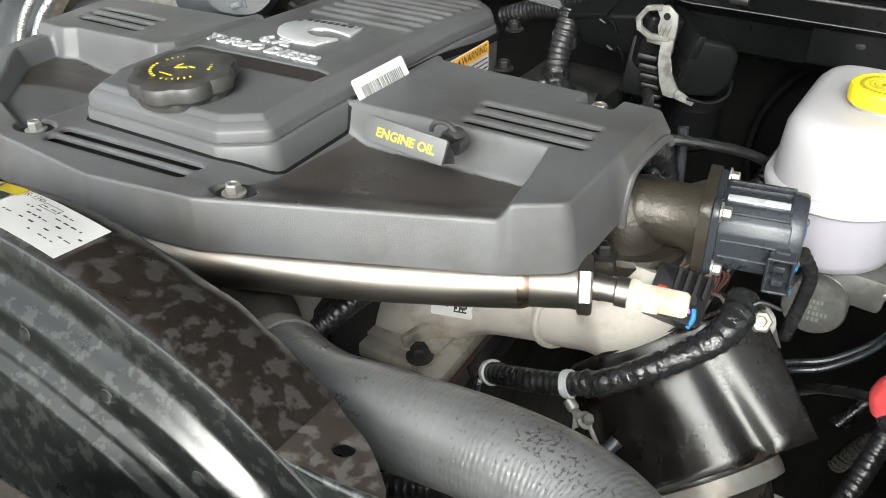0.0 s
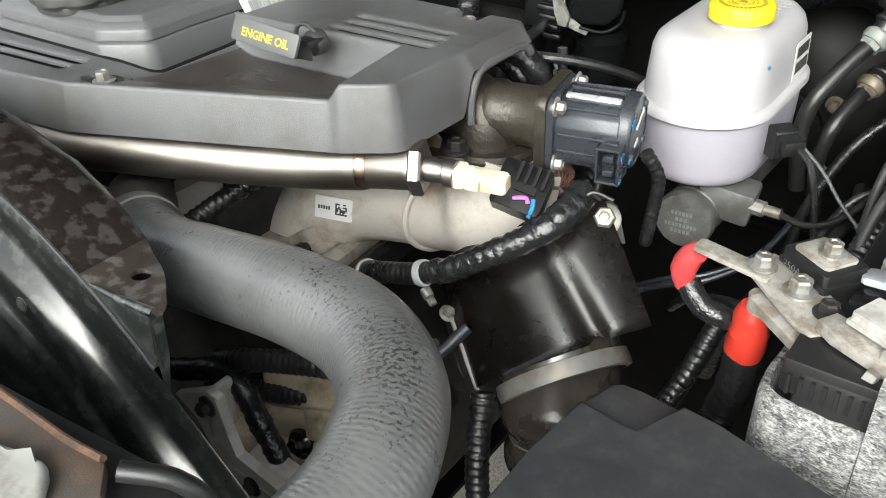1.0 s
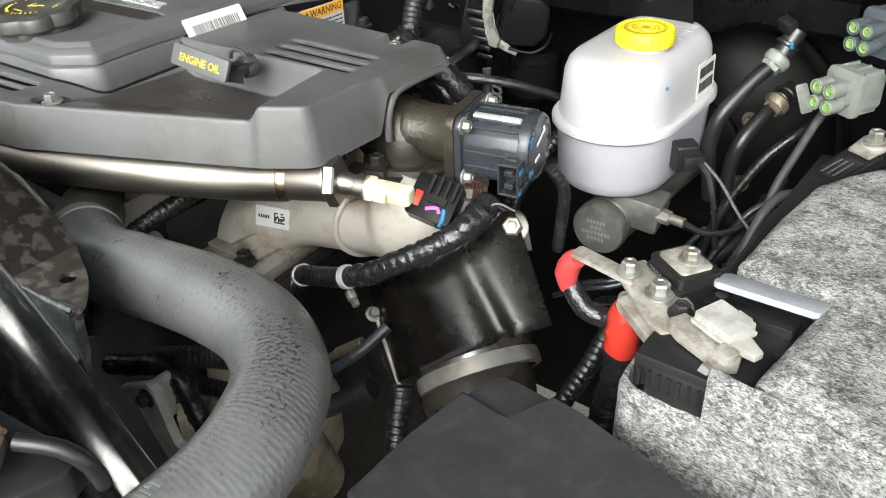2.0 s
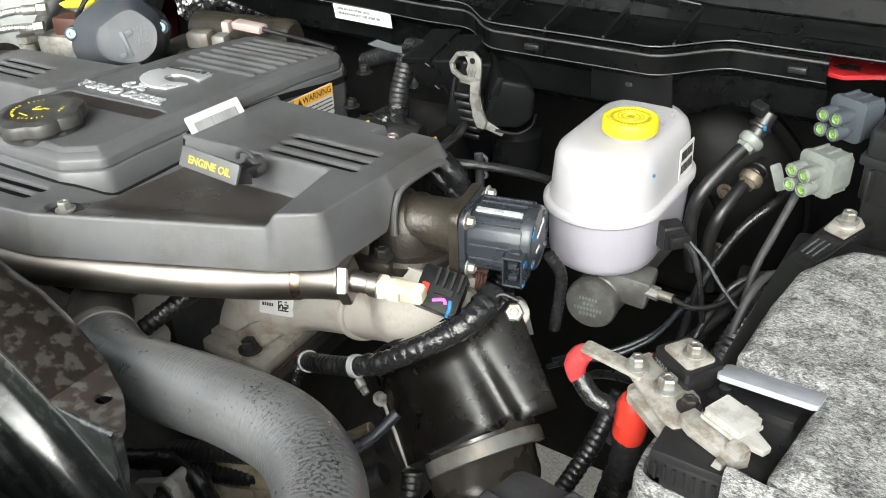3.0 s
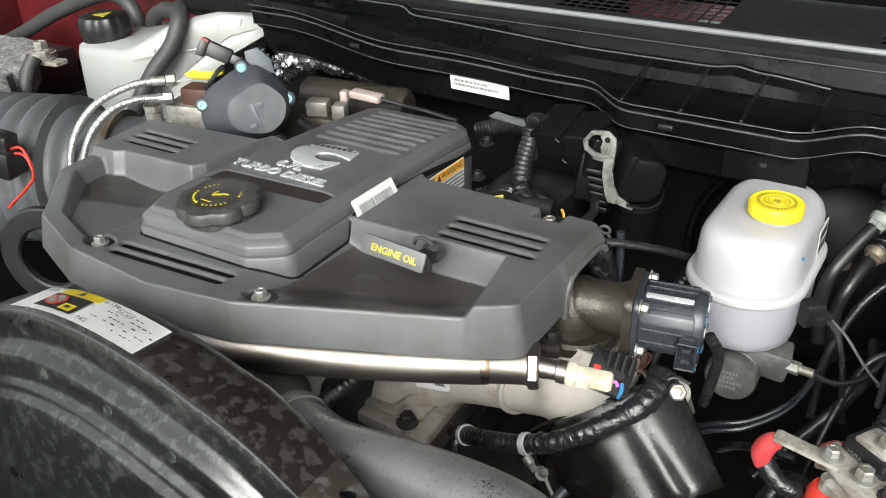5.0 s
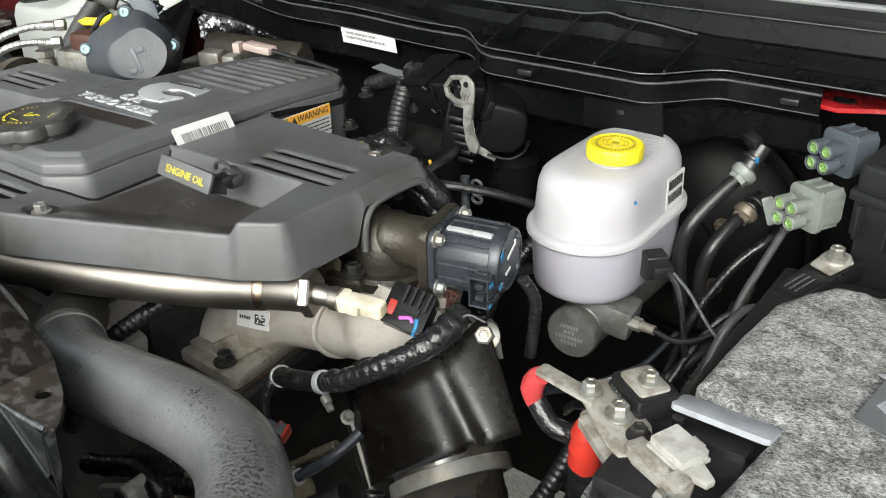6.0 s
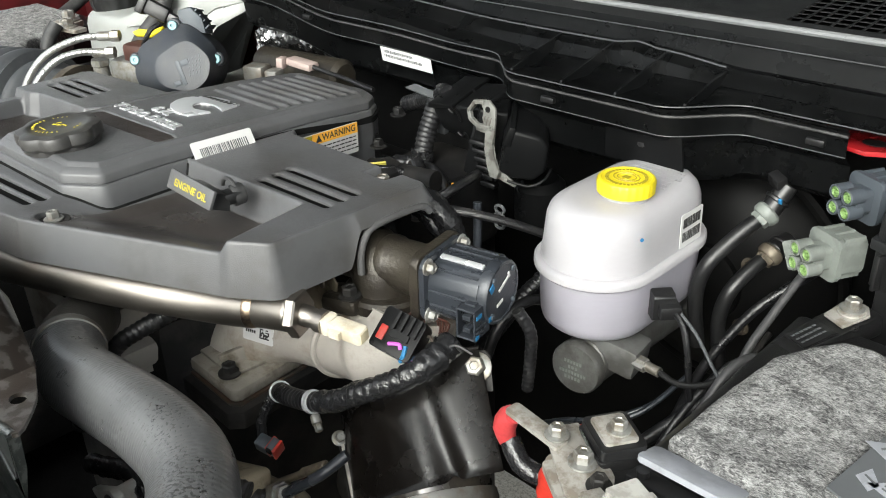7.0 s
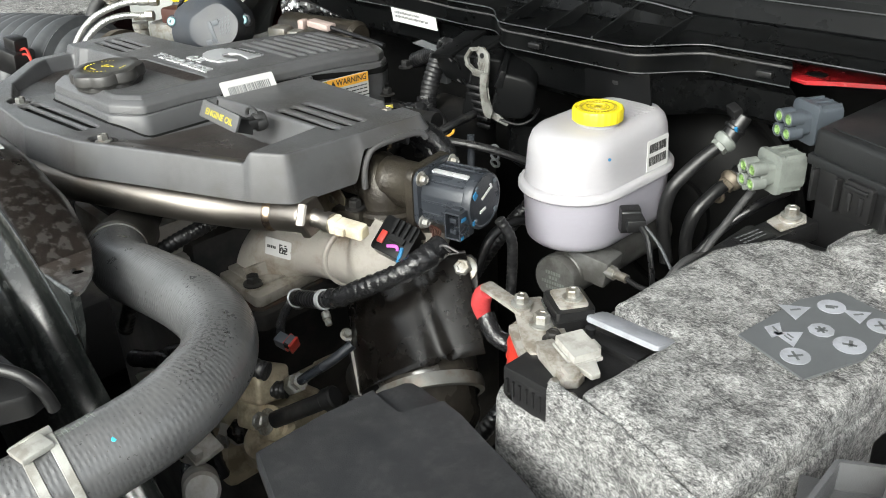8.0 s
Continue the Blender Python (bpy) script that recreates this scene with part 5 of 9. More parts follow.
def on_band(u, v):
    """A point of the band: u along the arc in metres from its top, v across it from front to back."""
    a = math.pi / 2 - (u - 0.0) / 0.29
    t = v / 0.072
    y = 0.2035 + 0.0685 * t
    r = band_r(y)
    return Vector((CX + r * math.cos(a), y, CZ + r * math.sin(a)))


def band_patch(name, mat, u0, u1, v0, v1, lift, parent, n=14, label=""):
    bm = bmesh.new()
    rows = []
    for i in range(n + 1):
        u = u0 + (u1 - u0) * i / n
        rows.append([bm.verts.new(on_band(u, v) + Vector((0, 0.3 * lift, lift))) for v in (v0, v1)])
    for a, b in zip(rows, rows[1:]):
        bm.faces.new((a[0], b[0], b[1], a[1]))
    thicken(bm, -0.0003)
    return part(name, bm, mat, parent, label)


band_patch("paper", M_LABELW, -0.088, 0.056, -0.001, 0.036, 0.0022, lab, 24)
band_patch("yellow_band", M_YELLOW, -0.058, -0.012, 0.0262, 0.0355, 0.0028, lab, 8)
band_patch("dark_field", M_INK, -0.060, -0.016, 0.0030, 0.0255, 0.0028, lab, 8)
band_patch("yellow_sign", M_YELLOW, -0.033, -0.019, 0.0050, 0.0135, 0.0033, lab, 3)
band_patch("sign_inlay", M_INK, -0.029, -0.023, 0.0075, 0.0110, 0.0036, lab, 2)


def band_print(name, shapes, mat, lift=0.0034, label=""):
    """Flat shapes of (u, v) laid on the band."""
    bm = bmesh.new()
    for pts in shapes:
        bm.faces.new([bm.verts.new(on_band(a, b) + Vector((0, 0.3 * lift, lift))) for a, b in pts])
    return part(name, bm, mat, lab, label)


def bar(u, v, w, h=0.0010):
    return [(u, v), (u + w, v), (u + w, v + h), (u, v + h)]


def band_text(words, u, v, size, mat, label):
    bm = text_mesh(words, size, Matrix.Identity(4))
    for w in bm.verts:
        w.co = on_band(u + w.co.x, v + w.co.y) + Vector((0, 0.0010, 0.0034))
    part("lettering", bm, mat, lab, label)


sq = lambda r: [(-0.046 + r * 1.3 * math.cos(t), 0.0145 + r * math.sin(t)) for t in np.linspace(0, 2 * math.pi, 19)[:-1]]
band_print("red_sign", [sq(0.0082)], M_RED)
band_print("sign_field", [sq(0.0062)], M_GREYCON, 0.0037)
band_print("red_stroke", [[(-0.053, 0.0190), (-0.0515, 0.0200), (-0.039, 0.0100), (-0.0405, 0.0090)]], M_RED, 0.0040)
band_print("warning_triangle", [[(-0.039, 0.0275), (-0.031, 0.0275), (-0.035, 0.0345)]], M_INK)
random.seed(21)
rows_ = []
for r, (u0, u1) in enumerate(((0.026, 0.050), (-0.002, 0.052), (0.006, 0.054), (-0.004, 0.050), (0.012, 0.044))):
    u = u0
    while u < u1:
        w = random.uniform(0.0015, 0.0048)
        if random.random() < 0.70:
            rows_.append(bar(u, 0.0055 + 0.0052 * r, w, random.uniform(0.0007, 0.0014)))
        u += w + random.uniform(0.001, 0.003)
for k in range(14):
    rows_.append(bar(-0.079 + 0.0012 * k, 0.026, random.uniform(0.0003, 0.0008), 0.005))
rows_ += [bar(0.010, 0.0245, 0.015, 0.0005), bar(0.010, 0.0295, 0.015, 0.0005), bar(0.010, 0.0245, 0.0006, 0.005), bar(0.0245, 0.0245, 0.0006, 0.005)]
tagged(band_print("print", rows_, M_INK), kind="stuff")
band_text("R-134a", 0.000, 0.0305, 0.0062, M_INK, "dark lettering R-134a")
band_text("PAG", -0.002, 0.0030, 0.0058, M_INK, "dark lettering PAG")

# the shroud is a little flattened over its top
for ob in list(shroud.children) + list(lab.children):
    o = origin_of(ob.parent)
    for v in ob.data.vertices:
        v.co.z -= 0.0075 * soft_step(-(v.co.x + o.x), 0.20, 0.36)

hose = thing("radiator_hose", (-0.1, 0.27, 1.0), "thick ribbed black radiator hose with scuffed patches", "hose")
bm = bmesh.new()
HOSE = [(-0.280, 0.296, 1.058), (-0.2252, 0.2790, 1.0655), (-0.1802, 0.2787, 1.0717), (-0.1107, 0.2814, 1.0785), (-0.0581, 0.2765, 1.0800), (-0.0186, 0.2546, 1.0790), (0.0029, 0.2217, 1.0780), (0.0114, 0.1912, 1.0750), (0.0109, 0.1573, 1.0706), (0.0085, 0.1264, 1.0672), (0.0038, 0.0943, 1.0632), (-0.011, 0.05, 1.0564)]
tube(bm, HOSE, 0.0272, seg=64, step=0.0035)
part("hose_body", bm, M_HOSE, hose, angle=60)
hp = spline(HOSE, 0.004)
i0 = min(range(len(hp)), key=lambda i: (hp[i] - Vector((0.0085, 0.1264, 1.0672))).length)
for k in (-2, 2):
    d = (hp[i0 + 1] - hp[i0 - 1]).normalized()
    bm = lathe(bmesh.new(), hp[i0] + d * 0.004 * k - d * 0.004, d, [(0.0272, 0), (0.0281, 0.0004), (0.0281, 0.0056), (0.0272, 0.006)], 48)
    part("spring_clamp", bm, M_CLAMP, hose, "white painted spring clamp")
bm = bmesh.new()
box(bm, (-0.0098, 0.128, 1.0900), (0.020, 0.014, 0.005), rot=(0, -35, 15), bevel=0.001)
box(bm, (0.0085, 0.121, 1.0965), (0.016, 0.020, 0.004), rot=(0, 0, 10), bevel=0.001)
box(bm, (-0.0195, 0.123, 1.0810), (0.008, 0.018, 0.008), rot=(0, -40, 15), bevel=0.001)
part("clamp_tab", bm, M_CLAMP, hose, "white painted clamp tab")
i1 = min(range(1, len(hp) - 1), key=lambda i: (hp[i] - Vector((-0.270, 0.293, 1.0595))).length)
d = (hp[i1 + 1] - hp[i1 - 1]).normalized()
bm = lathe(bmesh.new(), hp[i1] - d * 0.008, d, [(0.027, 0), (0.0285, 0.0005), (0.0288, 0.005), (0.0285, 0.0095), (0.027, 0.010)], 48)
part("hose_collar", bm, M_PLATED, hose, "bright aluminium collar")
bm = bmesh.new()
tube(bm, [(-0.272, 0.294, 1.059), (-0.295, 0.305, 1.055), (-0.32, 0.326, 1.048), (-0.35, 0.345, 1.035), (-0.37, 0.375, 1.01)], 0.0258, seg=32)
part("outlet_neck", bm, M_CASTGREY, hose, "dull cast outlet neck")

# pale stamped print and a blue dot on the hose
for k_ in range(2):
    bm = bmesh.new()
    random.seed(31 + k_)
    for i in range(11):
        if random.random() < 0.85:
            y_ = 0.132 + 0.0027 * i
            a_ = radians(98 + 9 * k_)
            box(bm, (0.0105 + 0.0274 * math.cos(a_), y_, 1.0705 + 0.03 * (y_ - 0.157) * 3.4 + 0.0274 * math.sin(a_)), (0.0042, random.uniform(0.0010, 0.0019), 0.0006), rot=(0, -(98 + 9 * k_ - 90), 0))
    part("pale_print", bm, M_GREYCON, hose, "pale worn print")
bm = lathe(bmesh.new(), (0.0285, 0.160, 1.0915), (0.75, 0, 1), [(0, 0), (0.0017, 0), (0.0016, 0.0005), (0, 0.0006)], 14)
part("blue_dot", bm, material("sky_blue_paint", (0.05, 0.45, 0.65), 0.5), hose)

# front of the engine block behind the hose
block = thing("engine_block", (-0.42, 0.55, 0.4), "dark cast iron engine block below the cover", "engine block")
bm = bmesh.new()
box(bm, (-0.46, 0.62, 0.74), (0.30, 0.48, 0.56), bevel=0.02)
part("block", bm, M_DARK, block)
bm = bmesh.new()
box(bm, (-0.455, 0.53, 1.045), (0.20, 0.36, 0.13), bevel=0.012)
part("head", bm, M_DARK, block)
bm = bmesh.new()
prism(bm, rounded(0.15, 0.09, 0.02), 0, 0.075, bevel=0.006, m=pose(-0.405, 0.372, 0.965))
box(bm, (-0.36, 0.38, 0.995), (0.08, 0.10, 0.03), rot=(0, 12, 0), bevel=0.008)
part("thermostat_housing", bm, M_ALU, block, "pale cast aluminium thermostat housing")
bm = bmesh.new()
prism(bm, rounded(0.12, 0.05, 0.012), 0, 0.004, m=pose(-0.405, 0.362, 1.0415))
part("housing_gasket", bm, M_DARK, block)

# corrugated conduit running down beside the housing
harness([(-0.262, 0.405, 1.062), (-0.281, 0.382, 1.047), (-0.290, 0.360, 1.038), (-0.302, 0.340, 1.024), (-0.325, 0.322, 0.985), (-0.35, 0.31, 0.93)], 0.0078, "black corrugated conduit beside the aluminium elbow", name="conduit")
harness([(-0.30, 0.34, 0.86), (-0.26, 0.345, 0.885), (-0.21, 0.36, 0.895), (-0.17, 0.39, 0.90)], 0.009, "black corrugated conduit low behind the hose", name="conduit")
harness([(-0.075, 0.41, 0.93), (-0.06, 0.38, 0.88), (-0.04, 0.36, 0.82), (-0.03, 0.35, 0.74)], 0.009, "black corrugated conduit beside the heat shield", name="conduit")
harness([(-0.29, 0.33, 0.89), (-0.27, 0.315, 0.83), (-0.24, 0.30, 0.78), (-0.21, 0.29, 0.70)], 0.007, "black taped cable by the pump", name="cable", ribs=False)

# small plug hanging from the taped harness
hang = thing("hanging_plug", (-0.178, 0.40, 0.93), "small grey and red plug hanging under the harness", "electrical plug")
bm = box(bmesh.new(), (-0.184, 0.402, 0.946), (0.014, 0.012, 0.013), rot=(20, 10, 15), bevel=0.0015)
box(bm, (-0.171, 0.404, 0.948), (0.010, 0.012, 0.013), rot=(20, 10, 15), bevel=0.0012)
part("grey_half", bm, M_BLUEGREY, hang)
bm = box(bmesh.new(), (-0.175, 0.4035, 0.9475), (0.004, 0.0135, 0.0145), rot=(20, 10, 15), bevel=0.0010)
box(bm, (-0.167, 0.404, 0.948), (0.003, 0.0130, 0.0140), rot=(20, 10, 15), bevel=0.0010)
part("red_half", bm, M_RED, hang)
bm = box(bmesh.new(), (-0.170, 0.3965, 0.9495), (0.005, 0.002, 0.006), rot=(20, 10, 15))
part("latch_window", bm, M_FIRE, hang)
bm = bmesh.new()
tube(bm, [(-0.190, 0.404, 0.948), (-0.205, 0.415, 0.955), (-0.212, 0.432, 0.965), (-0.205, 0.437, 0.972)], 0.0052, seg=10)
part("lead", bm, M_TAPE, hang)
bm = bmesh.new()
cyl(bm, (-0.136, 0.424, 0.990), (-0.129, 0.421, 0.986), 0.0042, seg=16, bevel=0.0008)
hexa(bm, (-0.129, 0.421, 0.986), (-0.124, 0.419, 0.983), 0.0034)
solo("stud_clip", bm, M_ZINC, "bright stud clip under the taped harness", "clip")

# pump with bolted alloy cover
pump = thing("pump", (-0.2380, 0.3650, 0.7400), "dirty alloy pump body with bolts low beside the engine", "pump")
bm = bmesh.new()
box(bm, (-0.2300, 0.4020, 0.8150), (0.110, 0.070, 0.11), rot=(12, 8, 20), bevel=0.014, seg=3)
cyl(bm, (-0.1880, 0.4000, 0.7600), (-0.1830, 0.3700, 0.8500), 0.030, seg=28, bevel=0.005)
box(bm, (-0.2900, 0.3850, 0.7800), (0.09, 0.08, 0.07), rot=(0, 10, 0), bevel=0.012)
part("pump_body", bm, M_PUMP, pump)
bm = bmesh.new()
box(bm, (-0.2150, 0.3750, 0.8960), (0.076, 0.044, 0.036), rot=(-18, -14, 12), bevel=0.006, seg=3)
box(bm, (-0.1960, 0.3640, 0.8830), (0.030, 0.022, 0.050), rot=(-18, -10, 12), bevel=0.005)
cyl(bm, (-0.2380, 0.3720, 0.8840), (-0.2370, 0.3530, 0.8900), 0.0145, seg=24, bevel=0.002)
part("valve_block", bm, M_PUMP, pump)
bm = bmesh.new()
box(bm, (-0.2640, 0.3700, 0.8330), (0.042, 0.034, 0.034), rot=(-25, -10, 20), bevel=0.006, seg=3)
box(bm, (-0.2460, 0.3640, 0.8200), (0.030, 0.028, 0.022), rot=(-25, 10, 20), bevel=0.005)
part("end_cap", bm, M_ALU, pump, "pale alloy end cap")
bm = bmesh.new()
mfp = axes((-0.1680, 0.3650, 0.8740), (1, 0.1, 0.35), (-0.25, 0.55, 0.75))
prism(bm, rounded(0.046, 0.034, 0.016, 6), -0.008, 0.004, bevel=0.002, m=mfp)
prism(bm, rounded(0.058, 0.020, 0.009, 5), -0.010, -0.001, bevel=0.002, m=mfp)
part("flange", bm, M_PUMP, pump)
bolt(pump, mfp @ Vector((0, 0, 0.004)), up=mfp.to_3x3() @ Vector((0, 0, 1)), r=0.0090)
for p, u in (((-0.2370, 0.3525, 0.8900), (0.05, -0.95, 0.3)), ((-0.2680, 0.3520, 0.8440), (0.1, -0.7, 0.7)), ((-0.2470, 0.3500, 0.8160), (0.0, -0.9, 0.3))):
    bolt(pump, p, up=u, r=0.0065)
bm = bmesh.new()
cyl(bm, (-0.2215, 0.3700, 0.8330), (-0.2220, 0.3510, 0.8400), 0.0135, seg=28, bevel=0.003)
hexa(bm, (-0.2220, 0.3520, 0.8396), (-0.2222, 0.3450, 0.8420), 0.0065)
part("plug", bm, M_GLOSSB, pump, "glossy black plug")
bm = bmesh.new()
tube(bm, [(-0.1390, 0.3890, 0.9270), (-0.1230, 0.3940, 0.9420), (-0.1080, 0.4060, 0.9560), (-0.0980, 0.4250, 0.9700)], 0.0048, seg=12)
part("pressure_line", bm, M_MOTOR, pump)
bm = bmesh.new()
hexa(bm, (-0.1700, 0.3960, 0.9020), (-0.1500, 0.3915, 0.9180), 0.0105)
hexa(bm, (-0.1490, 0.3913, 0.9190), (-0.1390, 0.3890, 0.9270), 0.0080)
part("line_fitting", bm, M_ZINC, pump, angle=20)
bm = bmesh.new()
cyl(bm, (-0.1560, 0.3620, 0.8850), (-0.0980, 0.3950, 0.9250), 0.0085, seg=20, bevel=0.002)
cyl(bm, (-0.1050, 0.3910, 0.9200), (-0.0940, 0.3970, 0.9280), 0.0110, seg=20, bevel=0.002)
part("link_rod", bm, M_DARK, pump)
# bright angled bracket below the hose
brk = thing("support_bracket", (-0.2000, 0.2800, 0.8350), "bright angled alloy support bracket below the hose", "bracket")
bm = bmesh.new()
prism(bm, [(-0.257, 0.935), (-0.214, 0.960), (-0.204, 0.957), (-0.202, 0.924), (-0.197, 0.905), (-0.149, 0.899), (-0.157, 0.880), (-0.189, 0.866), (-0.208, 0.875), (-0.219, 0.893), (-0.229, 0.907), (-0.232, 0.924), (-0.242, 0.929)], -0.004, 0.004, bevel=0.0018, m=axes((0, 0.28, 0), (1, 0, 0), (0, 0, 1)))
box(bm, (-0.176, 0.290, 0.890), (0.05, 0.030, 0.006), rot=(15, 8, 0), bevel=0.0015)
box(bm, (-0.2170, 0.2870, 0.935), (0.006, 0.022, 0.045), rot=(0, 6, 0), bevel=0.0015)
cyl(bm, (-0.160, 0.279, 0.860), (-0.118, 0.262, 0.886), 0.017, seg=28, bevel=0.003)
part("bracket", bm, material("bright_alloy", (0.60, 0.585, 0.55), 0.42, 0.2, spots=(0.46, 0.43, 0.38), spot_scale=40, grain=0.5, grain_scale=500), brk)
for p in ((-0.2150, 0.2755, 0.9460), (-0.1830, 0.2755, 0.8850)):
    bolt(brk, p, up=(0.0, -1, 0.05), r=0.0055, mat=M_DARK)
cable = harness([(-0.30, 0.295, 0.925), (-0.27, 0.298, 0.936), (-0.235, 0.302, 0.950), (-0.212, 0.303, 0.945), (-0.200, 0.303, 0.922), (-0.186, 0.302, 0.900), (-0.172, 0.300, 0.880), (-0.16, 0.300, 0.85)], 0.0085, "black taped cable bundle under the shroud ear", name="cable", ribs=False)
cable = harness([(-0.245, 0.312, 0.948), (-0.215, 0.312, 0.962), (-0.185, 0.322, 0.968), (-0.150, 0.330, 0.975), (-0.12, 0.345, 0.97)], 0.0085, "black corrugated conduit branch beside the bracket", name="cable")

# black heat shield round the exhaust neck
shield = thing("heat_shield", (-0.05, 0.50, 0.92), "glossy black sheet-metal heat shield bolted at the top", "heat shield")
SH_TOP, SH_LOW = Vector((-0.093, 0.507, 1.013)), Vector((-0.030, 0.466, 0.951))
sh_a = (SH_LOW - SH_TOP).normalized()
sh_w = Vector((0.70, 0.588, 0.41))
sh_w = (sh_w - sh_a * sh_w.dot(sh_a)).normalized()
sh_n = sh_a.cross(sh_w).normalized()
if sh_n.z < 0:
    sh_n = -sh_n


def on_shield(u, f, lift=0.0):
    """A point of the curved sheet: u from -1 to 1 across it, f from its upper to its lower edge."""
    ang = u * 1.22
    half = 0.083
    p = SH_TOP.lerp(SH_LOW, f) + sh_w * half * math.sin(ang) / math.sin(1.22) + sh_n * ((0.034 + lift) * (math.cos(ang) - math.cos(1.22)) / (1 - math.cos(1.22)) - 0.004)
    fold = 0.04 + 0.14 * f
    dent = (0.0012 + 0.0055 * f) * math.exp(-((u - fold) / 0.10) ** 2) + 0.0010 * math.exp(-((u + 0.42) / 0.10) ** 2)
    return p - sh_n * dent


bm = bmesh.new()
rows = []
for i in range(81):
    u = -1 + 1.58 * i / 80
    low = 1.02 - 0.05 * math.exp(-((u - 0.18) / 0.045) ** 2) - 0.04 * max(0.0, (u - 0.56) / 0.1) ** 2 - 0.06 * max(0.0, (-u - 0.92) / 0.08) ** 2
    high = 0.0 + 0.10 * max(0.0, (u - 0.58) / 0.08) ** 2 + 0.05 * max(0.0, -u - 0.5)
    rows.append([bm.verts.new(on_shield(u, high + (low - high) * k / 16)) for k in range(17)])
for p, q in zip(rows, rows[1:]):
    for j in range(16):
        bm.faces.new((p[j], q[j], q[j + 1], p[j + 1]))
thicken(bm, 0.0018)
part("sheet", bm, M_GLOSSB, shield, angle=60)
bm = bmesh.new()
mt_ = axes((-0.0425, 0.5215, 1.0300), (0.75, 0.60, 0.25), (-0.55, 0.40, 0.68))
prism(bm, [(-0.020, -0.016), (0.010, -0.020), (0.012, 0.008), (0.008, 0.014), (-0.006, 0.015), (-0.016, 0.010)], -0.001, 0.0012, bevel=0.0004, m=mt_)
part("tab", bm, M_DARK, shield)
bolt(shield, mt_ @ Vector((0, 0.001, 0.0012)), up=mt_.to_3x3() @ Vector((0, 0, 1)), r=0.0082)
bm = bmesh.new()
tube(bm, [on_shield(u, 0.004, 0.001) for u in np.linspace(-0.98, 0.58, 26)], 0.0016, seg=8, step=0.01)
part("rolled_edge", bm, M_GLOSSB, shield)

flange_t = thing("flange_plate", (-0.11, 0.43, 0.91), "black flange plate with a bright edge and two bolts", "flange")
fa, fb = Vector((-0.131, 0.444, 0.955)), Vector((-0.086, 0.419, 0.912))
mfl = axes((fa + fb) / 2, fb - fa, (0.35, 0.9, -0.1))
bm = prism(bmesh.new(), rounded(0.078, 0.040, 0.005, 4, 0, 0.019), -0.008, 0.004, bevel=0.001, m=mfl)
part("plate", bm, M_DARK, flange_t)
bm = prism(bmesh.new(), rounded(0.076, 0.0026, 0.001, 2, 0, -0.0005), 0.0035, 0.0055, m=mfl)
part("machined_edge", bm, M_ALU, flange_t, "bright machined edge")
for s_ in (-0.034, 0.034):
    bolt(flange_t, mfl @ Vector((s_, -0.002, 0.004)), up=mfl.to_3x3() @ Vector((0, 0, 1)), r=0.0045)
bm = bmesh.new()
cyl(bm, mfl @ Vector((0.005, 0.025, -0.006)), mfl @ Vector((-0.005, 0.03, -0.06)), 0.026, seg=28, bevel=0.004)
part("throat", bm, M_DARK, flange_t)
bm = bmesh.new()
cyl(bm, (-0.150, 0.415, 0.925), (-0.126, 0.423, 0.943), 0.0050, seg=14, bevel=0.001)
cyl(bm, (-0.185, 0.402, 0.898), (-0.150, 0.415, 0.925), 0.0035, seg=12)
part("rod", bm, M_BRONZE, flange_t, "dull metal rod")

neck = thing("exhaust_neck", (-0.04, 0.47, 0.80), "dark glossy moulded boot with a bright clamp band", "pipe")
nk = SH_LOW - sh_n * 0.026 + Vector((-0.014, -0.011, -0.004))
d = (sh_a + Vector((-0.25, 0.05, -0.60))).normalized()


def boot_r(s_):
    """The boot swells twice below its clamp, with a waist between."""
    return 0.0490 - 0.004 * soft_step(s_, 0.050, 0.060) + 0.004 * math.exp(-((s_ - 0.082) / 0.014) ** 2) - 0.004 * math.exp(-((s_ - 0.106) / 0.005) ** 2) + 0.003 * math.exp(-((s_ - 0.124) / 0.011) ** 2) - 0.010 * soft_step(s_, 0.130, 0.165)


bm = bmesh.new()
NECK = [nk - sh_a * 0.05, nk, nk + d * 0.03, nk + d * 0.06 + Vector((0, 0, -0.004)), nk + d * 0.09 + Vector((0.0, 0.004, -0.020)), nk + d * 0.12 + Vector((0, 0.008, -0.06)), nk + d * 0.13 + Vector((0, 0.015, -0.16))]
tube(bm, NECK, boot_r, seg=48, step=0.003)
part("boot", bm, material("moulded_boot", (0.030, 0.026, 0.022), 0.26, spots=(0.050, 0.044, 0.036), spot_scale=30, spec=0.6), neck, angle=60)
bm = lathe(bmesh.new(), nk + sh_a * 0.0065, sh_a, [(0.047, 0), (0.0518, 0.0008), (0.0526, 0.007), (0.0518, 0.0132), (0.047, 0.014)], 56)
part("clamp_band", bm, M_PLATED, neck, "bright stainless clamp band")
ns_ = spline(NECK, 0.003)
il = [0.0]
for a, b in zip(ns_, ns_[1:]):
    il.append(il[-1] + (b - a).length)
ir = min(range(1, len(ns_) - 1), key=lambda i: abs(il[i] - 0.106))
bm = lathe(bmesh.new(), ns_[ir], ns_[ir + 1] - ns_[ir - 1], [(0.0405, -0.001), (0.0422, 0.0), (0.0422, 0.0014), (0.0405, 0.0024)], 48)
part("wire_ring", bm, M_PLATED, neck, "thin bright wire ring")

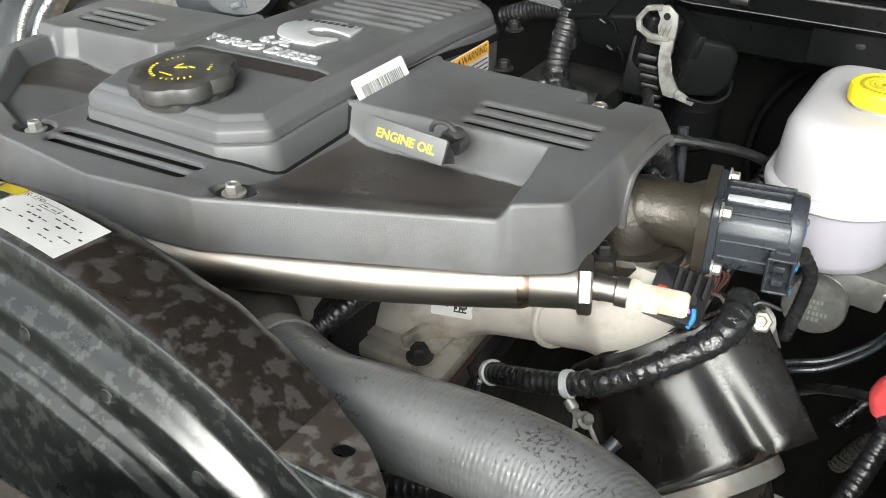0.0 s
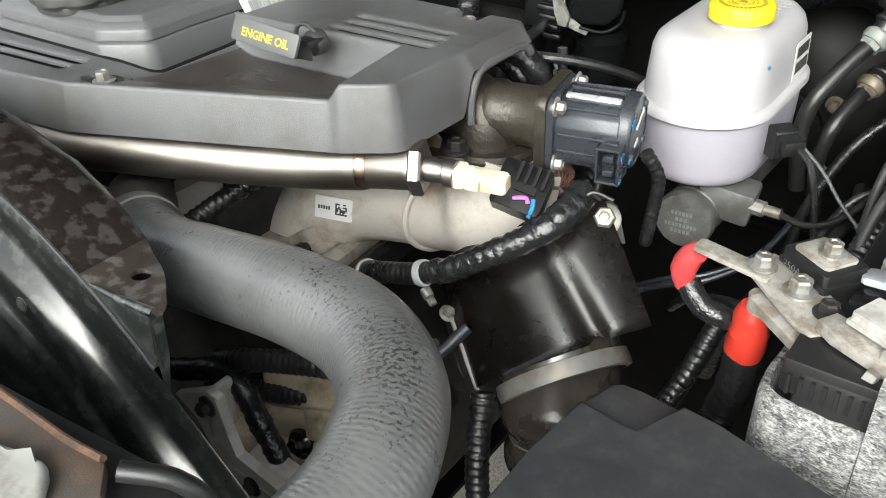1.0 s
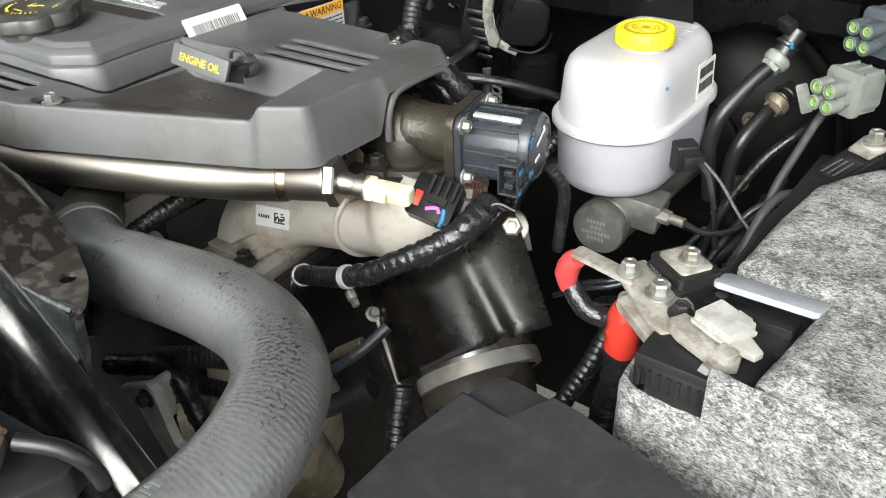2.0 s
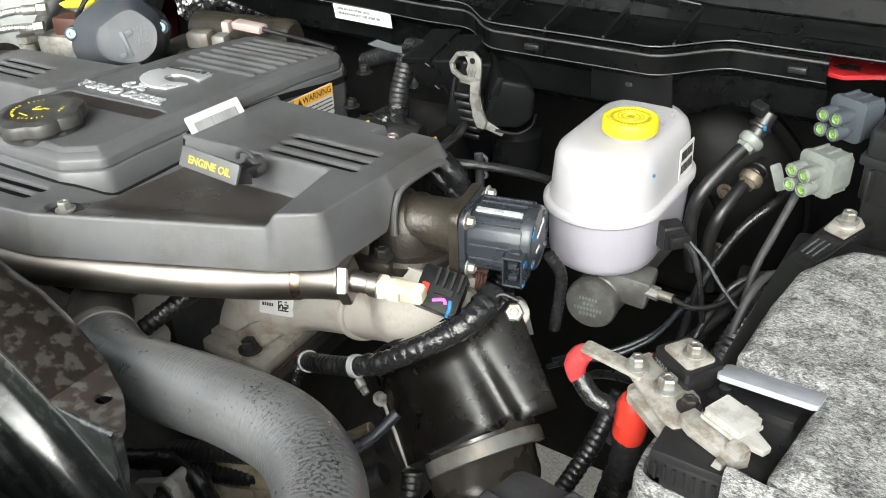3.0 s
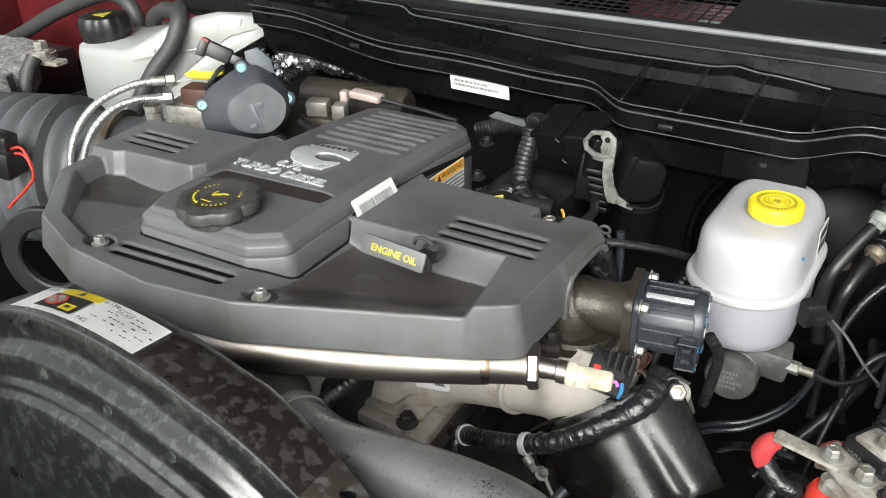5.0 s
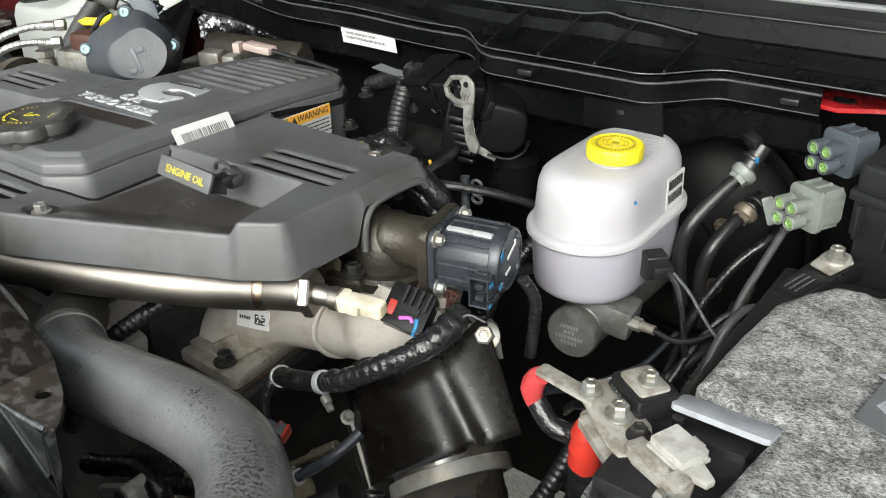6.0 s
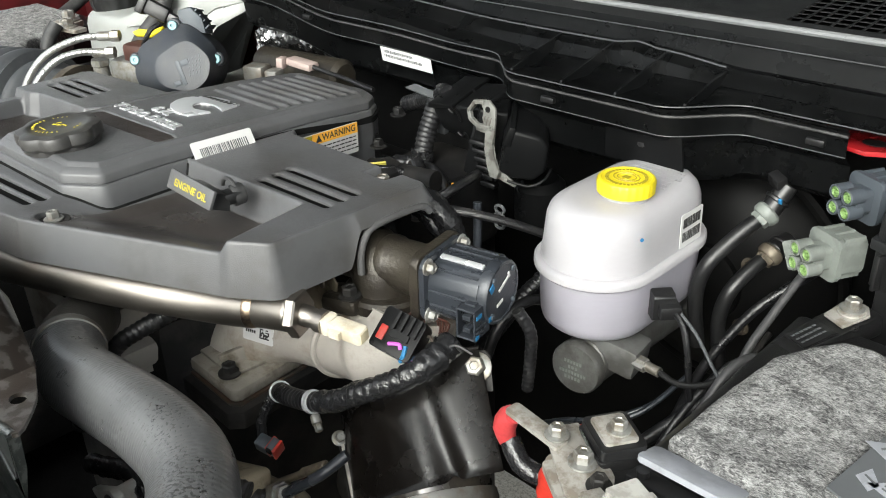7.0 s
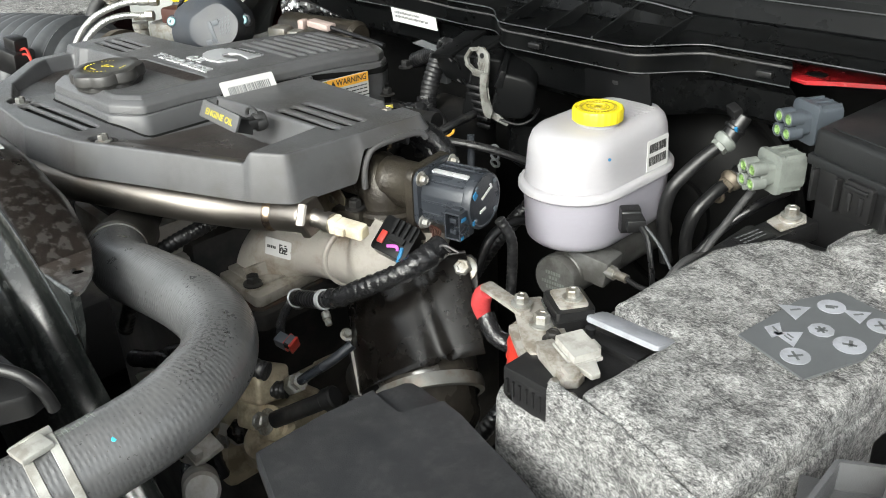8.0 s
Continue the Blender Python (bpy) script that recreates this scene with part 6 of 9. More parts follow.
# air cleaner lid
airbox = thing("air_cleaner_box", (0.17, 0.22, 0.6), "matt dusty black plastic air cleaner box with a notched lid", "air cleaner")
M_LID = material("dusty_lid", (0.021, 0.022, 0.0245), 0.55, spots=(0.030, 0.031, 0.033), spot_scale=60, spot_lo=0.50, spot_hi=0.72, dust=0.08, grain=0.4, grain_scale=1100)
lid = [(0.031, 0.245), (0.0325, 0.300), (0.035, 0.347), (0.050, 0.3425), (0.064, 0.3385), (0.072, 0.3385), (0.0765, 0.346), (0.0800, 0.362), (0.0830, 0.374), (0.105, 0.3695), (0.132, 0.3625), (0.165, 0.3545), (0.198, 0.3445), (0.28, 0.315), (0.31, 0.16), (0.20, 0.185)]
bm = prism(bmesh.new(), lid, 1.014, 1.0305, bevel=0.0025, seg=3)
part("lid", bm, M_LID, airbox)
bm = bmesh.new()
prism(bm, [(0.0345, 0.330), (0.0370, 0.352), (0.0410, 0.372), (0.0465, 0.3765), (0.060, 0.3755), (0.0815, 0.3750), (0.088, 0.355), (0.070, 0.332)], 1.006, 1.0255, bevel=0.0022, seg=3)
part("lid_tongue", bm, M_LID, airbox)
bm = bmesh.new()
prism(bm, [(x * 0.97 + 0.006, y * 0.97 + 0.008) for x, y in lid], 0.998, 1.0135, bevel=0.002)
part("lid_rim", bm, M_BLACK, airbox)
bm = bmesh.new()
prism(bm, [(x * 0.94 + 0.012, y * 0.94 + 0.014) for x, y in lid], 0.70, 0.997, bevel=0.004)
part("box", bm, M_BLACK, airbox)

# front corner: alloy and plastic pieces by the radiator
# (kept low, so that the hose runs clear behind them)
rad = thing("radiator_end_tank", (-0.16, 0.08, 0.98), "black plastic radiator end tank with a rusty seam and pale bracket", "radiator")
bm = box(bmesh.new(), (-0.175, 0.078, 1.045), (0.20, 0.055, 0.115), rot=(0, 2, 0), bevel=0.010, seg=3)
part("tank", bm, M_BLACK, rad)
bm = bmesh.new()
prism(bm, [(-0.28, 0.052), (-0.055, 0.055), (-0.036, 0.075), (-0.022, 0.112), (-0.034, 0.122), (-0.10, 0.121), (-0.28, 0.120)], -0.003, 0.003, bevel=0.0012, m=pose(0, 0, 1.134, 0, -3, 0))
part("seam_plate", bm, M_RUST, rad, "brown weathered seam plate")
bm = bmesh.new()
prism(bm, rounded(0.085, 0.030, 0.006, 4, -0.150, 0.100), 0.003, 0.007, bevel=0.0015, m=pose(0, 0, 1.134, 0, -3, 0))
part("raised_pad", bm, M_SHROUD, rad)
bm = prism(bmesh.new(), [(-0.20, 0.060), (-0.045, 0.065), (-0.020, 0.095), (-0.008, 0.130), (-0.014, 0.142), (-0.04, 0.137), (-0.10, 0.131), (-0.20, 0.125)], 1.104, 1.121, bevel=0.003)
part("lower_plate", bm, M_BLACK, rad)
bm = bmesh.new()
tube(bm, [(-0.026, 0.122, 1.136), (-0.012, 0.133, 1.131), (-0.005, 0.139, 1.120), (-0.006, 0.142, 1.106)], 0.0040, seg=12)
part("end_clip", bm, M_BLACK, rad)
bolt(rad, (-0.115, 0.085, 1.141), r=0.0052)
bm = bmesh.new()
tube(bm, [(-0.20, 0.1210, 1.1265), (-0.10, 0.1215, 1.1320), (-0.057, 0.1210, 1.1342), (-0.036, 0.1225, 1.1352)], 0.0017, seg=8)
part("rusty_edge", bm, material("edge_rust", (0.115, 0.060, 0.034), 0.6, spots=(0.06, 0.04, 0.03), spot_scale=120, grain=0.6), rad, "thin rusty edge")
bm = prism(bmesh.new(), [(-0.115, 0.062), (-0.090, 0.096), (-0.072, 0.1030), (-0.062, 0.1060), (-0.055, 0.1055), (-0.047, 0.1085), (-0.041, 0.1060), (-0.034, 0.100), (-0.024, 0.066)], 0.003, 0.010, bevel=0.003, seg=3, m=pose(0, 0, 1.134, 0, -3, 0))
part("corner_casting", bm, M_CLAMP, rad, "pale weathered corner casting")


# ---- right side: brake reservoir, battery, connectors, fuse box ----
res = thing("brake_fluid_reservoir", (-0.02, 0.69, 1.0), "milky white brake fluid reservoir with a yellow cap", "fluid reservoir")
R_M = pose(-0.031, 0.703, 0, 0, 0, 90)


def stadium(length, width, n=20):
    r, h = width / 2, (length - width) / 2
    return [(h + r * math.cos(t), r * math.sin(t)) for t in np.linspace(-math.pi / 2, math.pi / 2, n)] + [(-h + r * math.cos(t), r * math.sin(t)) for t in np.linspace(math.pi / 2, 3 * math.pi / 2, n)]


def stacked(levels, m, n=20):
    """Stadium outlines of (z, length, width) joined upwards."""
    bm = bmesh.new()
    rings = [[bm.verts.new((x, y, z)) for x, y in stadium(l, w, n)] for z, l, w in levels]
    for u, v in zip(rings, rings[1:]):
        for i in range(len(u)):
            j = (i + 1) % len(u)
            bm.faces.new((u[i], u[j], v[j], v[i]))
    bm.faces.new(rings[0][::-1])
    bm.faces.new(rings[-1])
    bmesh.ops.transform(bm, matrix=m, verts=bm.verts[:])
    return bm


LOW_TANK = [(1.018, 0.146, 0.078), (1.019, 0.158, 0.090), (1.023, 0.167, 0.097), (1.030, 0.171, 0.100), (1.072, 0.176, 0.102), (1.0735, 0.184, 0.108), (1.0735, 0.177, 0.1025)]
bm = stacked(LOW_TANK, R_M)
part("lower_tank", bm, M_FLUID, res, "tinted lower tank filled with fluid", angle=60)
bm = stacked([(1.075, 0.187, 0.111), (1.080, 0.187, 0.111), (1.082, 0.184, 0.108), (1.083, 0.174, 0.100), (1.104, 0.169, 0.097), (1.120, 0.166, 0.094), (1.128, 0.160, 0.088), (1.133, 0.150, 0.078), (1.1355, 0.138, 0.066), (1.1365, 0.12, 0.05)], R_M)
part("tank", bm, M_MILKY, res, angle=60)
bm = cyl(bmesh.new(), (-0.019, 0.683, 1.132), (-0.019, 0.683, 1.1415), 0.0205, seg=40)
part("filler_neck", bm, M_MILKY, res)
grip = lambda t, r, h: 1.0 + (0.018 * math.copysign(1, math.sin(24 * t)) if r > 0.0235 and 0.001 < h < 0.011 else 0.0)
bm = lathe(bmesh.new(), (-0.019, 0.683, 1.1400), (0, 0, 1), [(0, 0), (0.0235, 0), (0.0245, 0.0008), (0.0245, 0.0105), (0.0236, 0.0125), (0.0215, 0.0130), (0.0205, 0.0122), (0, 0.0122)], 96, grip)
rescap = part("cap", bm, M_YELLOW, res, "bright yellow screw cap")
random.seed(17)
for row in range(6):
    bm = bmesh.new()
    x = -0.050 + 0.004 * random.random()
    while x < 0.0:
        w = random.uniform(0.0015, 0.0045)
        box(bm, (x, 0.716 + 0.0075 * row, 1.1364), (w, 0.0032, 0.0005))
        x += w + 0.0012
    part("embossed_line", bm, M_MILKY, res)
bm = bmesh.new()
for r in (0.0068, 0.0095):
    tube(bm, [(-0.019 + r * math.cos(t) * 1.2, 0.683 + r * math.sin(t), 1.1525) for t in np.linspace(0, 2 * math.pi, 25)], 0.0005, seg=6, step=0.002, caps=False)
for a in range(0, 360, 11):
    t = radians(a)
    box(bm, (-0.019 + 0.0165 * math.cos(t), 0.683 + 0.0165 * math.sin(t), 1.1524), (0.0028, 0.0022, 0.0005), rot=(0, 0, a))
box(bm, (-0.019, 0.683, 1.1524), (0.006, 0.006, 0.0005))
part("print", bm, material("cap_print", (0.3, 0.24, 0.02), 0.5), rescap)
m = R_M @ axes((0.030, -0.0495, 1.100), (1, 0, 0), (0, 0.03, 1))
bm = bmesh.new()
prism(bm, rounded(0.036, 0.032, 0.002), 0, 0.0006, m=m)
lab = part("barcode_label", bm, M_PAPER, res, "white barcode label")
bm = bmesh.new()
random.seed(3)
for row in (0.007, -0.006):
    x = -0.014
    while x < 0.014:
        w = random.choice((0.0006, 0.001, 0.0014))
        box(bm, (x, row, 0.0008), (w, 0.009, 0.0003))
        x += w + random.choice((0.0006, 0.001))
bmesh.ops.transform(bm, matrix=m, verts=bm.verts[:])
part("bars", bm, M_INK, lab)
bm = lathe(bmesh.new(), (0.0165, 0.656, 1.115), (0.93, -0.36, 0.05), [(0, 0), (0.0016, 0), (0.0016, 0.0008), (0, 0.0008)], 12)
part("blue_dot", bm, M_BLUE, res)

master = thing("master_cylinder", (-0.01, 0.65, 0.95), "grey cast brake master cylinder below the reservoir", "master cylinder")
md = Vector((0.08, -1, 0.02)).normalized()
bm = bmesh.new()
cyl(bm, (-0.018, 0.80, 0.985), (-0.023, 0.640, 0.984), 0.024, seg=32, bevel=0.003)
lathe(bm, (-0.0235, 0.640, 0.983), md, [(0, 0), (0.0235, 0), (0.025, 0.0015), (0.025, 0.010), (0.0235, 0.0125), (0, 0.0125)], 44)
box(bm, (0.000, 0.662, 0.998), (0.046, 0.034, 0.030), rot=(0, 8, 8), bevel=0.004)
part("casting", bm, material("grey_casting", (0.115, 0.115, 0.112), 0.5, 0.3, spots=(0.075, 0.073, 0.068), spot_scale=40, grain=0.6, grain_scale=450), master)
bm = bmesh.new()
hexa(bm, (0.018, 0.655, 1.000), (0.034, 0.653, 1.000), 0.0066)
cyl(bm, (0.032, 0.6535, 1.000), (0.047, 0.6525, 1.000), 0.0045)
part("line_nut", bm, M_ZINC, master, angle=20)
bm = bmesh.new()
tube(bm, [(0.045, 0.653, 1.000), (0.065, 0.655, 0.995), (0.085, 0.67, 0.998), (0.10, 0.70, 1.01), (0.10, 0.74, 1.02)], 0.0028, seg=10)
part("brake_line", bm, M_DARK, master)
mt = axes((-0.0243, 0.6272, 0.983), (1, 0.08, 0), (0, 0, 1)) @ Matrix.Diagonal((0.78, 0.80, 1, 1))
bm = bmesh.new()
for k, (w, z) in enumerate(((0.024, 0.009), (0.014, 0.002), (0.036, -0.005), (0.022, -0.012))):
    n = int(w / 0.004)
    for i in range(n):
        box(bm, (-w / 2 + (i + 0.5) * w / n, z, 0.0005), (w / n * 0.62, 0.0042, 0.0004))
bmesh.ops.transform(bm, matrix=mt, verts=bm.verts[:])
part("stamped_print", bm, M_GREYCON, master, "pale stamped print")
bm = bmesh.new()
prism(bm, rounded(0.018, 0.024, 0.003), -0.009, 0.010, bevel=0.001, m=axes((0.030, 0.676, 1.051), (0.73, -0.68, 0), (0, 0, 1)))
box(bm, (0.037, 0.674, 1.050), (0.020, 0.018, 0.012), rot=(0, 0, -43), bevel=0.0015)
part("level_switch", bm, M_BLACK, master)
bm = bmesh.new()
tube(bm, [(0.044, 0.672, 1.050), (0.056, 0.668, 1.042), (0.066, 0.662, 1.020), (0.072, 0.66, 0.99), (0.080, 0.66, 0.95)], 0.0028, seg=8)
part("switch_lead", bm, M_CONDUIT, master)
bm = bmesh.new()
tube(bm, [(0.046, 0.674, 1.052), (0.065, 0.675, 1.035), (0.085, 0.672, 1.012), (0.105, 0.668, 0.995)], 0.0016, seg=8)
cyl(bm, (0.100, 0.669, 1.000), (0.112, 0.667, 0.990), 0.0032)
part("grey_lead", bm, M_DUCT, master)

booster = thing("brake_booster", (-0.03, 0.83, 0.95), "large round black brake booster against the firewall", "brake booster")
bm = lathe(bmesh.new(), (-0.02, 0.915, 0.985), (0, -1, 0), [(0, 0), (0.125, 0), (0.130, 0.01), (0.130, 0.03), (0.120, 0.045), (0.085, 0.065), (0.04, 0.075), (0, 0.078)], 56)
part("drum", bm, M_DRUM, booster)
bm = lathe(bmesh.new(), (-0.02, 0.886, 0.985), (0, -1, 0), [(0.128, 0), (0.136, 0.001), (0.137, 0.006), (0.133, 0.010), (0.128, 0.010)], 56)
part("crimped_rim", bm, M_DRUM, booster)
for a in (35, 145, 215, 325):
    t = radians(a)
    bolt(booster, (-0.02 + 0.062 * math.cos(t), 0.842, 0.985 + 0.062 * math.sin(t)), up=(0, -1, 0), r=0.006, mat=M_BRONZE, name="stud")
bm = lathe(bmesh.new(), (-0.02, 0.842, 0.985), (0, -1, 0), [(0, 0), (0.046, 0), (0.046, 0.008), (0.040, 0.010), (0, 0.010)], 32)
part("boss", bm, M_DRUM, booster)

# two pipes with round grommets by the firewall
for n, (p, q, r) in enumerate((((0.061, 0.785, 1.106), (0.034, 0.742, 1.064), 0.0068), ((0.062, 0.806, 1.058), (0.047, 0.768, 1.030), 0.0068))):
    t = thing("coolant_line", p, "black coolant line with a bright ring joint" if n == 0 else "black coolant line with a dull ring joint", "coolant line", group="firewall lines")
    p, q = Vector(p), Vector(q)
    d = (q - p).normalized()
    bm = bmesh.new()
    tube(bm, [p, p.lerp(q, 0.35) + Vector((0, 0, 0.003)), p.lerp(q, 0.75) + Vector((0, 0, 0.003)), q, q + Vector((-0.004, -0.003, -0.016)), q + Vector((-0.005, -0.004, -0.040)), q + Vector((0.0, 0.0, -0.085))], r, seg=16)
    part("line", bm, M_BLACK, t)
    bm = lathe(bmesh.new(), p - d * 0.006, d, [(r, 0), (0.0105, 0), (0.0120, 0.002), (0.0120, 0.007), (0.0100, 0.010), (r, 0.010)], 24)
    part("ring_joint", bm, M_GREYCON if n == 0 else M_BRONZE, t)
    bm = hexa(bmesh.new(), p - d * 0.001, p + d * 0.009, 0.0092, 0.0008)
    part("hex_collar", bm, M_GREYCON if n == 0 else M_BRONZE, t, angle=20)
    up_ = Vector((0.010, 0.016, 0.026)) if n == 0 else Vector((0.006, 0.026, 0.008))
    bm = bmesh.new()
    cyl(bm, p - d * 0.004, p + up_, 0.0094, 0.0084, seg=24, bevel=0.001)
    cyl(bm, p + up_ * 0.45, p + up_ * 0.58, 0.0112, seg=24, bevel=0.001)
    part("coupling", bm, M_BLACK, t)
    if n == 0:
        bm = box(bmesh.new(), p + up_ * 1.0 + Vector((-0.008, -0.006, 0.004)), (0.016, 0.010, 0.012), rot=(20, 10, -30), bevel=0.0015)
        part("release_clip", bm, M_BLACK, t)
        bm = box(bmesh.new(), p + up_ * 0.55 + Vector((0.006, -0.0095, 0.002)), (0.003, 0.002, 0.005), rot=(30, 0, 0))
        part("blue_tick", bm, M_BLUE, t)


def connector(p, d, label, mat):
    c = thing("connector", p, label, "connector", group="four-way connectors")
    d = Vector(d).normalized()
    m = axes(p, d, (-0.35, -0.2, 1)) @ Matrix.Identity(4)
    bm = bmesh.new()
    face = axes(p, Vector((0, 0, 1)).cross(d), (0, 0, 1))
    prism(bm, rounded(0.021, 0.021, 0.005), -0.022, -0.006, bevel=0.001, m=face)
    prism(bm, rounded(0.036, 0.038, 0.006), -0.026, -0.021, bevel=0.001, m=face)
    prism(bm, rounded(0.030, 0.032, 0.005), -0.050, -0.026, bevel=0.001, m=face)
    for k in (-0.012, 0.0, 0.012):
        prism(bm, rounded(0.003, 0.036, 0.001, 2, k, 0), -0.048, -0.028, m=face)
    part("housing", bm, mat, c)
    for i, (x, y) in enumerate(((-0.0067, 0.0067), (0.0067, 0.0067), (-0.0067, -0.0067), (0.0067, -0.0067))):
        way = face.to_3x3() @ Vector((0, 0, 1))
        bm = lathe(bmesh.new(), face @ Vector((x, y, -0.012)), way, [(0, 0), (0.0064, 0), (0.0064, 0.0135), (0.0056, 0.0142), (0.0050, 0.0140), (0.0048, 0.008), (0, 0.008)], 20)
        tube_ = part("pin_tube", bm, mat, c)
        bm = lathe(bmesh.new(), face @ Vector((x, y, -0.004)), way, [(0, 0), (0.0047, 0), (0.0047, 0.0048), (0.0034, 0.0056), (0.0026, 0.0040), (0.0016, 0.0040), (0.0014, 0.0052), (0, 0.0052)], 20)
        part("pin_seal", bm, M_GREEN, tube_, "pale green wire seal")
    return c


connector((0.119, 0.726, 1.106), (-0.45, -0.85, 0.25), "grey connector with four pale green wire seals", M_GREYCON)
connector((0.129, 0.762, 1.146), (-0.45, -0.85, 0.25), "blue-grey connector with four pale green wire seals", M_BLUEGREY)

fuse = thing("fuse_box", (0.26, 0.80, 0.92), "black plastic fuse box with a dusty clipped lid", "fuse box")
FB = [(0.164, 0.748), (0.36, 0.672), (0.385, 0.74), (0.385, 0.90), (0.176, 0.90)]


def about(pts, k):
    return [(0.285 + (x - 0.285) * k, 0.80 + (y - 0.80) * k) for x, y in pts]


bm = bmesh.new()
prism(bm, FB, 1.128, 1.155, bevel=0.005, seg=3)
prism(bm, about(FB, 1.025), 1.122, 1.131, bevel=0.0015)
lid_ = part("lid", bm, M_COWLTOP, fuse, "dusty dark lid")
bm = prism(bmesh.new(), about(FB, 0.90), 1.1548, 1.1565, bevel=0.0008)
part("lid_step", bm, M_COWLTOP, lid_)
bm = bmesh.new()
prism(bm, about(FB, 0.99), 1.090, 1.123, bevel=0.002)
prism(bm, [(0.168, 0.760), (0.36, 0.750), (0.38, 0.89), (0.18, 0.89)], 0.92, 1.092, bevel=0.004)
part("base", bm, M_BLACK, fuse)
fu, fn = Vector((0.933, -0.36, 0)), Vector((-0.36, -0.933, 0))
for s_ in (0.010, 0.036, 0.088, 0.112, 0.150):
    bm = box(bmesh.new(), Vector((0.164, 0.748, 1.106)) + fu * s_ + fn * 0.002, (0.0035, 0.008, 0.030), rot=(0, 0, -21), bevel=0.0008)
    part("rib", bm, M_BLACK, fuse)
for s_ in (0.061, 0.132):
    mc = axes(Vector((0.164, 0.748, 1.110)) + fu * s_, fu, (0, 0, 1))
    bm = prism(bmesh.new(), rounded(0.030, 0.032, 0.003), 0.002, 0.007, bevel=0.001, m=mc)
    clip_ = part("clip", bm, M_BLACK, fuse)
    bm = bmesh.new()
    prism(bm, rounded(0.024, 0.004, 0.001, 2, 0, 0.011), 0.007, 0.0105, bevel=0.0006, m=mc)
    prism(bm, rounded(0.004, 0.016, 0.001, 2, 0.006, -0.002), 0.007, 0.009, bevel=0.0006, m=mc)
    prism(bm, rounded(0.004, 0.016, 0.001, 2, -0.006, -0.002), 0.007, 0.009, bevel=0.0006, m=mc)
    part("latch", bm, M_BLACK, clip_)
# battery in its felt jacket
bat = thing("battery", (0.22, 0.55, 0.86), "car battery in a mottled grey felt jacket", "battery")
bm = bmesh.new()
box(bm, (0.212, 0.555, 0.975), (0.165, 0.325, 0.18), bevel=0.006)
part("case", bm, M_BLACK, bat)
bm = bmesh.new()
box(bm, (0.165, 0.438, 1.058), (0.084, 0.088, 0.022), bevel=0.002)
for k in range(12):
    box(bm, (0.128 + 0.006 * k, 0.3935, 1.055), (0.002, 0.004, 0.012))
part("top_ledge", bm, M_BLACK, bat)


jacket = thing("battery_jacket", (0.23, 0.55, 0.86), "mottled grey felt jacket wrapped round the battery", "battery jacket")


def felt_sheet(outline, z, depth, rnd, cell=0.004, amp=0.0022, drop=0.0040, reach=0.008):
    def h(X, Y):
        d = -(sd_poly(X, Y, outline) - rnd)
        out = np.full(X.shape, z) - drop * (1 - ramp(d, 0.0, reach)) ** 2
        for i in range(X.shape[0]):
            for j in range(X.shape[1]):
                out[i, j] += amp * noise.noise(Vector((X[i, j] * 30, Y[i, j] * 30, 2.0))) + 0.4 * amp * noise.noise(Vector((X[i, j] * 110, Y[i, j] * 110, 5.0)))
        return out
    return moulded(outline, rnd, cell, h, [(0.0016, lambda x, y, z_: z_ - 0.0028), (0.0022, lambda x, y, z_: z - depth * 0.4), (0.0022, lambda x, y, z_: z - depth), (0.0, lambda x, y, z_: z - depth)])


# the sheet ends in a crisp cut edge beside the terminal and rolls over on the far side
top = [(0.1470, 0.496), (0.170, 0.4885), (0.2020, 0.485), (0.2040, 0.470), (0.1990, 0.430), (0.1950, 0.3960), (0.220, 0.3905), (0.245, 0.3840), (0.272, 0.3755), (0.288, 0.3715), (0.2985, 0.385), (0.306, 0.430), (0.312, 0.490), (0.317, 0.540), (0.326, 0.62), (0.332, 0.735),
       (0.245, 0.735), (0.226, 0.705), (0.2165, 0.664), (0.202, 0.6715), (0.182, 0.668), (0.168, 0.650), (0.1555, 0.616), (0.1495, 0.571)]
bm = felt_sheet(top, 1.0855, 0.06, 0.002)
part("top_sheet", bm, M_FELT, jacket, angle=70)
bm = felt_sheet([(0.2270, 0.672), (0.2300, 0.706), (0.246, 0.733), (0.330, 0.733), (0.327, 0.640), (0.262, 0.640)], 1.0925, 0.009, 0.004, drop=0.005, reach=0.014)
part("folded_corner", bm, M_FELT, jacket, "doubled-over corner of the felt", angle=70)


def felt_wall(points, prof, name, step=0.005, fringe=0.0022):
    """A standing strip of felt along a curve; prof holds (z, inwards)."""
    bm = bmesh.new()
    pts = spline(points, step)
    rows = []
    for i, p in enumerate(pts):
        d = (pts[min(i + 1, len(pts) - 1)] - pts[max(0, i - 1)]).normalized()
        inn = Vector((-d.y, d.x, 0))
        rows.append([bm.verts.new(Vector((p.x, p.y, 0)) + inn * (o + 0.0010 * noise.noise(p * 60 + Vector((0, 0, z * 60)))) + Vector((0, 0, z + p.z + (fringe * noise.noise(p * 90) if z > 1.0 else 0)))) for z, o in prof])
    for u, v in zip(rows, rows[1:]):
        for j in range(len(prof) - 1):
            bm.faces.new((u[j], v[j], v[j + 1], u[j + 1]))
    bm.faces.new(rows[0])
    bm.faces.new(rows[-1][::-1])
    return part(name, bm, M_FELT, jacket, angle=70)


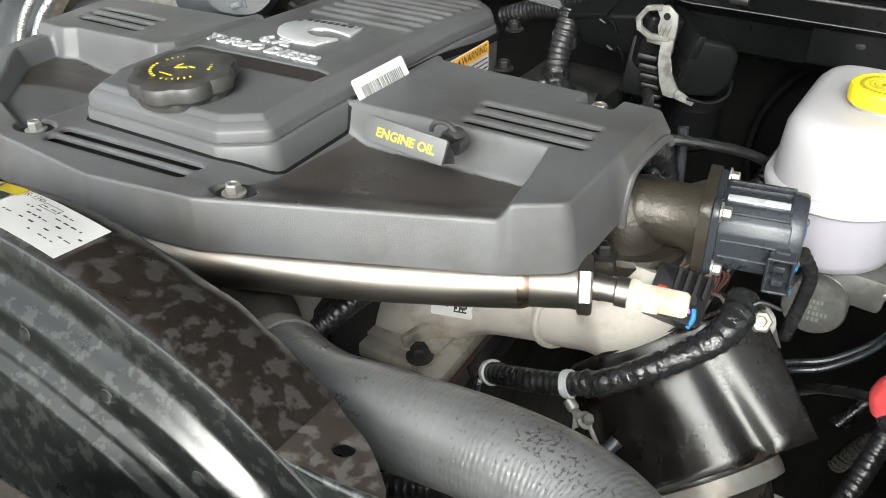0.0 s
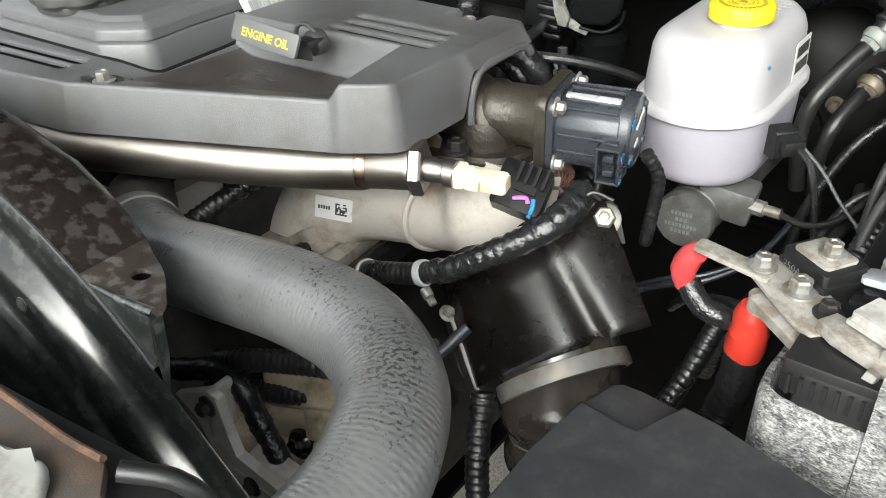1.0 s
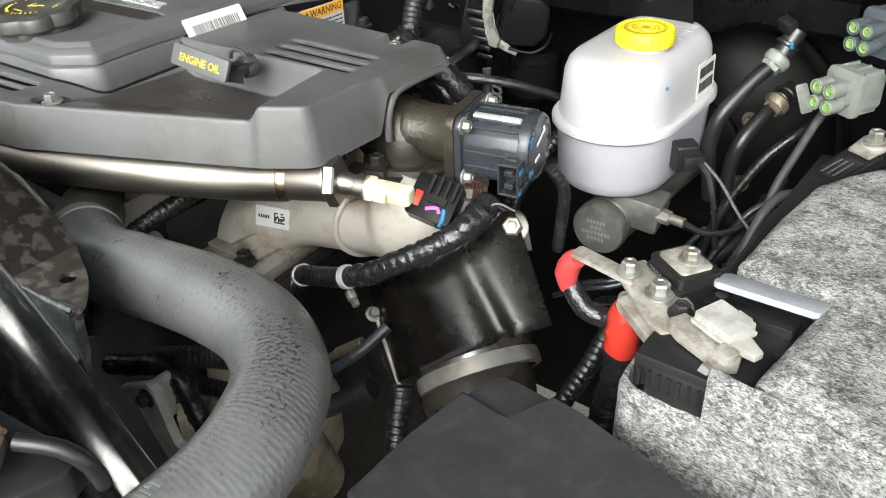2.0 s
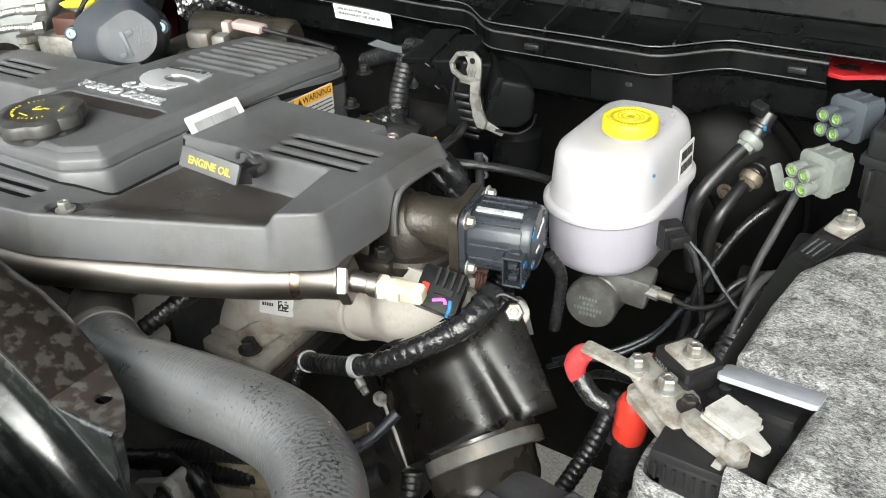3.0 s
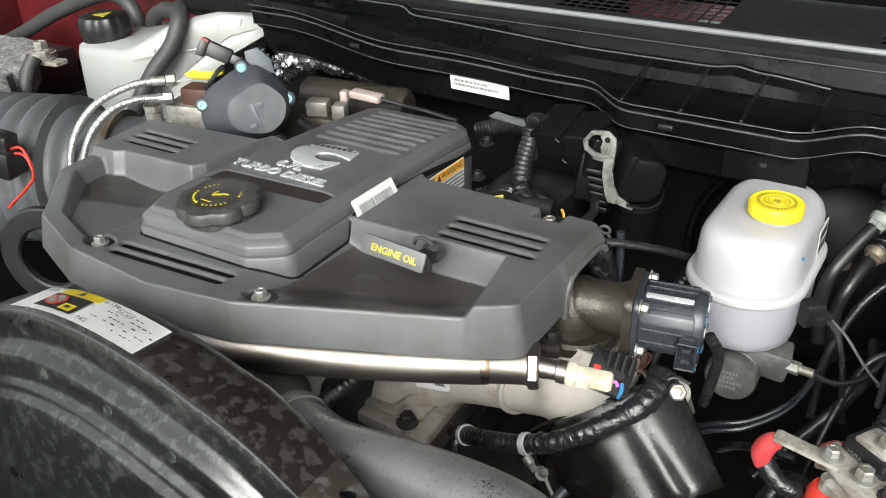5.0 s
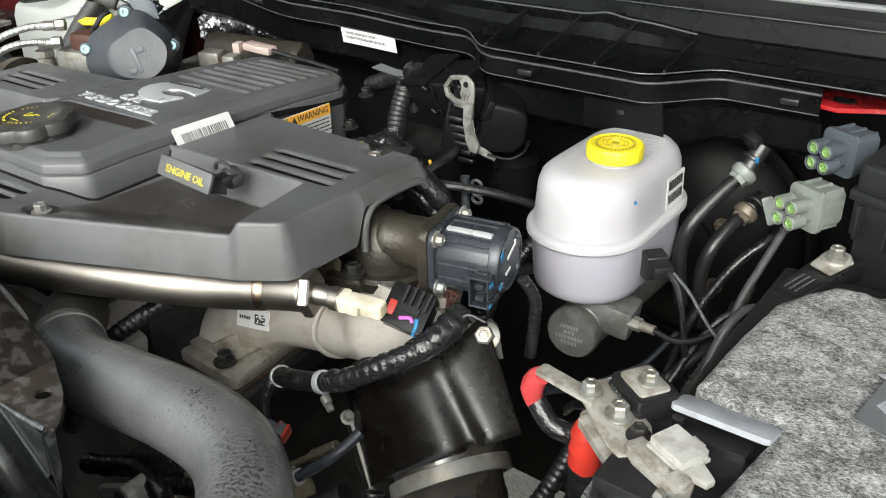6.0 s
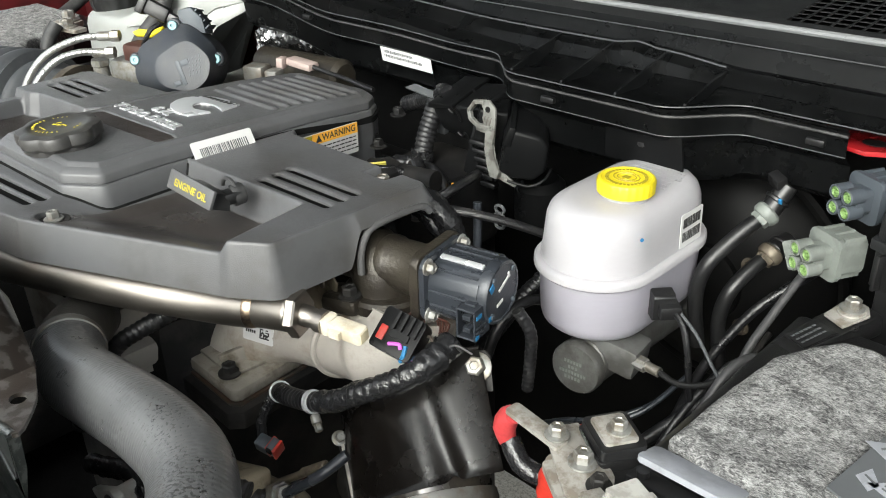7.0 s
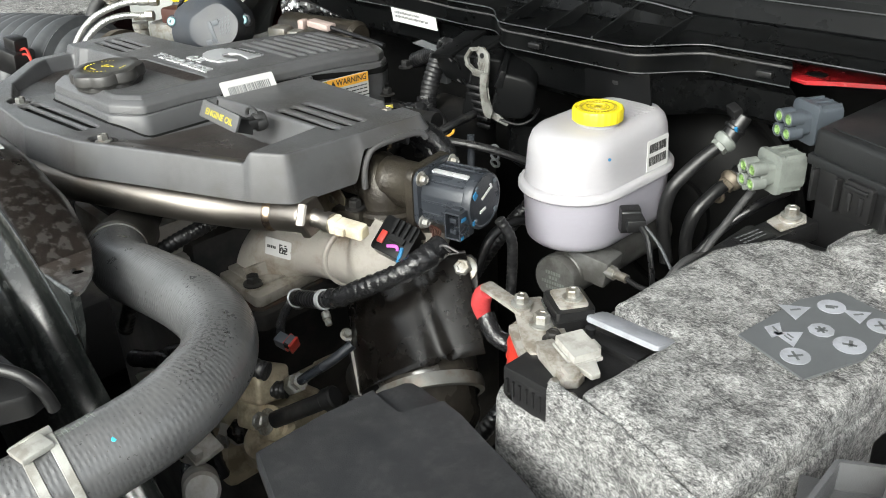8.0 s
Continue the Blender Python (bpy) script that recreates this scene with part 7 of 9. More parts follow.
felt_wall([(0.1690, 0.3865, 0), (0.195, 0.3835, 0), (0.222, 0.3795, 0), (0.249, 0.3730, 0), (0.278, 0.3635, -0.001), (0.295, 0.363, -0.004), (0.307, 0.378, -0.010), (0.3125, 0.41, -0.016), (0.317, 0.47, -0.02), (0.322, 0.54, -0.02)],
          [(0.90, 0), (1.00, -0.0012), (1.060, -0.0004), (1.076, 0.0), (1.0808, 0.0016), (1.0812, 0.0044), (1.076, 0.0062), (0.90, 0.0062)], "front_flap")
felt_wall([(0.150, 0.70, 0), (0.142, 0.60, 0), (0.1215, 0.52, 0), (0.1135, 0.46, 0), (0.1110, 0.414, 0), (0.1170, 0.393, 0), (0.135, 0.3885, 0), (0.1685, 0.3868, 0)],
          [(0.88, 0), (1.00, -0.001), (1.036, 0), (1.0425, 0.0020), (1.0430, 0.0050), (1.038, 0.0072), (0.88, 0.0072)], "side_flap")
# printed patch with warning signs
m = pose(0.264, 0.553, 1.0885) @ Matrix.Diagonal((0.82, 0.84, 1, 1))
bm = bmesh.new()
prism(bm, [(-0.036, -0.053), (0.030, -0.075), (0.052, -0.02), (0.050, 0.052), (-0.006, 0.066), (-0.026, 0.030)], -0.001, 0.0006, m=m)
patch = part("warning_patch", bm, M_LABELG, jacket, "dark grey printed patch with white warning signs")
def disc(x, y, r, n=20):
    return [(x + r * math.cos(t), y + r * math.sin(t)) for t in np.linspace(0, 2 * math.pi, n + 1)[:-1]]


def wedge(x, y, r, a=90):
    return [(x + r * math.cos(radians(a + q)), y + r * math.sin(radians(a + q))) for q in (0, 120, 240)]


SIGNS = ((disc(0.000, 0.036, 0.0115), ((0.000, 0.036, 0.010, 0.0022, 30), (0.000, 0.033, 0.007, 0.002, 30))),
         (disc(0.012, -0.052, 0.0115), ((0.012, -0.052, 0.012, 0.002, 50), (0.012, -0.052, 0.012, 0.002, -40))),
         (disc(0.036, -0.010, 0.0125), ((0.036, -0.010, 0.011, 0.0022, 20), (0.036, -0.008, 0.003, 0.009, 20))),
         (disc(0.043, 0.034, 0.0115), ((0.043, 0.034, 0.012, 0.002, 45), (0.043, 0.034, 0.012, 0.002, -45))),
         (disc(0.010, -0.004, 0.0105, 9), ((0.010, -0.004, 0.010, 0.002, 20), (0.010, -0.004, 0.010, 0.002, 80), (0.010, -0.004, 0.010, 0.002, 140))),
         (wedge(-0.020, 0.010, 0.015, 60), ((-0.020, 0.011, 0.002, 0.009, -40),)),
         (wedge(0.022, 0.037, 0.013, 60), ((0.022, 0.038, 0.002, 0.008, -40),)),
         (wedge(-0.004, -0.030, 0.014, 70), ((-0.004, -0.033, 0.008, 0.0012, -20), (-0.004, -0.029, 0.007, 0.0012, -20))),
         ([(-0.026, -0.030), (-0.014, -0.040), (-0.010, -0.030), (-0.020, -0.016)], ((-0.017, -0.028, 0.010, 0.0015, -30),)))
for outline_, marks_ in SIGNS:
    bm = prism(bmesh.new(), outline_, 0.0008, 0.0012)
    bmesh.ops.transform(bm, matrix=m, verts=bm.verts[:])
    part("sign", bm, M_STRAP, patch)
    bm = bmesh.new()
    for x, y, w, h, a in marks_:
        box(bm, (x, y, 0.0014), (w, h, 0.0004), rot=(0, 0, a))
    bmesh.ops.transform(bm, matrix=m, verts=bm.verts[:])
    part("sign_mark", bm, M_LABELG, patch)
strap = thing("hold_down_strap", (0.17, 0.478, 1.07), "pale grey plastic hold-down strap beside the felt", "strap")
bm = bmesh.new()
prism(bm, rounded(0.064, 0.022, 0.003), 0, 0.004, bevel=0.0008, m=axes((0.171, 0.4735, 1.0785), (1, -0.06, 0.06), (0, 1, -0.25)))
part("strap", bm, M_STRAP, strap)
bm = bmesh.new()
box(bm, (0.165, 0.462, 1.068), (0.056, 0.014, 0.012), rot=(0, -3, -4), bevel=0.002)
cyl(bm, (0.146, 0.462, 1.072), (0.146, 0.462, 1.078), 0.004)
part("bracket", bm, M_BLACK, strap)

# positive terminal: bus bar, fuse, clamps, boots
term = thing("positive_terminal", (0.115, 0.445, 1.05), "tinned copper bus bar with bolts, fuse block and white cover", "battery terminal")
bm = bmesh.new()
mb = axes((0.112, 0.444, 1.0705), (0.74, -0.55, -0.10), (0.5, 0.75, 0.0))
prism(bm, [(-0.035, -0.013), (0.020, -0.015), (0.030, -0.012), (0.034, 0.010), (0.012, 0.019), (-0.020, 0.016), (-0.035, 0.010)], 0, 0.003, bevel=0.0008, m=mb)
prism(bm, rounded(0.046, 0.012, 0.002), 0, 0.003, bevel=0.0006, m=axes((0.074, 0.4495, 1.0775), (1, -0.08, -0.10), (0, 1, 0)))
prism(bm, rounded(0.056, 0.018, 0.002), -0.010, -0.004, bevel=0.0008, m=axes((0.118, 0.428, 1.069), (0.82, -0.55, -0.10), (0.5, 0.75, 0.0)))
part("bus_bar", bm, M_BUS, term)
bolt(term, (0.0905, 0.450, 1.0805), r=0.0054)
bolt(term, (0.1130, 0.4470, 1.0735), r=0.0064)
bolt(term, (0.1310, 0.4385, 1.0715), r=0.0054, mat=M_DARK)
bm = bmesh.new()
mf = axes((0.1175, 0.4725, 1.0790), (0.80, -0.52, 0), (0.52, 0.80, 0))
prism(bm, rounded(0.036, 0.030, 0.003), -0.010, 0.006, bevel=0.001, m=mf)
prism(bm, rounded(0.039, 0.033, 0.003), -0.004, -0.001, bevel=0.0006, m=mf)
fz = part("fuse_body", bm, M_BLACK, term, "black high-current fuse block")
bm = bmesh.new()
prism(bm, rounded(0.027, 0.022, 0.002), 0.0063, 0.0085, bevel=0.0005, m=mf)
part("fuse_plate", bm, M_BUS, fz)
bolt(fz, mf @ Vector((0.002, 0.002, 0.0085)), r=0.0052)
bm = text_mesh("250A", 0.0066, axes(mf @ Vector((-0.006, -0.0170, -0.0010)), (0.80, -0.52, 0), (0, 0, 1)))
part("lettering", bm, M_GREYCON, fz, "pale lettering 250A")
bm = bmesh.new()
mw = axes((0.160, 0.429, 1.078), (0.86, -0.35, -0.05), (0.35, 0.86, 0.0)) @ Matrix.Diagonal((0.82, 0.80, 0.75, 1))
prism(bm, rounded(0.032, 0.026, 0.0008), 0.002, 0.013, bevel=0.0006, m=mw)
prism(bm, rounded(0.035, 0.029, 0.0008), 0.002, 0.0055, bevel=0.0005, m=mw)
prism(bm, [(0.016, -0.012), (0.034, -0.006), (0.034, 0.002), (0.016, 0.008)], -0.001, 0.005, bevel=0.0006, m=mw)
prism(bm, rounded(0.012, 0.005, 0.0006, 2, 0.004, 0.0145), 0.003, 0.011, bevel=0.0005, m=mw)
part("white_cover", bm, M_WHITE, term, "white plastic terminal cover")
bm = bmesh.new()
prism(bm, [(-0.030, -0.024), (-0.016, -0.028), (0.026, -0.027), (0.030, -0.016), (0.024, -0.006), (-0.028, -0.008)], -0.010, 0.0, bevel=0.0008, m=mw)
prism(bm, rounded(0.014, 0.012, 0.002, 3, 0.020, -0.018), 0.0, 0.006, bevel=0.0008, m=mw)
part("terminal_clamp", bm, M_BUS, term, "cast grey terminal clamp")
bm = bmesh.new()
cyl(bm, (0.176, 0.400, 1.066), (0.190, 0.396, 1.064), 0.005, bevel=0.001)
hexa(bm, (0.160, 0.404, 1.068), (0.166, 0.402, 1.067), 0.006)
part("clamp_bolt", bm, M_ZINC, term, angle=20)
bm = bmesh.new()
tube(bm, [(0.054, 0.4512, 1.0765), (0.049, 0.452, 1.072), (0.0445, 0.453, 1.060), (0.046, 0.455, 1.048)], lambda s: 0.0062 + 0.0020 * math.sin(min(1, s / 0.03) * math.pi), seg=20)
part("red_boot", bm, M_PINK, term, "soft red rubber boot")
bm = bmesh.new()
tube(bm, [(0.098, 0.478, 1.066), (0.090, 0.480, 1.064), (0.084, 0.482, 1.056)], 0.006, seg=14)
part("red_boot", bm, M_PINK, term, "soft red rubber boot")
bm = lathe(bmesh.new(), (0.0905, 0.449, 1.050), (-0.05, 0.10, -1), [(0, -0.004), (0.0075, -0.004), (0.0098, 0.001), (0.0106, 0.004), (0.0102, 0.012), (0.0118, 0.016), (0.0110, 0.020), (0.0122, 0.026), (0.0116, 0.034), (0, 0.034)], 28, lambda t, r, h: 1 + 0.03 * math.sin(3 * t + h * 200))
part("red_sleeve", bm, M_RED, term, "orange-red cable sleeve")
bm = bmesh.new()
cyl(bm, (0.0925, 0.4485, 1.047), (0.0935, 0.445, 1.0645), 0.0062)
part("cable_lug", bm, M_BUS, term)
bm = bmesh.new()
tube(bm, [(0.0475, 0.4555, 1.050), (0.060, 0.452, 1.038), (0.076, 0.458, 1.032), (0.070, 0.49, 1.01), (0.05, 0.54, 0.96), (0.03, 0.58, 0.88)], 0.0074, seg=16)
part("cable", bm, M_TAPE, term)
harness([(0.089, 0.452, 1.018), (0.086, 0.456, 0.985), (0.078, 0.462, 0.95), (0.066, 0.48, 0.90), (0.05, 0.50, 0.82)], 0.0112, "thick black taped battery cable below a red sleeve", name="battery_cable", ribs=False)
harness([(0.055, 0.520, 0.99), (0.045, 0.490, 0.95), (0.03, 0.46, 0.91), (0.01, 0.43, 0.86)], 0.0075, "black braided conduit beside the battery", name="conduit")

# stud block behind the felt
stud = thing("stud_block", (0.17, 0.72, 1.05), "black junction block with a brass-plated stud", "junction block")
sb0, sb1 = Vector((0.1400, 0.6530, 1.0610)), Vector((0.1720, 0.7400, 1.0740))
ms = axes(sb0, sb1 - sb0, (-0.9, 0.3, 0.0))
bm = bmesh.new()
prism(bm, [(0.004, -0.012), (0.052, -0.0135), (0.094, -0.0150), (0.094, 0.0150), (0.052, 0.0135), (0.004, 0.011)], -0.016, 0.003, bevel=0.002, m=ms)
prism(bm, [(-0.006, -0.008), (0.006, -0.0095), (0.006, 0.0085), (-0.006, 0.007)], -0.012, 0.001, bevel=0.0015, m=ms)
prism(bm, [(0.018, -0.0105), (0.050, -0.0115), (0.050, 0.0115), (0.018, 0.0100)], 0.003, 0.0046, bevel=0.0006, m=ms)
part("block", bm, M_BLACK, stud)
bm = bmesh.new()
for k in range(3):
    for i in range(6):
        box(bm, (0.022 + 0.0042 * i, -0.005 + 0.005 * k, 0.0049), (0.0030, 0.0016, 0.0004))
bmesh.ops.transform(bm, matrix=ms, verts=bm.verts[:])
tagged(part("worn_print", bm, M_LABELG, stud), kind="stuff")
bm = bmesh.new()
prism(bm, [(0.056, -0.010), (0.082, -0.0125), (0.090, -0.004), (0.090, 0.009), (0.078, 0.0125), (0.058, 0.010)], 0.004, 0.0065, bevel=0.0006, m=ms)
lathe(bm, ms @ Vector((0.0765, 0.0, 0.0065)), ms.to_3x3() @ Vector((0, 0, 1)), [(0, 0), (0.0105, 0), (0.0105, 0.0014), (0.009, 0.002), (0, 0.002)], 28)
part("plate", bm, M_BUS, stud)
bolt(stud, ms @ Vector((0.0765, 0.0, 0.0085)), r=0.0062)
bm = box(bmesh.new(), ms @ Vector((-0.006, -0.009, -0.006)), (0.006, 0.003, 0.010), rot=(0, 20, 60), bevel=0.0006)
part("red_tab", bm, M_RED, stud, "small red locking tab")
harness([(0.141, 0.650, 1.052), (0.133, 0.632, 1.044), (0.122, 0.605, 1.030), (0.114, 0.575, 1.005), (0.110, 0.55, 0.96)], 0.0100, "black corrugated conduit below the junction block", name="conduit")
bm = tube(bmesh.new(), [(0.152, 0.70, 1.055), (0.140, 0.67, 1.05), (0.125, 0.63, 1.06), (0.118, 0.60, 1.04), (0.115, 0.57, 1.0)], 0.0038, seg=14)
solo("cable", bm, M_RUBBER, "black rubber cable beside the felt jacket", "cable", angle=60)
bm = tube(bmesh.new(), [(0.118, 0.742, 1.085), (0.112, 0.71, 1.06), (0.106, 0.68, 1.03), (0.105, 0.66, 0.98)], 0.0036, seg=14)
solo("cable", bm, M_RUBBER, "black cable from the grey connector", "cable", angle=60)

# pipes and wires in the dark space between the booster, the reservoir and the battery
for pts, r, lab in (
        ([(0.10, 0.86, 1.04), (0.085, 0.82, 1.03), (0.06, 0.79, 1.00), (0.045, 0.74, 0.96), (0.05, 0.68, 0.93)], 0.0048, "thin black hose below the coolant lines"),
        ([(0.02, 0.60, 0.90), (0.05, 0.63, 0.94), (0.075, 0.66, 0.97), (0.09, 0.70, 0.985), (0.085, 0.75, 0.99)], 0.0060, "black hose curving beside the master cylinder"),
        ([(0.13, 0.69, 1.03), (0.11, 0.70, 1.02), (0.085, 0.69, 1.00), (0.07, 0.64, 0.96), (0.06, 0.60, 0.90)], 0.0036, "thin black wire beside the felt jacket"),
        ([(-0.02, 0.62, 0.90), (0.0, 0.60, 0.93), (0.03, 0.585, 0.95), (0.055, 0.58, 0.955)], 0.0042, "black cable low under the reservoir"),
        ([(-0.09, 0.70, 1.00), (-0.075, 0.66, 1.02), (-0.08, 0.63, 1.03), (-0.085, 0.60, 1.02), (-0.09, 0.58, 0.98)], 0.0050, "black wiring loop behind the valve")):
    bm = bmesh.new()
    tube(bm, pts, r, seg=12)
    solo("cable", bm, M_CONDUIT, lab, "cable")
lines = thing("brake_lines", (0.03, 0.60, 0.95), "pair of dull metal brake lines low by the booster", "brake line")
for k in range(2):
    bm = bmesh.new()
    tube(bm, [(0.045, 0.70 + 0.012 * k, 0.965), (0.03, 0.66 + 0.012 * k, 0.945), (0.0, 0.63 + 0.012 * k, 0.93), (-0.03, 0.62 + 0.012 * k, 0.92), (-0.06, 0.62 + 0.012 * k, 0.90)], 0.0026, seg=10)
    part("line", bm, M_MOTOR, lines)
tag = thing("square_bracket", (0.075, 0.60, 0.93), "small pale metal tab low beside the battery", "bracket")
bm = prism(bmesh.new(), rounded(0.022, 0.018, 0.002), 0, 0.0015, m=axes((0.082, 0.585, 0.962), (0.9, -0.2, 0.3), (0.1, 0.7, 0.6)))
part("plate", bm, M_PUMP, tag)

# moulded bracket at the front corner
corner = thing("lamp_bracket", (0.36, 0.40, 0.95), "dark grey ribbed plastic bracket at the front corner", "bracket")
bm = bmesh.new()
box(bm, (0.385, 0.395, 1.060), (0.10, 0.13, 0.006), rot=(0, 0, 20), bevel=0.001)
part("plate", bm, M_COVER, corner)
bm = bmesh.new()
for a, b in (((0.340, 0.340), (0.334, 0.440)), ((0.334, 0.440), (0.40, 0.48)), ((0.338, 0.385), (0.37, 0.40)), ((0.37, 0.40), (0.36, 0.45)), ((0.37, 0.40), (0.42, 0.40)), ((0.340, 0.345), (0.37, 0.40))):
    p, q = Vector((*a, 1.072)), Vector((*b, 1.072))
    m = axes((p + q) / 2, q - p, (0, 0, 1))
    mm2 = m @ Matrix.Diagonal(((q - p).length, 0.022, 0.003, 1))
    bmesh.ops.create_cube(bm, size=1.0, matrix=mm2)
lathe(bm, (0.372, 0.402, 1.063), (0, 0, 1), [(0, 0), (0.016, 0), (0.016, 0.018), (0.010, 0.02), (0, 0.02)], 28)
part("ribs", bm, M_COVER, corner)
bm = bmesh.new()
box(bm, (0.44, 0.50, 1.02), (0.02, 0.20, 0.10), bevel=0.004)
solo("fender_edge", bm, M_REDPAINT, "red painted fender edge beside the battery", "fender", kind="structure")
# red hinge plate under the cowl corner
bm = bmesh.new()
pl = [(0.066, 0.862), (0.090, 0.826), (0.108, 0.802), (0.128, 0.797), (0.150, 0.812), (0.24, 0.85), (0.24, 0.89), (0.07, 0.885)]
prism(bm, pl, 1.174, 1.178, bevel=0.001)
hp_ = solo("hinge_plate", bm, M_REDPAINT, "bright red painted body panel under the cowl end", "body panel", kind="structure")
bm = bmesh.new()
prism(bm, [(0.127 + 0.010 * math.cos(t), 0.821 + 0.008 * math.sin(t)) for t in np.linspace(0, 2 * math.pi, 21)[:-1]], 1.1782, 1.1788)
part("hole", bm, M_FIRE, hp_, "dark round hole")


# ---- rear of the bay: control box, foil, harness; left side: bottle, actuator, duct ----
act = thing("control_box", (-0.2, 0.75, 1.05), "black control box with a pale metal bracket by the firewall", "control box")
bm = bmesh.new()
mb_ = axes((-0.1600, 0.7170, 1.1225), (0.75, 0.60, -0.20), (0.10, -0.04, 0.99))
prism(bm, [(-0.021, -0.020), (-0.006, -0.025), (0.016, -0.023), (0.026, -0.010), (0.023, 0.018), (0.012, 0.0265), (-0.021, 0.0285)], -0.070, 0.0, bevel=0.005, m=mb_, seg=3)
prism(bm, [(-0.052, -0.020), (-0.020, -0.024), (-0.020, 0.0300), (-0.052, 0.0290)], -0.070, -0.032, bevel=0.004, m=mb_, seg=3)
prism(bm, [(-0.023, 0.010), (-0.019, 0.0305), (-0.013, 0.0305), (-0.014, 0.010)], -0.066, 0.0012, bevel=0.0012, m=mb_)
part("box", bm, M_ACTU, act)
bm = bmesh.new()
tube(bm, [mb_ @ Vector(p) for p in ((-0.010, -0.0260, 0.002), (0.012, -0.0265, 0.0035), (0.026, -0.018, 0.0), (0.031, -0.010, -0.012))], 0.0016, seg=8, step=0.003)
part("wire_loop", bm, M_ACTU, act)
md_ = axes((-0.2530, 0.7220, 1.1530), (0.95, -0.08, 0.08), (0.05, -0.30, 0.95))
bm = bmesh.new()
prism(bm, [(-0.044, -0.006), (-0.030, 0.0), (0.036, 0.006), (0.036, -0.034), (-0.002, -0.040), (-0.038, -0.032)], -0.052, 0.0, bevel=0.004, m=md_, seg=3)
plugb = part("main_plug", bm, M_ACTU, act)
bm = bmesh.new()
prism(bm, [(-0.046, -0.004), (-0.004, 0.001), (-0.003, 0.006), (-0.044, 0.0025)], -0.056, 0.003, bevel=0.0012, m=md_)
part("top_plate", bm, M_ACTU, plugb)
for x_, y_, z_ in ((-0.002, -0.002, 0.002), (0.0005, -0.030, 0.002), (-0.004, 0.003, -0.030)):
    bm = bmesh.new()
    tube(bm, [md_ @ Vector((x_ + dx, y_ + dy, z_)) for dx, dy in ((-0.010, 0.001), (-0.004, -0.003), (0.001, 0.002), (0.004, -0.003), (0.005, -0.012))], 0.0014, seg=6, step=0.002)
    part("latch", bm, M_ACTU, plugb)
bm = bmesh.new()
cyl(bm, (-0.190, 0.785, 1.02), (-0.188, 0.782, 1.075), 0.028, seg=32, bevel=0.008)
part("drum", bm, M_ACTU, act)
bm = bmesh.new()
box(bm, (-0.220, 0.738, 1.112), (0.040, 0.032, 0.058), rot=(-14, 8, 16), bevel=0.003)
side = part("side_plug", bm, M_ACTU, act)
for k in range(6):
    bm = box(bmesh.new(), (-0.213 + 0.001 * k, 0.712 + 0.002 * k, 1.128 - 0.0095 * k), (0.017, 0.014, 0.0052), rot=(-14, 8, 16), bevel=0.001)
    part("rib", bm, M_ACTU, side)
mk = axes((-0.1995, 0.7120, 1.1550), (1, 0.02, 0), (0, 0.06, 1))
bm = bmesh.new()
# open loop with a bored plate beside it, and the arm below
loop_ = [(-0.006, 0.018), (-0.017, 0.016), (-0.0245, 0.006), (-0.0225, -0.002), (-0.013, -0.0075), (0.004, -0.0075)]
for p, q in zip(loop_, loop_[1:]):
    u_ = Vector((q[0] - p[0], q[1] - p[1])).normalized() * 0.0015
    n_ = Vector((-u_.y, u_.x)) * 1.5
    prism(bm, [(p[0] - u_.x + n_.x, p[1] - u_.y + n_.y), (p[0] - u_.x - n_.x, p[1] - u_.y - n_.y), (q[0] + u_.x - n_.x, q[1] + u_.y - n_.y), (q[0] + u_.x + n_.x, q[1] + u_.y + n_.y)], -0.001, 0.004, bevel=0.0006, m=mk, seg=1)
prism(bm, [(-0.011, 0.019), (0.001, 0.021), (0.0095, 0.014), (0.0105, 0.004), (0.0095, -0.009), (-0.004, -0.008), (-0.007, 0.002), (-0.004, 0.009)], 0, 0.003, bevel=0.0008, m=mk)
prism(bm, [(-0.002, -0.008), (0.0095, -0.008), (0.0095, -0.016), (0.0070, -0.024), (0.0100, -0.037), (0.0180, -0.048), (0.0150, -0.058), (0.0060, -0.057), (0.0020, -0.046), (-0.0025, -0.030), (-0.0020, -0.018)], 0, 0.0035, bevel=0.0010, m=mk)
prism(bm, [(-0.016, -0.006), (-0.002, -0.009), (-0.002, -0.014), (-0.015, -0.013)], -0.002, 0.002, bevel=0.0006, m=mk)
prism(bm, [(0.0060, -0.057), (0.0160, -0.050), (0.0330, -0.062), (0.0310, -0.066)], -0.0010, 0.0010, bevel=0.0006, m=mk @ Matrix.Rotation(radians(18), 4, "Y"))
part("bracket", bm, material("bracket_paint", (0.19, 0.19, 0.178), 0.5, 0.3, spots=(0.10, 0.095, 0.085), spot_scale=80, grain=0.4, grain_scale=500), act, "pale cast bracket with an open loop")
bm = prism(bmesh.new(), rounded(0.0062, 0.0062, 0.003, 4, 0.0005, 0.0115), 0.0031, 0.0034, m=mk)
part("bracket_hole", bm, M_FIRE, act)
for k in range(3):
    bm = prism(bmesh.new(), [(-0.003 + 0.004 * k, 0.004), (-0.0022 + 0.004 * k, 0.0042), (-0.005 + 0.004 * k, -0.0055), (-0.0058 + 0.004 * k, -0.0055)], 0.0030, 0.0033, m=mk)
    part("bracket_groove", bm, M_RUST, act)

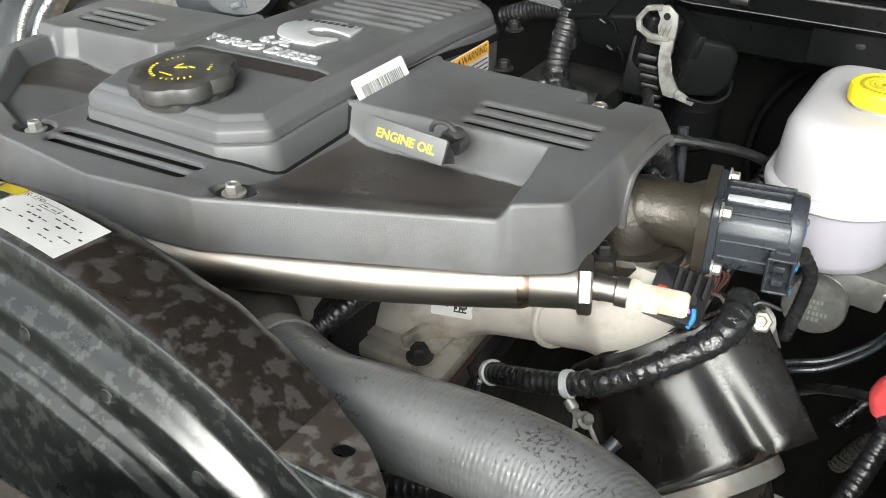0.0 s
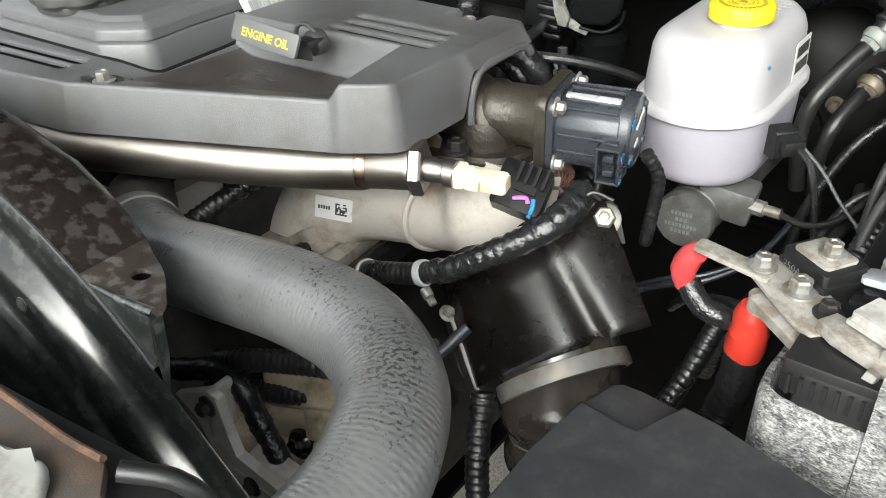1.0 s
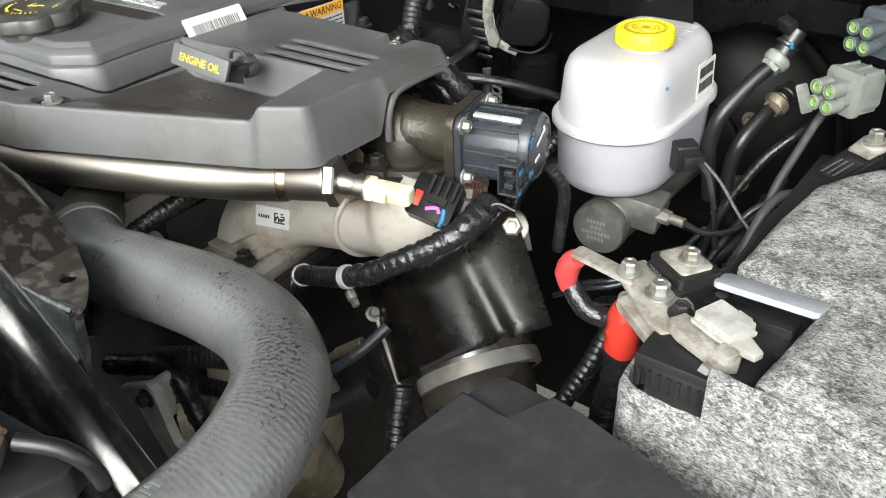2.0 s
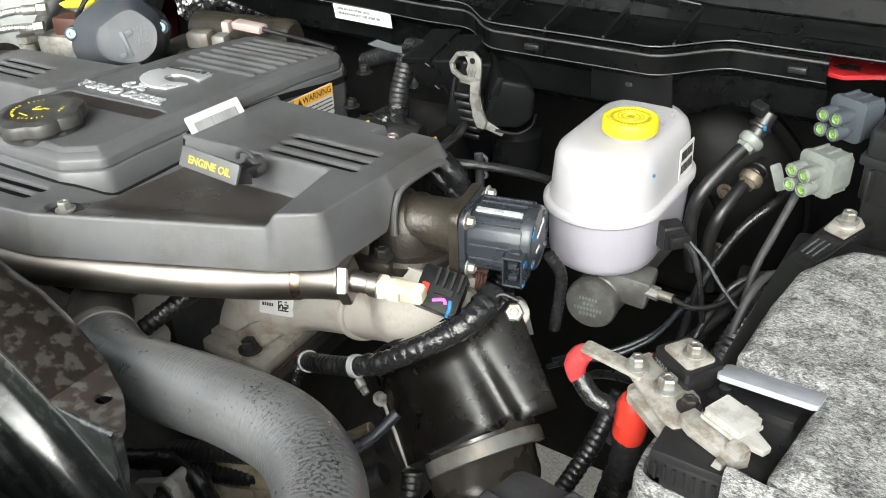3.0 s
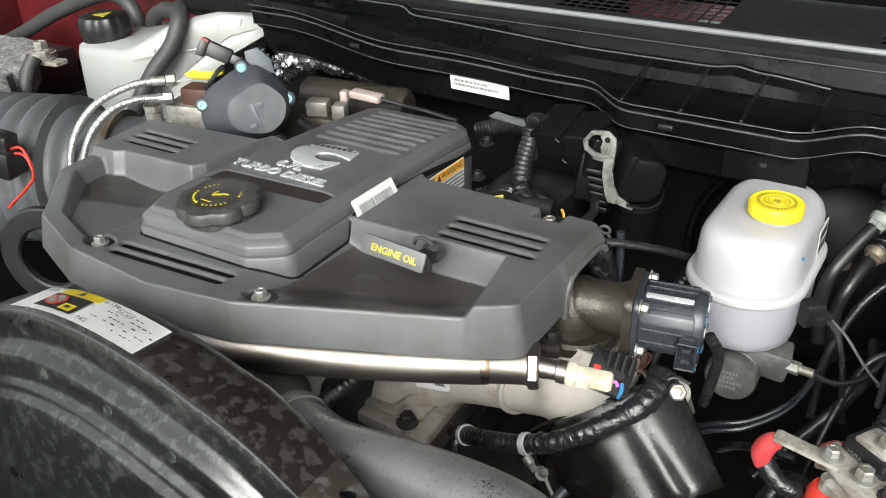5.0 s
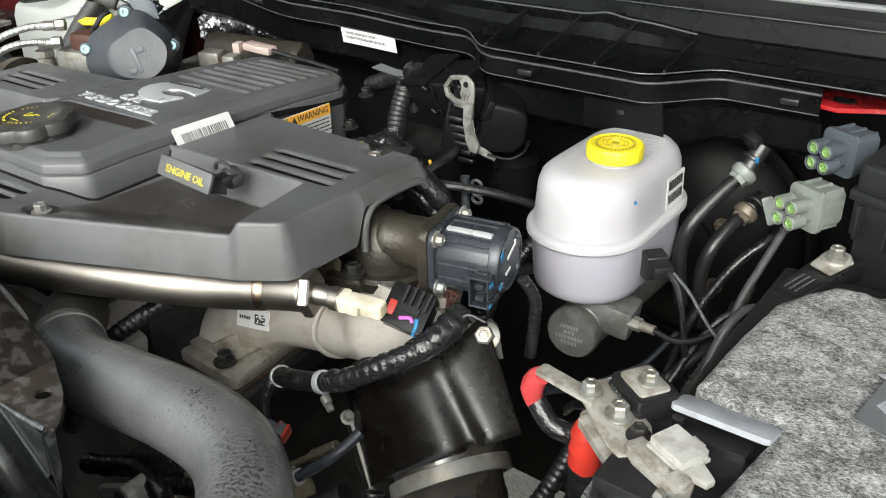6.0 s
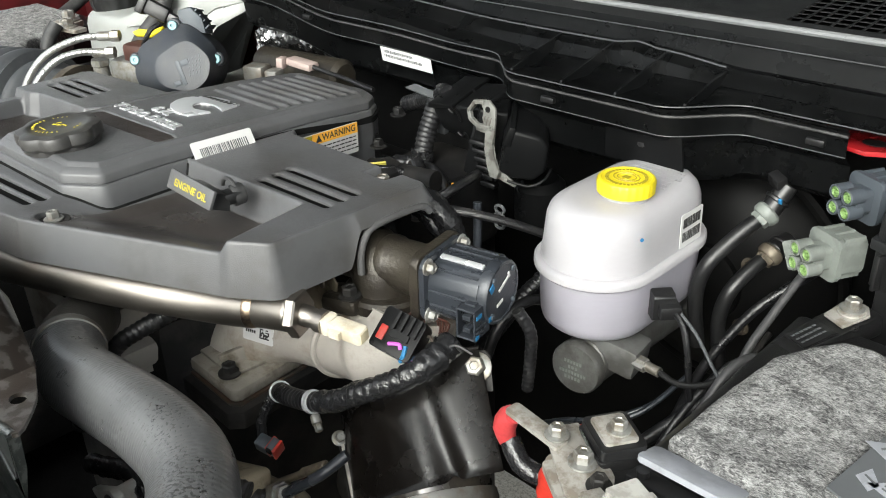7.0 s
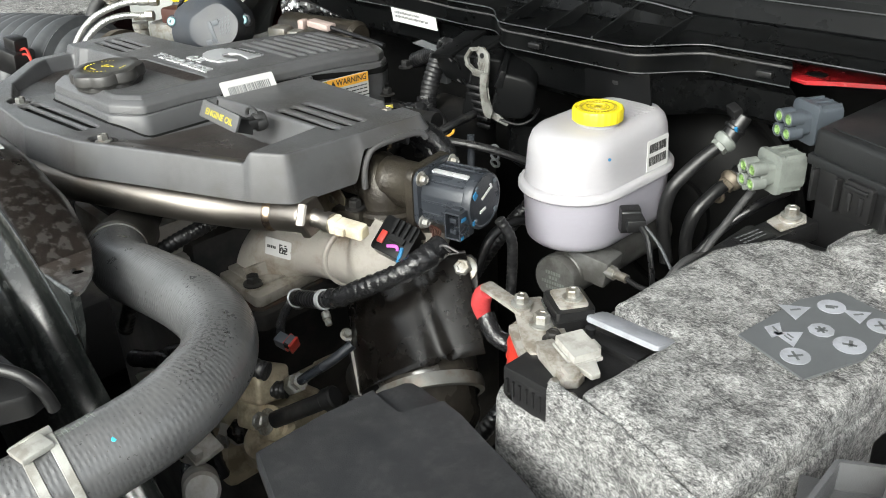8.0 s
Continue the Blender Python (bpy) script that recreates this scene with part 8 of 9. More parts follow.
harness([(-0.404, 0.790, 1.110), (-0.365, 0.786, 1.126), (-0.335, 0.776, 1.134), (-0.308, 0.766, 1.140)], 0.0100, "black corrugated wiring harness behind the engine cover")
junction = harness([(-0.303, 0.742, 1.148), (-0.304, 0.736, 1.132), (-0.306, 0.727, 1.110), (-0.304, 0.718, 1.086)], 0.0105, "black corrugated conduit ending in a crinkled taped junction")
for pts_, r_ in (([(-0.305, 0.720, 1.096), (-0.303, 0.714, 1.080), (-0.292, 0.702, 1.060), (-0.280, 0.690, 1.030)], 0.0130), ([(-0.300, 0.714, 1.082), (-0.322, 0.704, 1.081), (-0.348, 0.690, 1.076)], 0.0085)):
    bm = bmesh.new()
    tube(bm, pts_, lambda q, r_=r_: r_ * (1 + 0.10 * noise.noise(Vector((q * 150, 3, 0)))), seg=20, step=0.0018)
    for v in bm.verts:
        v.co += Vector((noise.noise(v.co * 190), noise.noise(v.co * 190 + Vector((5, 0, 0))), noise.noise(v.co * 190 + Vector((0, 5, 0))))) * 0.0018
    part("taped_run", bm, M_TAPE, junction, "crinkled shiny black tape", angle=40)
harness([(-0.312, 0.757, 1.148), (-0.303, 0.752, 1.156), (-0.290, 0.746, 1.157)], 0.0085, "crumpled taped harness end on the control box", ribs=False)
bm = bmesh.new()
tube(bm, [(-0.290, 0.706, 1.084), (-0.270, 0.702, 1.086), (-0.254, 0.700, 1.074), (-0.250, 0.695, 1.045), (-0.252, 0.69, 1.02)], 0.0060, seg=12)
solo("cable", bm, M_CONDUIT, "black cable curving down from the taped junction", "cable")
harness([(-0.284, 0.688, 1.096), (-0.268, 0.680, 1.085), (-0.258, 0.670, 1.072), (-0.240, 0.645, 1.075), (-0.215, 0.615, 1.095), (-0.190, 0.598, 1.105), (-0.165, 0.60, 1.09), (-0.14, 0.61, 1.05)], 0.0085, "taped wiring branch with a green and orange wire", (0.16,), ribs=False)
harness([(-0.270, 0.680, 1.085), (-0.250, 0.62, 1.075), (-0.225, 0.595, 1.06), (-0.20, 0.59, 1.0)], 0.008, "black taped wiring branch behind the cover", ribs=False)
harness([(-0.305, 0.635, 1.098), (-0.290, 0.652, 1.098), (-0.268, 0.675, 1.088)], 0.0045, "thin taped wires with yellow ends behind the cover", ribs=False)
bm = bmesh.new()
tube(bm, [(-0.190, 0.598, 1.107), (-0.13, 0.63, 1.10), (-0.10, 0.66, 1.085), (-0.085, 0.70, 1.06)], 0.0042, seg=10)
solo("cable", bm, M_CONDUIT, "thin black cable arching behind the valve", "cable")
bm = bmesh.new()
tube(bm, [(-0.205, 0.70, 1.10), (-0.19, 0.66, 1.105), (-0.20, 0.63, 1.095), (-0.215, 0.615, 1.085)], 0.0050, seg=10)
solo("cable", bm, M_CONDUIT, "black cable looping down from the control box", "cable")
bm = bmesh.new()
tube(bm, [(-0.330, 0.690, 1.085), (-0.300, 0.672, 1.090), (-0.255, 0.660, 1.080), (-0.235, 0.640, 1.06)], 0.0055, seg=10)
solo("cable", bm, M_CONDUIT, "black sheathed cable crossing behind the cover", "cable")
bm = bmesh.new()
box(bm, (-0.185, 0.602, 1.116), (0.008, 0.004, 0.004), rot=(0, 0, 30), bevel=0.0008)
solo("wire_end", bm, M_ORANGE, "small orange wire end on the harness", "wire")
bm = bmesh.new()
tube(bm, [(-0.246, 0.706, 1.076), (-0.240, 0.70, 1.070), (-0.245, 0.69, 1.065)], 0.0018, seg=6)
solo("wire_end", bm, M_ORANGE, "orange wire below the control box", "wire")
bm = bmesh.new()
for k in range(2):
    tube(bm, [(-0.322, 0.632, 1.092 + 0.003 * k), (-0.308, 0.637, 1.099 + 0.003 * k), (-0.290, 0.652, 1.103 + 0.002 * k)], 0.0016, seg=6)
solo("wire_end", bm, M_YINK, "thin yellow wires on the harness", "wire")

harness([(-0.200, 0.590, 1.118), (-0.178, 0.600, 1.112), (-0.160, 0.606, 1.098), (-0.152, 0.612, 1.070), (-0.150, 0.615, 1.03)], 0.0125, "crumpled shiny taped bundle beside the cover", name="taped_bundle", ribs=False)
harness([(-0.06, 0.80, 1.08), (-0.085, 0.74, 1.06), (-0.10, 0.69, 1.03), (-0.12, 0.65, 0.99), (-0.14, 0.62, 0.94)], 0.0085, "black corrugated conduit in the space behind the valve", name="conduit")
harness([(-0.030, 0.555, 1.075), (-0.022, 0.562, 1.055), (-0.024, 0.566, 1.030), (-0.030, 0.57, 0.99)], 0.0050, "thin black corrugated conduit beside the motor", name="conduit")
clip_t = thing("hose_clip", (-0.20, 0.74, 1.02), "small pale slotted plastic clip in the dark behind the valve", "clip")
bm = bmesh.new()
for k in range(3):
    tube(bm, [(-0.205 + 0.0060 * math.cos(t), 0.735, 1.030 + 0.009 * k + 0.0045 * math.sin(t)) for t in np.linspace(0, 2 * math.pi, 13)], 0.0018, seg=6, step=0.003, caps=False)
part("slotted_strip", bm, M_LABELG, clip_t)
bm = tube(bmesh.new(), [(-0.150, 0.640, 1.105), (-0.148, 0.638, 1.085), (-0.146, 0.634, 1.060), (-0.15, 0.63, 1.02)], 0.0042, seg=12)
solo("metal_line", bm, M_MOTOR, "short dull metal line beside the taped bundle", "line")
tagp = thing("pale_tag", (0.085, 0.76, 1.07), "small pale plastic tag hanging by the coolant lines", "tag")
bm = prism(bmesh.new(), rounded(0.010, 0.026, 0.002), 0, 0.0015, m=axes((0.094, 0.772, 1.083), (0.8, 0.5, 0.3), (-0.3, 0.1, 0.95)))
part("plate", bm, M_GREYCON, tagp)

# dark casting, studs and small fittings right of the middle cover
rear = thing("rear_engine_fittings", (-0.28, 0.70, 1.0), "dark fittings and studs at the rear of the engine", "engine fittings")
bm = bmesh.new()
box(bm, (-0.30, 0.70, 1.03), (0.10, 0.18, 0.10), bevel=0.01)
cyl(bm, (-0.30, 0.655, 1.07), (-0.30, 0.655, 1.10), 0.022, seg=28, bevel=0.004)
cyl(bm, (-0.33, 0.665, 1.085), (-0.24, 0.675, 1.09), 0.011, seg=20)
part("casting", bm, M_DARK, rear)
for p in ((-0.345, 0.69, 1.098), (-0.36, 0.735, 1.120)):
    bolt(rear, p, r=0.006, mat=M_DARK)
bm = bmesh.new()
box(bm, (-0.316, 0.757, 1.112), (0.024, 0.010, 0.016), rot=(0, 4, 8), bevel=0.002)
part("pale_clip", bm, M_LABELG, rear)
bm = bmesh.new()
prism(bm, [(-0.026, -0.008), (0.022, -0.004), (0.026, 0.010), (0.008, 0.005), (-0.022, 0.004)], 0, 0.0018, m=axes((-0.345, 0.765, 1.143), (1, -0.1, -0.10), (0.05, 0.95, 0.25)))
part("lift_tab", bm, M_LABELG, rear, "dull pressed tab")

random.seed(12)
bm = bmesh.new()
FOIL = spline([(-0.800, 0.862, 1.112), (-0.755, 0.868, 1.134), (-0.705, 0.872, 1.138), (-0.650, 0.876, 1.130), (-0.600, 0.880, 1.112)], 0.0022)
rows = []
for i, p in enumerate(FOIL):
    d = (FOIL[min(i + 1, len(FOIL) - 1)] - FOIL[max(i - 1, 0)]).normalized()
    a, b, d = frame_of(d)
    row = []
    for k in range(40):
        t = 2 * math.pi * k / 40
        q = Vector((i * 0.10, math.cos(t) * 1.5, math.sin(t) * 1.5))
        r = 0.020 + 0.0075 * noise.noise(q) + 0.0055 * abs(noise.noise(q * 2.6)) + 0.0028 * abs(noise.noise(q * 6.0))
        row.append(bm.verts.new(p + (a * math.cos(t) * 1.0 + b * math.sin(t)) * r))
    rows.append(row)
for u, v in zip(rows, rows[1:]):
    for k in range(40):
        j = (k + 1) % 40
        bm.faces.new((u[k], u[j], v[j], v[k]))
bm.faces.new(rows[0][::-1])
bm.faces.new(rows[-1])
solo("foil_wrap", bm, M_FOIL, "crinkled foil heat wrap at the rear of the engine", "heat wrap", angle=14)
bm = bmesh.new()
rows = []
for i in range(14):
    row = []
    for j in range(14):
        u, v = i / 13, j / 13
        row.append(bm.verts.new((-0.115 + 0.07 * u + 0.02 * v, 0.900 + noise.noise(Vector((u * 7, v * 7, 1))) * 0.010, 1.13 - 0.12 * v)))
    rows.append(row)
for a, b in zip(rows, rows[1:]):
    for j in range(13):
        bm.faces.new((a[j], b[j], b[j + 1], a[j + 1]))
solo("insulation_sheet", thicken(bm, 0.002), material("black_film", (0.02, 0.02, 0.022), 0.15, wave=1.0, wave_scale=70), "crumpled shiny black insulation on the firewall", "insulation", angle=25)

turbo = thing("rocker_fittings", (-0.6, 0.74, 1.05), "dull metal fittings and wiring plugs behind the engine cover", "engine fittings")
bm = bmesh.new()
cyl(bm, (-0.66, 0.76, 1.125), (-0.50, 0.775, 1.128), 0.024, seg=28, bevel=0.006)
box(bm, (-0.60, 0.71, 1.105), (0.10, 0.06, 0.05), rot=(0, 0, 12), bevel=0.01)
part("casting", bm, M_IRON, turbo)
bm = bmesh.new()
box(bm, (-0.585, 0.700, 1.138), (0.030, 0.024, 0.020), rot=(0, 0, 20), bevel=0.004)
box(bm, (-0.555, 0.705, 1.135), (0.018, 0.020, 0.022), rot=(0, 0, 20), bevel=0.003)
part("grey_plug", bm, M_PLATED, turbo)
bm = bmesh.new()
box(bm, (-0.535, 0.735, 1.150), (0.045, 0.018, 0.010), rot=(0, 3, 4), bevel=0.003)
box(bm, (-0.560, 0.722, 1.150), (0.010, 0.014, 0.014), rot=(0, 0, 20), bevel=0.002)
part("white_plug", bm, material("pinkish_plug", (0.34, 0.27, 0.25), 0.5), turbo, "white and pink wiring plug")
bm = bmesh.new()
tube(bm, [(-0.52, 0.735, 1.150), (-0.48, 0.738, 1.146), (-0.45, 0.735, 1.146), (-0.40, 0.735, 1.142)], 0.003, seg=8)
tube(bm, [(-0.60, 0.68, 1.12), (-0.57, 0.66, 1.125), (-0.54, 0.66, 1.12), (-0.52, 0.69, 1.12)], 0.007, seg=10)
part("lead", bm, M_CONDUIT, turbo)
bm = bmesh.new()
tube(bm, [(-0.62, 0.62, 1.14), (-0.575, 0.625, 1.115), (-0.545, 0.65, 1.105), (-0.53, 0.68, 1.12)], 0.010, seg=14)
part("taped_hose", bm, M_TAPE, turbo)

# blue-black actuator with three screws
tb = thing("throttle_actuator", (-0.61, 0.61, 1.12), "blue-black plastic throttle actuator with three screws", "actuator")
m_bz = material("blue_zinc", (0.13, 0.22, 0.24), 0.45, 0.5)
m_ac = material("navy_plastic", (0.024, 0.028, 0.036), 0.48, grain=0.3, grain_scale=700, spots=(0.034, 0.037, 0.042), spot_scale=30)
mt = axes((-0.6165, 0.6080, 1.1640), (0.75, 0.66, 0.0), (-0.15, 0.20, 0.97))
RIM = [(-0.0530, 0.004), (-0.0455, 0.019), (-0.0285, 0.031), (-0.0070, 0.043), (0.0150, 0.046), (0.0380, 0.0300), (0.0516, 0.0107), (0.0480, -0.018), (0.0320, -0.037), (0.0107, -0.046), (-0.0180, -0.044), (-0.0420, -0.036), (-0.0530, -0.018)]
ring_ = [p.xy for p in spline([(x, y, 0) for x, y in RIM + RIM[:1]], 0.006)[:-1]]
bm = bmesh.new()
levels_ = ((-0.045, 0.88), (-0.040, 0.96), (-0.003, 1.0), (0.000, 0.985), (0.0012, 0.965), (0.0150, 0.720), (0.0190, 0.650), (0.0200, 0.620))
rows = [[bm.verts.new(mt @ Vector((x * k + 0.018 * (1 - k) * 2.2, y * k - 0.010 * (1 - k), z))) for x, y in ring_] for z, k in levels_]
for u, v in zip(rows, rows[1:]):
    for i in range(len(u)):
        j = (i + 1) % len(u)
        bm.faces.new((u[i], u[j], v[j], v[i]))
bm.faces.new(rows[0][::-1])
bm.faces.new(rows[-1])
cap_t = part("housing", bm, m_ac, tb, angle=22)
for x, y in ((-0.0500, 0.004), (0.000, 0.044), (0.0500, 0.004), (-0.040, -0.036)):
    bm = lathe(bmesh.new(), mt @ Vector((x, y, -0.012)), mt.to_3x3() @ Vector((0, 0, 1)), [(0, 0), (0.0085, 0), (0.0088, 0.002), (0.0088, 0.0120), (0.0075, 0.0135), (0, 0.0135)], 24)
    part("screw_boss", bm, m_ac, tb)
for x, y in ((-0.0500, 0.004), (0.000, 0.044), (0.0500, 0.004)):
    bm = lathe(bmesh.new(), mt @ Vector((x, y, 0.0015)), mt.to_3x3() @ Vector((0, 0, 1)), [(0, 0), (0.0062, 0), (0.0062, 0.0030), (0.005, 0.0042), (0.0022, 0.0042), (0.0018, 0.0028), (0, 0.0028)], 20)
    part("screw", bm, m_bz, tb, "pale blue-green screw")
bm = prism(bmesh.new(), [(0.006, 0.040), (0.004, 0.062), (0.020, 0.066), (0.034, 0.052), (0.038, 0.034)], -0.034, -0.004, bevel=0.002, m=mt)
sock_ = part("connector_housing", bm, M_BLUEGREY, tb)
for k in range(4):
    bm = box(bmesh.new(), (0.0235 + 0.0048 * k, 0.0600 - 0.0062 * k, -0.019), (0.0022, 0.010, 0.026), rot=(0, 0, -50), bevel=0.0005, seg=1)
    bmesh.ops.transform(bm, matrix=mt, verts=bm.verts[:])
    part("fin", bm, M_BLUEGREY, sock_)
bm = bmesh.new()
box(bm, (-0.026, 0.062, -0.022), (0.030, 0.018, 0.018), rot=(0, 0, -28), bevel=0.003)
box(bm, (-0.044, 0.070, -0.022), (0.010, 0.022, 0.020), rot=(0, 0, -28), bevel=0.002)
box(bm, (-0.008, 0.052, -0.022), (0.016, 0.012, 0.012), rot=(0, 0, -28), bevel=0.002)
bmesh.ops.transform(bm, matrix=mt, verts=bm.verts[:])
plug_ = part("plug", bm, M_BLACK, tb, "black wiring plug")
bm = box(bmesh.new(), (-0.040, 0.078, -0.016), (0.008, 0.003, 0.008), rot=(0, 0, -28))
bmesh.ops.transform(bm, matrix=mt, verts=bm.verts[:])
part("red_latch", bm, M_RED, plug_)
bm = bmesh.new()
tube(bm, [mt @ Vector(q) for q in ((-0.022, 0.046, -0.010), (-0.030, 0.040, -0.004), (-0.038, 0.030, -0.006), (-0.046, 0.022, -0.016))], 0.0030, seg=8, step=0.003)
part("lead", bm, M_TAPE, tb)
# cast marks on the flat of the cap
for k, (x, y, w, h, a) in enumerate(((0.012, -0.012, 0.0052, 0.030, 18), (0.0165, 0.0005, 0.010, 0.007, 18), (0.0070, -0.0240, 0.009, 0.006, 18))):
    bm = prism(bmesh.new(), rounded(w, h, 0.0016, 3), 0.0196, 0.0206, bevel=0.0003, m=mt @ pose(x, y, 0, 0, 0, a))
    part("cast_mark", bm, M_BLUEGREY, cap_t)
for k in range(4):
    for i in range(5):
        bm = box(bmesh.new(), (0, 0, 0), (0.0016, 0.0030, 0.0006))
        bmesh.ops.transform(bm, matrix=mt @ pose(0.0225 + 0.0042 * k, -0.014 + 0.0046 * i + 0.0014 * k, 0.0201, 0, 0, -18), verts=bm.verts[:])
        part("cast_mark", bm, M_BLUEGREY, cap_t)

# yellow clip and fittings behind the left cover
fit_ = thing("oil_drain_fittings", (-0.70, 0.58, 1.12), "metal fittings with a yellow clip beside the actuator", "fittings")
bm = bmesh.new()
cyl(bm, (-0.735, 0.565, 1.120), (-0.735, 0.565, 1.135), 0.015, seg=24, bevel=0.002)
cyl(bm, (-0.735, 0.565, 1.135), (-0.735, 0.565, 1.150), 0.010, seg=24, bevel=0.002)
hexa(bm, (-0.735, 0.565, 1.150), (-0.735, 0.565, 1.158), 0.012)
box(bm, (-0.70, 0.60, 1.135), (0.06, 0.05, 0.05), rot=(0, 0, 15), bevel=0.008)
part("fitting", bm, M_ZINC, fit_)
bm = bmesh.new()
box(bm, (-0.685, 0.600, 1.165), (0.040, 0.030, 0.030), rot=(0, 0, 15), bevel=0.005)
part("manifold", bm, material("rusty_brown", (0.05, 0.018, 0.012), 0.6), fit_)
bm = bmesh.new()
prism(bm, [(-0.028, 0), (-0.016, 0.006), (0.014, 0.003), (0.030, 0.012), (0.032, 0.004), (0.018, -0.005), (-0.016, -0.005)], 0, 0.004, bevel=0.001, m=axes((-0.690, 0.612, 1.187), (1, 0.1, 0.1), (-0.1, 0.8, 0.6)))
part("yellow_clip", bm, M_YELLOW, fit_)
for k in range(2):
    b_ = thing("braided_line", (-0.80, 0.53, 1.10), "braided steel line arching to the fittings", "braided line", group="braided lines")
    dy = 0.022 * k
    bm = bmesh.new()
    tube(bm, [(-0.800 + 0.025 * k, 0.470 + dy * 0.2, 1.02), (-0.797 + 0.025 * k, 0.475, 1.09), (-0.790 + 0.026 * k, 0.490, 1.135), (-0.772 + 0.022 * k, 0.515, 1.168 - 0.006 * k), (-0.742 + 0.012 * k, 0.550 - 0.010 * k, 1.186 - 0.014 * k), (-0.712 + 0.004 * k, 0.580 - 0.012 * k, 1.188 - 0.018 * k)], ribbed(0.0045, 0.003, 0.0003), seg=12, step=0.0012)
    part("braid", bm, M_BRAID, b_)
    bm = bmesh.new()
    e0 = Vector((-0.715 + 0.004 * k, 0.577 - 0.012 * k, 1.188 - 0.018 * k))
    cyl(bm, e0 + Vector((-0.012, -0.012, 0)), e0, 0.0058, bevel=0.001)
    hexa(bm, e0, e0 + Vector((0.008, 0.008, 0)), 0.0075)
    part("end_fitting", bm, M_ZINC, b_, angle=20)

# corrugated air duct
duct = thing("air_duct", (-0.92, 0.5, 0.95), "corrugated grey-black rubber air intake duct", "air duct")
bm = bmesh.new()
def duct_r(s):
    return 0.100 - 0.03 * s + (0.0065 * (abs(math.sin(math.pi * (s - 0.01) / 0.0265)) ** 0.8 * 2 - 1) if 0.01 < s < 0.341 else -0.006) - 0.012 * float(ramp(np.array([s]), 0.345, 0.36)[0])
tube(bm, [(-1.18, 0.475, 1.020), (-1.09, 0.478, 1.036), (-1.00, 0.486, 1.049), (-0.91, 0.504, 1.058), (-0.83, 0.532, 1.062), (-0.75, 0.572, 1.062)], duct_r, seg=56, step=0.003)
part("bellows", bm, M_DUCT, duct, angle=70)
bm = lathe(bmesh.new(), (-0.800, 0.546, 1.061), (0.85, 0.46, -0.02), [(0.072, 0), (0.080, 0.0006), (0.080, 0.0115), (0.072, 0.012)], 48)
part("clamp", bm, M_BRONZE, duct, "dull brown clamp band")
sens = thing("air_sensor_plug", (-0.885, 0.442, 1.10), "black sensor plug with red wires on the air duct", "electrical plug")
bm = bmesh.new()
box(bm, (-0.845, 0.417, 1.120), (0.060, 0.035, 0.035), rot=(0, 10, 15), bevel=0.004)
box(bm, (-0.830, 0.422, 1.142), (0.025, 0.022, 0.020), rot=(0, 10, 15), bevel=0.003)
part("plug", bm, M_BLACK, sens)
bm = bmesh.new()
for k in range(2):
    tube(bm, [(-0.820, 0.422, 1.128 + 0.006 * k), (-0.797, 0.424, 1.130 + 0.008 * k), (-0.785, 0.422, 1.110), (-0.800, 0.417, 1.09), (-0.835, 0.407, 1.06)], 0.0018, seg=6)
part("red_wires", bm, M_RED, sens)

# lifting ring beside the cover
ring = thing("lifting_eye", (-0.70, 0.36, 0.95), "thick black lifting eye bracket", "lifting eye")
bm = bmesh.new()
mr = axes((-0.700, 0.370, 1.050), (0.75, 0.45, 0.30), (-0.25, -0.05, 1))
rows = []
for i in range(40):
    t = 2 * math.pi * i / 40
    rows.append([bm.verts.new(mr @ Vector((r * math.cos(t), 1.1 * r * math.sin(t), z))) for r, z in ((0.052, -0.006), (0.054, -0.004), (0.054, 0.004), (0.052, 0.006), (0.034, 0.006), (0.032, 0.004), (0.032, -0.004), (0.034, -0.006))])
for i in range(40):
    u, v = rows[i], rows[(i + 1) % 40]
    for j in range(8):
        bm.faces.new((u[j], v[j], v[(j + 1) % 8], u[(j + 1) % 8]))
part("eye", bm, M_BLACK, ring)
bm = bmesh.new()
box(bm, (-0.66, 0.45, 0.94), (0.12, 0.10, 0.10), bevel=0.02)
cyl(bm, (-0.77, 0.50, 1.00), (-0.70, 0.46, 1.00), 0.03, seg=24, bevel=0.004)
part("mount", bm, M_DARK, ring)

# coolant bottle
bottle = thing("coolant_bottle", (-1.0, 0.79, 0.95), "translucent white coolant bottle with a black cap", "coolant bottle")
bm = bmesh.new()
FRONT_B = [(-1.098, 0.715), (-1.075, 0.700), (-0.985, 0.705), (-0.965, 0.716), (-0.900, 0.765), (-0.850, 0.810), (-0.806, 0.848)]
BACK_B = [(-0.80, 0.872), (-0.86, 0.882), (-0.98, 0.885), (-1.08, 0.875), (-1.10, 0.80)]
rings_ = []
for f, pull in ((0.0, 0.012), (0.04, 0.004), (0.10, 0.0), (0.42, 0.0), (0.46, 0.004), (0.50, 0.0), (0.92, 0.003), (0.975, 0.007), (1.0, 0.016)):
    row = []
    for x, y in FRONT_B + BACK_B:
        far = soft_step(x, -0.99, -0.80)
        low, high = 0.93 + 0.235 * far ** 0.8, 1.150 + 0.052 * soft_step(x, -1.0, -0.86) - 0.010 * soft_step(x, -0.86, -0.80)
        c_ = Vector((-0.97, 0.80, 0))
        v_ = (c_ - Vector((x, y, 0))).normalized() * pull
        row.append(bm.verts.new((x + v_.x, y + v_.y, low + (high - low) * f)))
    rings_.append(row)
for u, v in zip(rings_, rings_[1:]):
    for i in range(len(u)):
        j = (i + 1) % len(u)
        bm.faces.new((u[i], u[j], v[j], v[i]))
bm.faces.new(rings_[0][::-1])
bm.faces.new(rings_[-1])
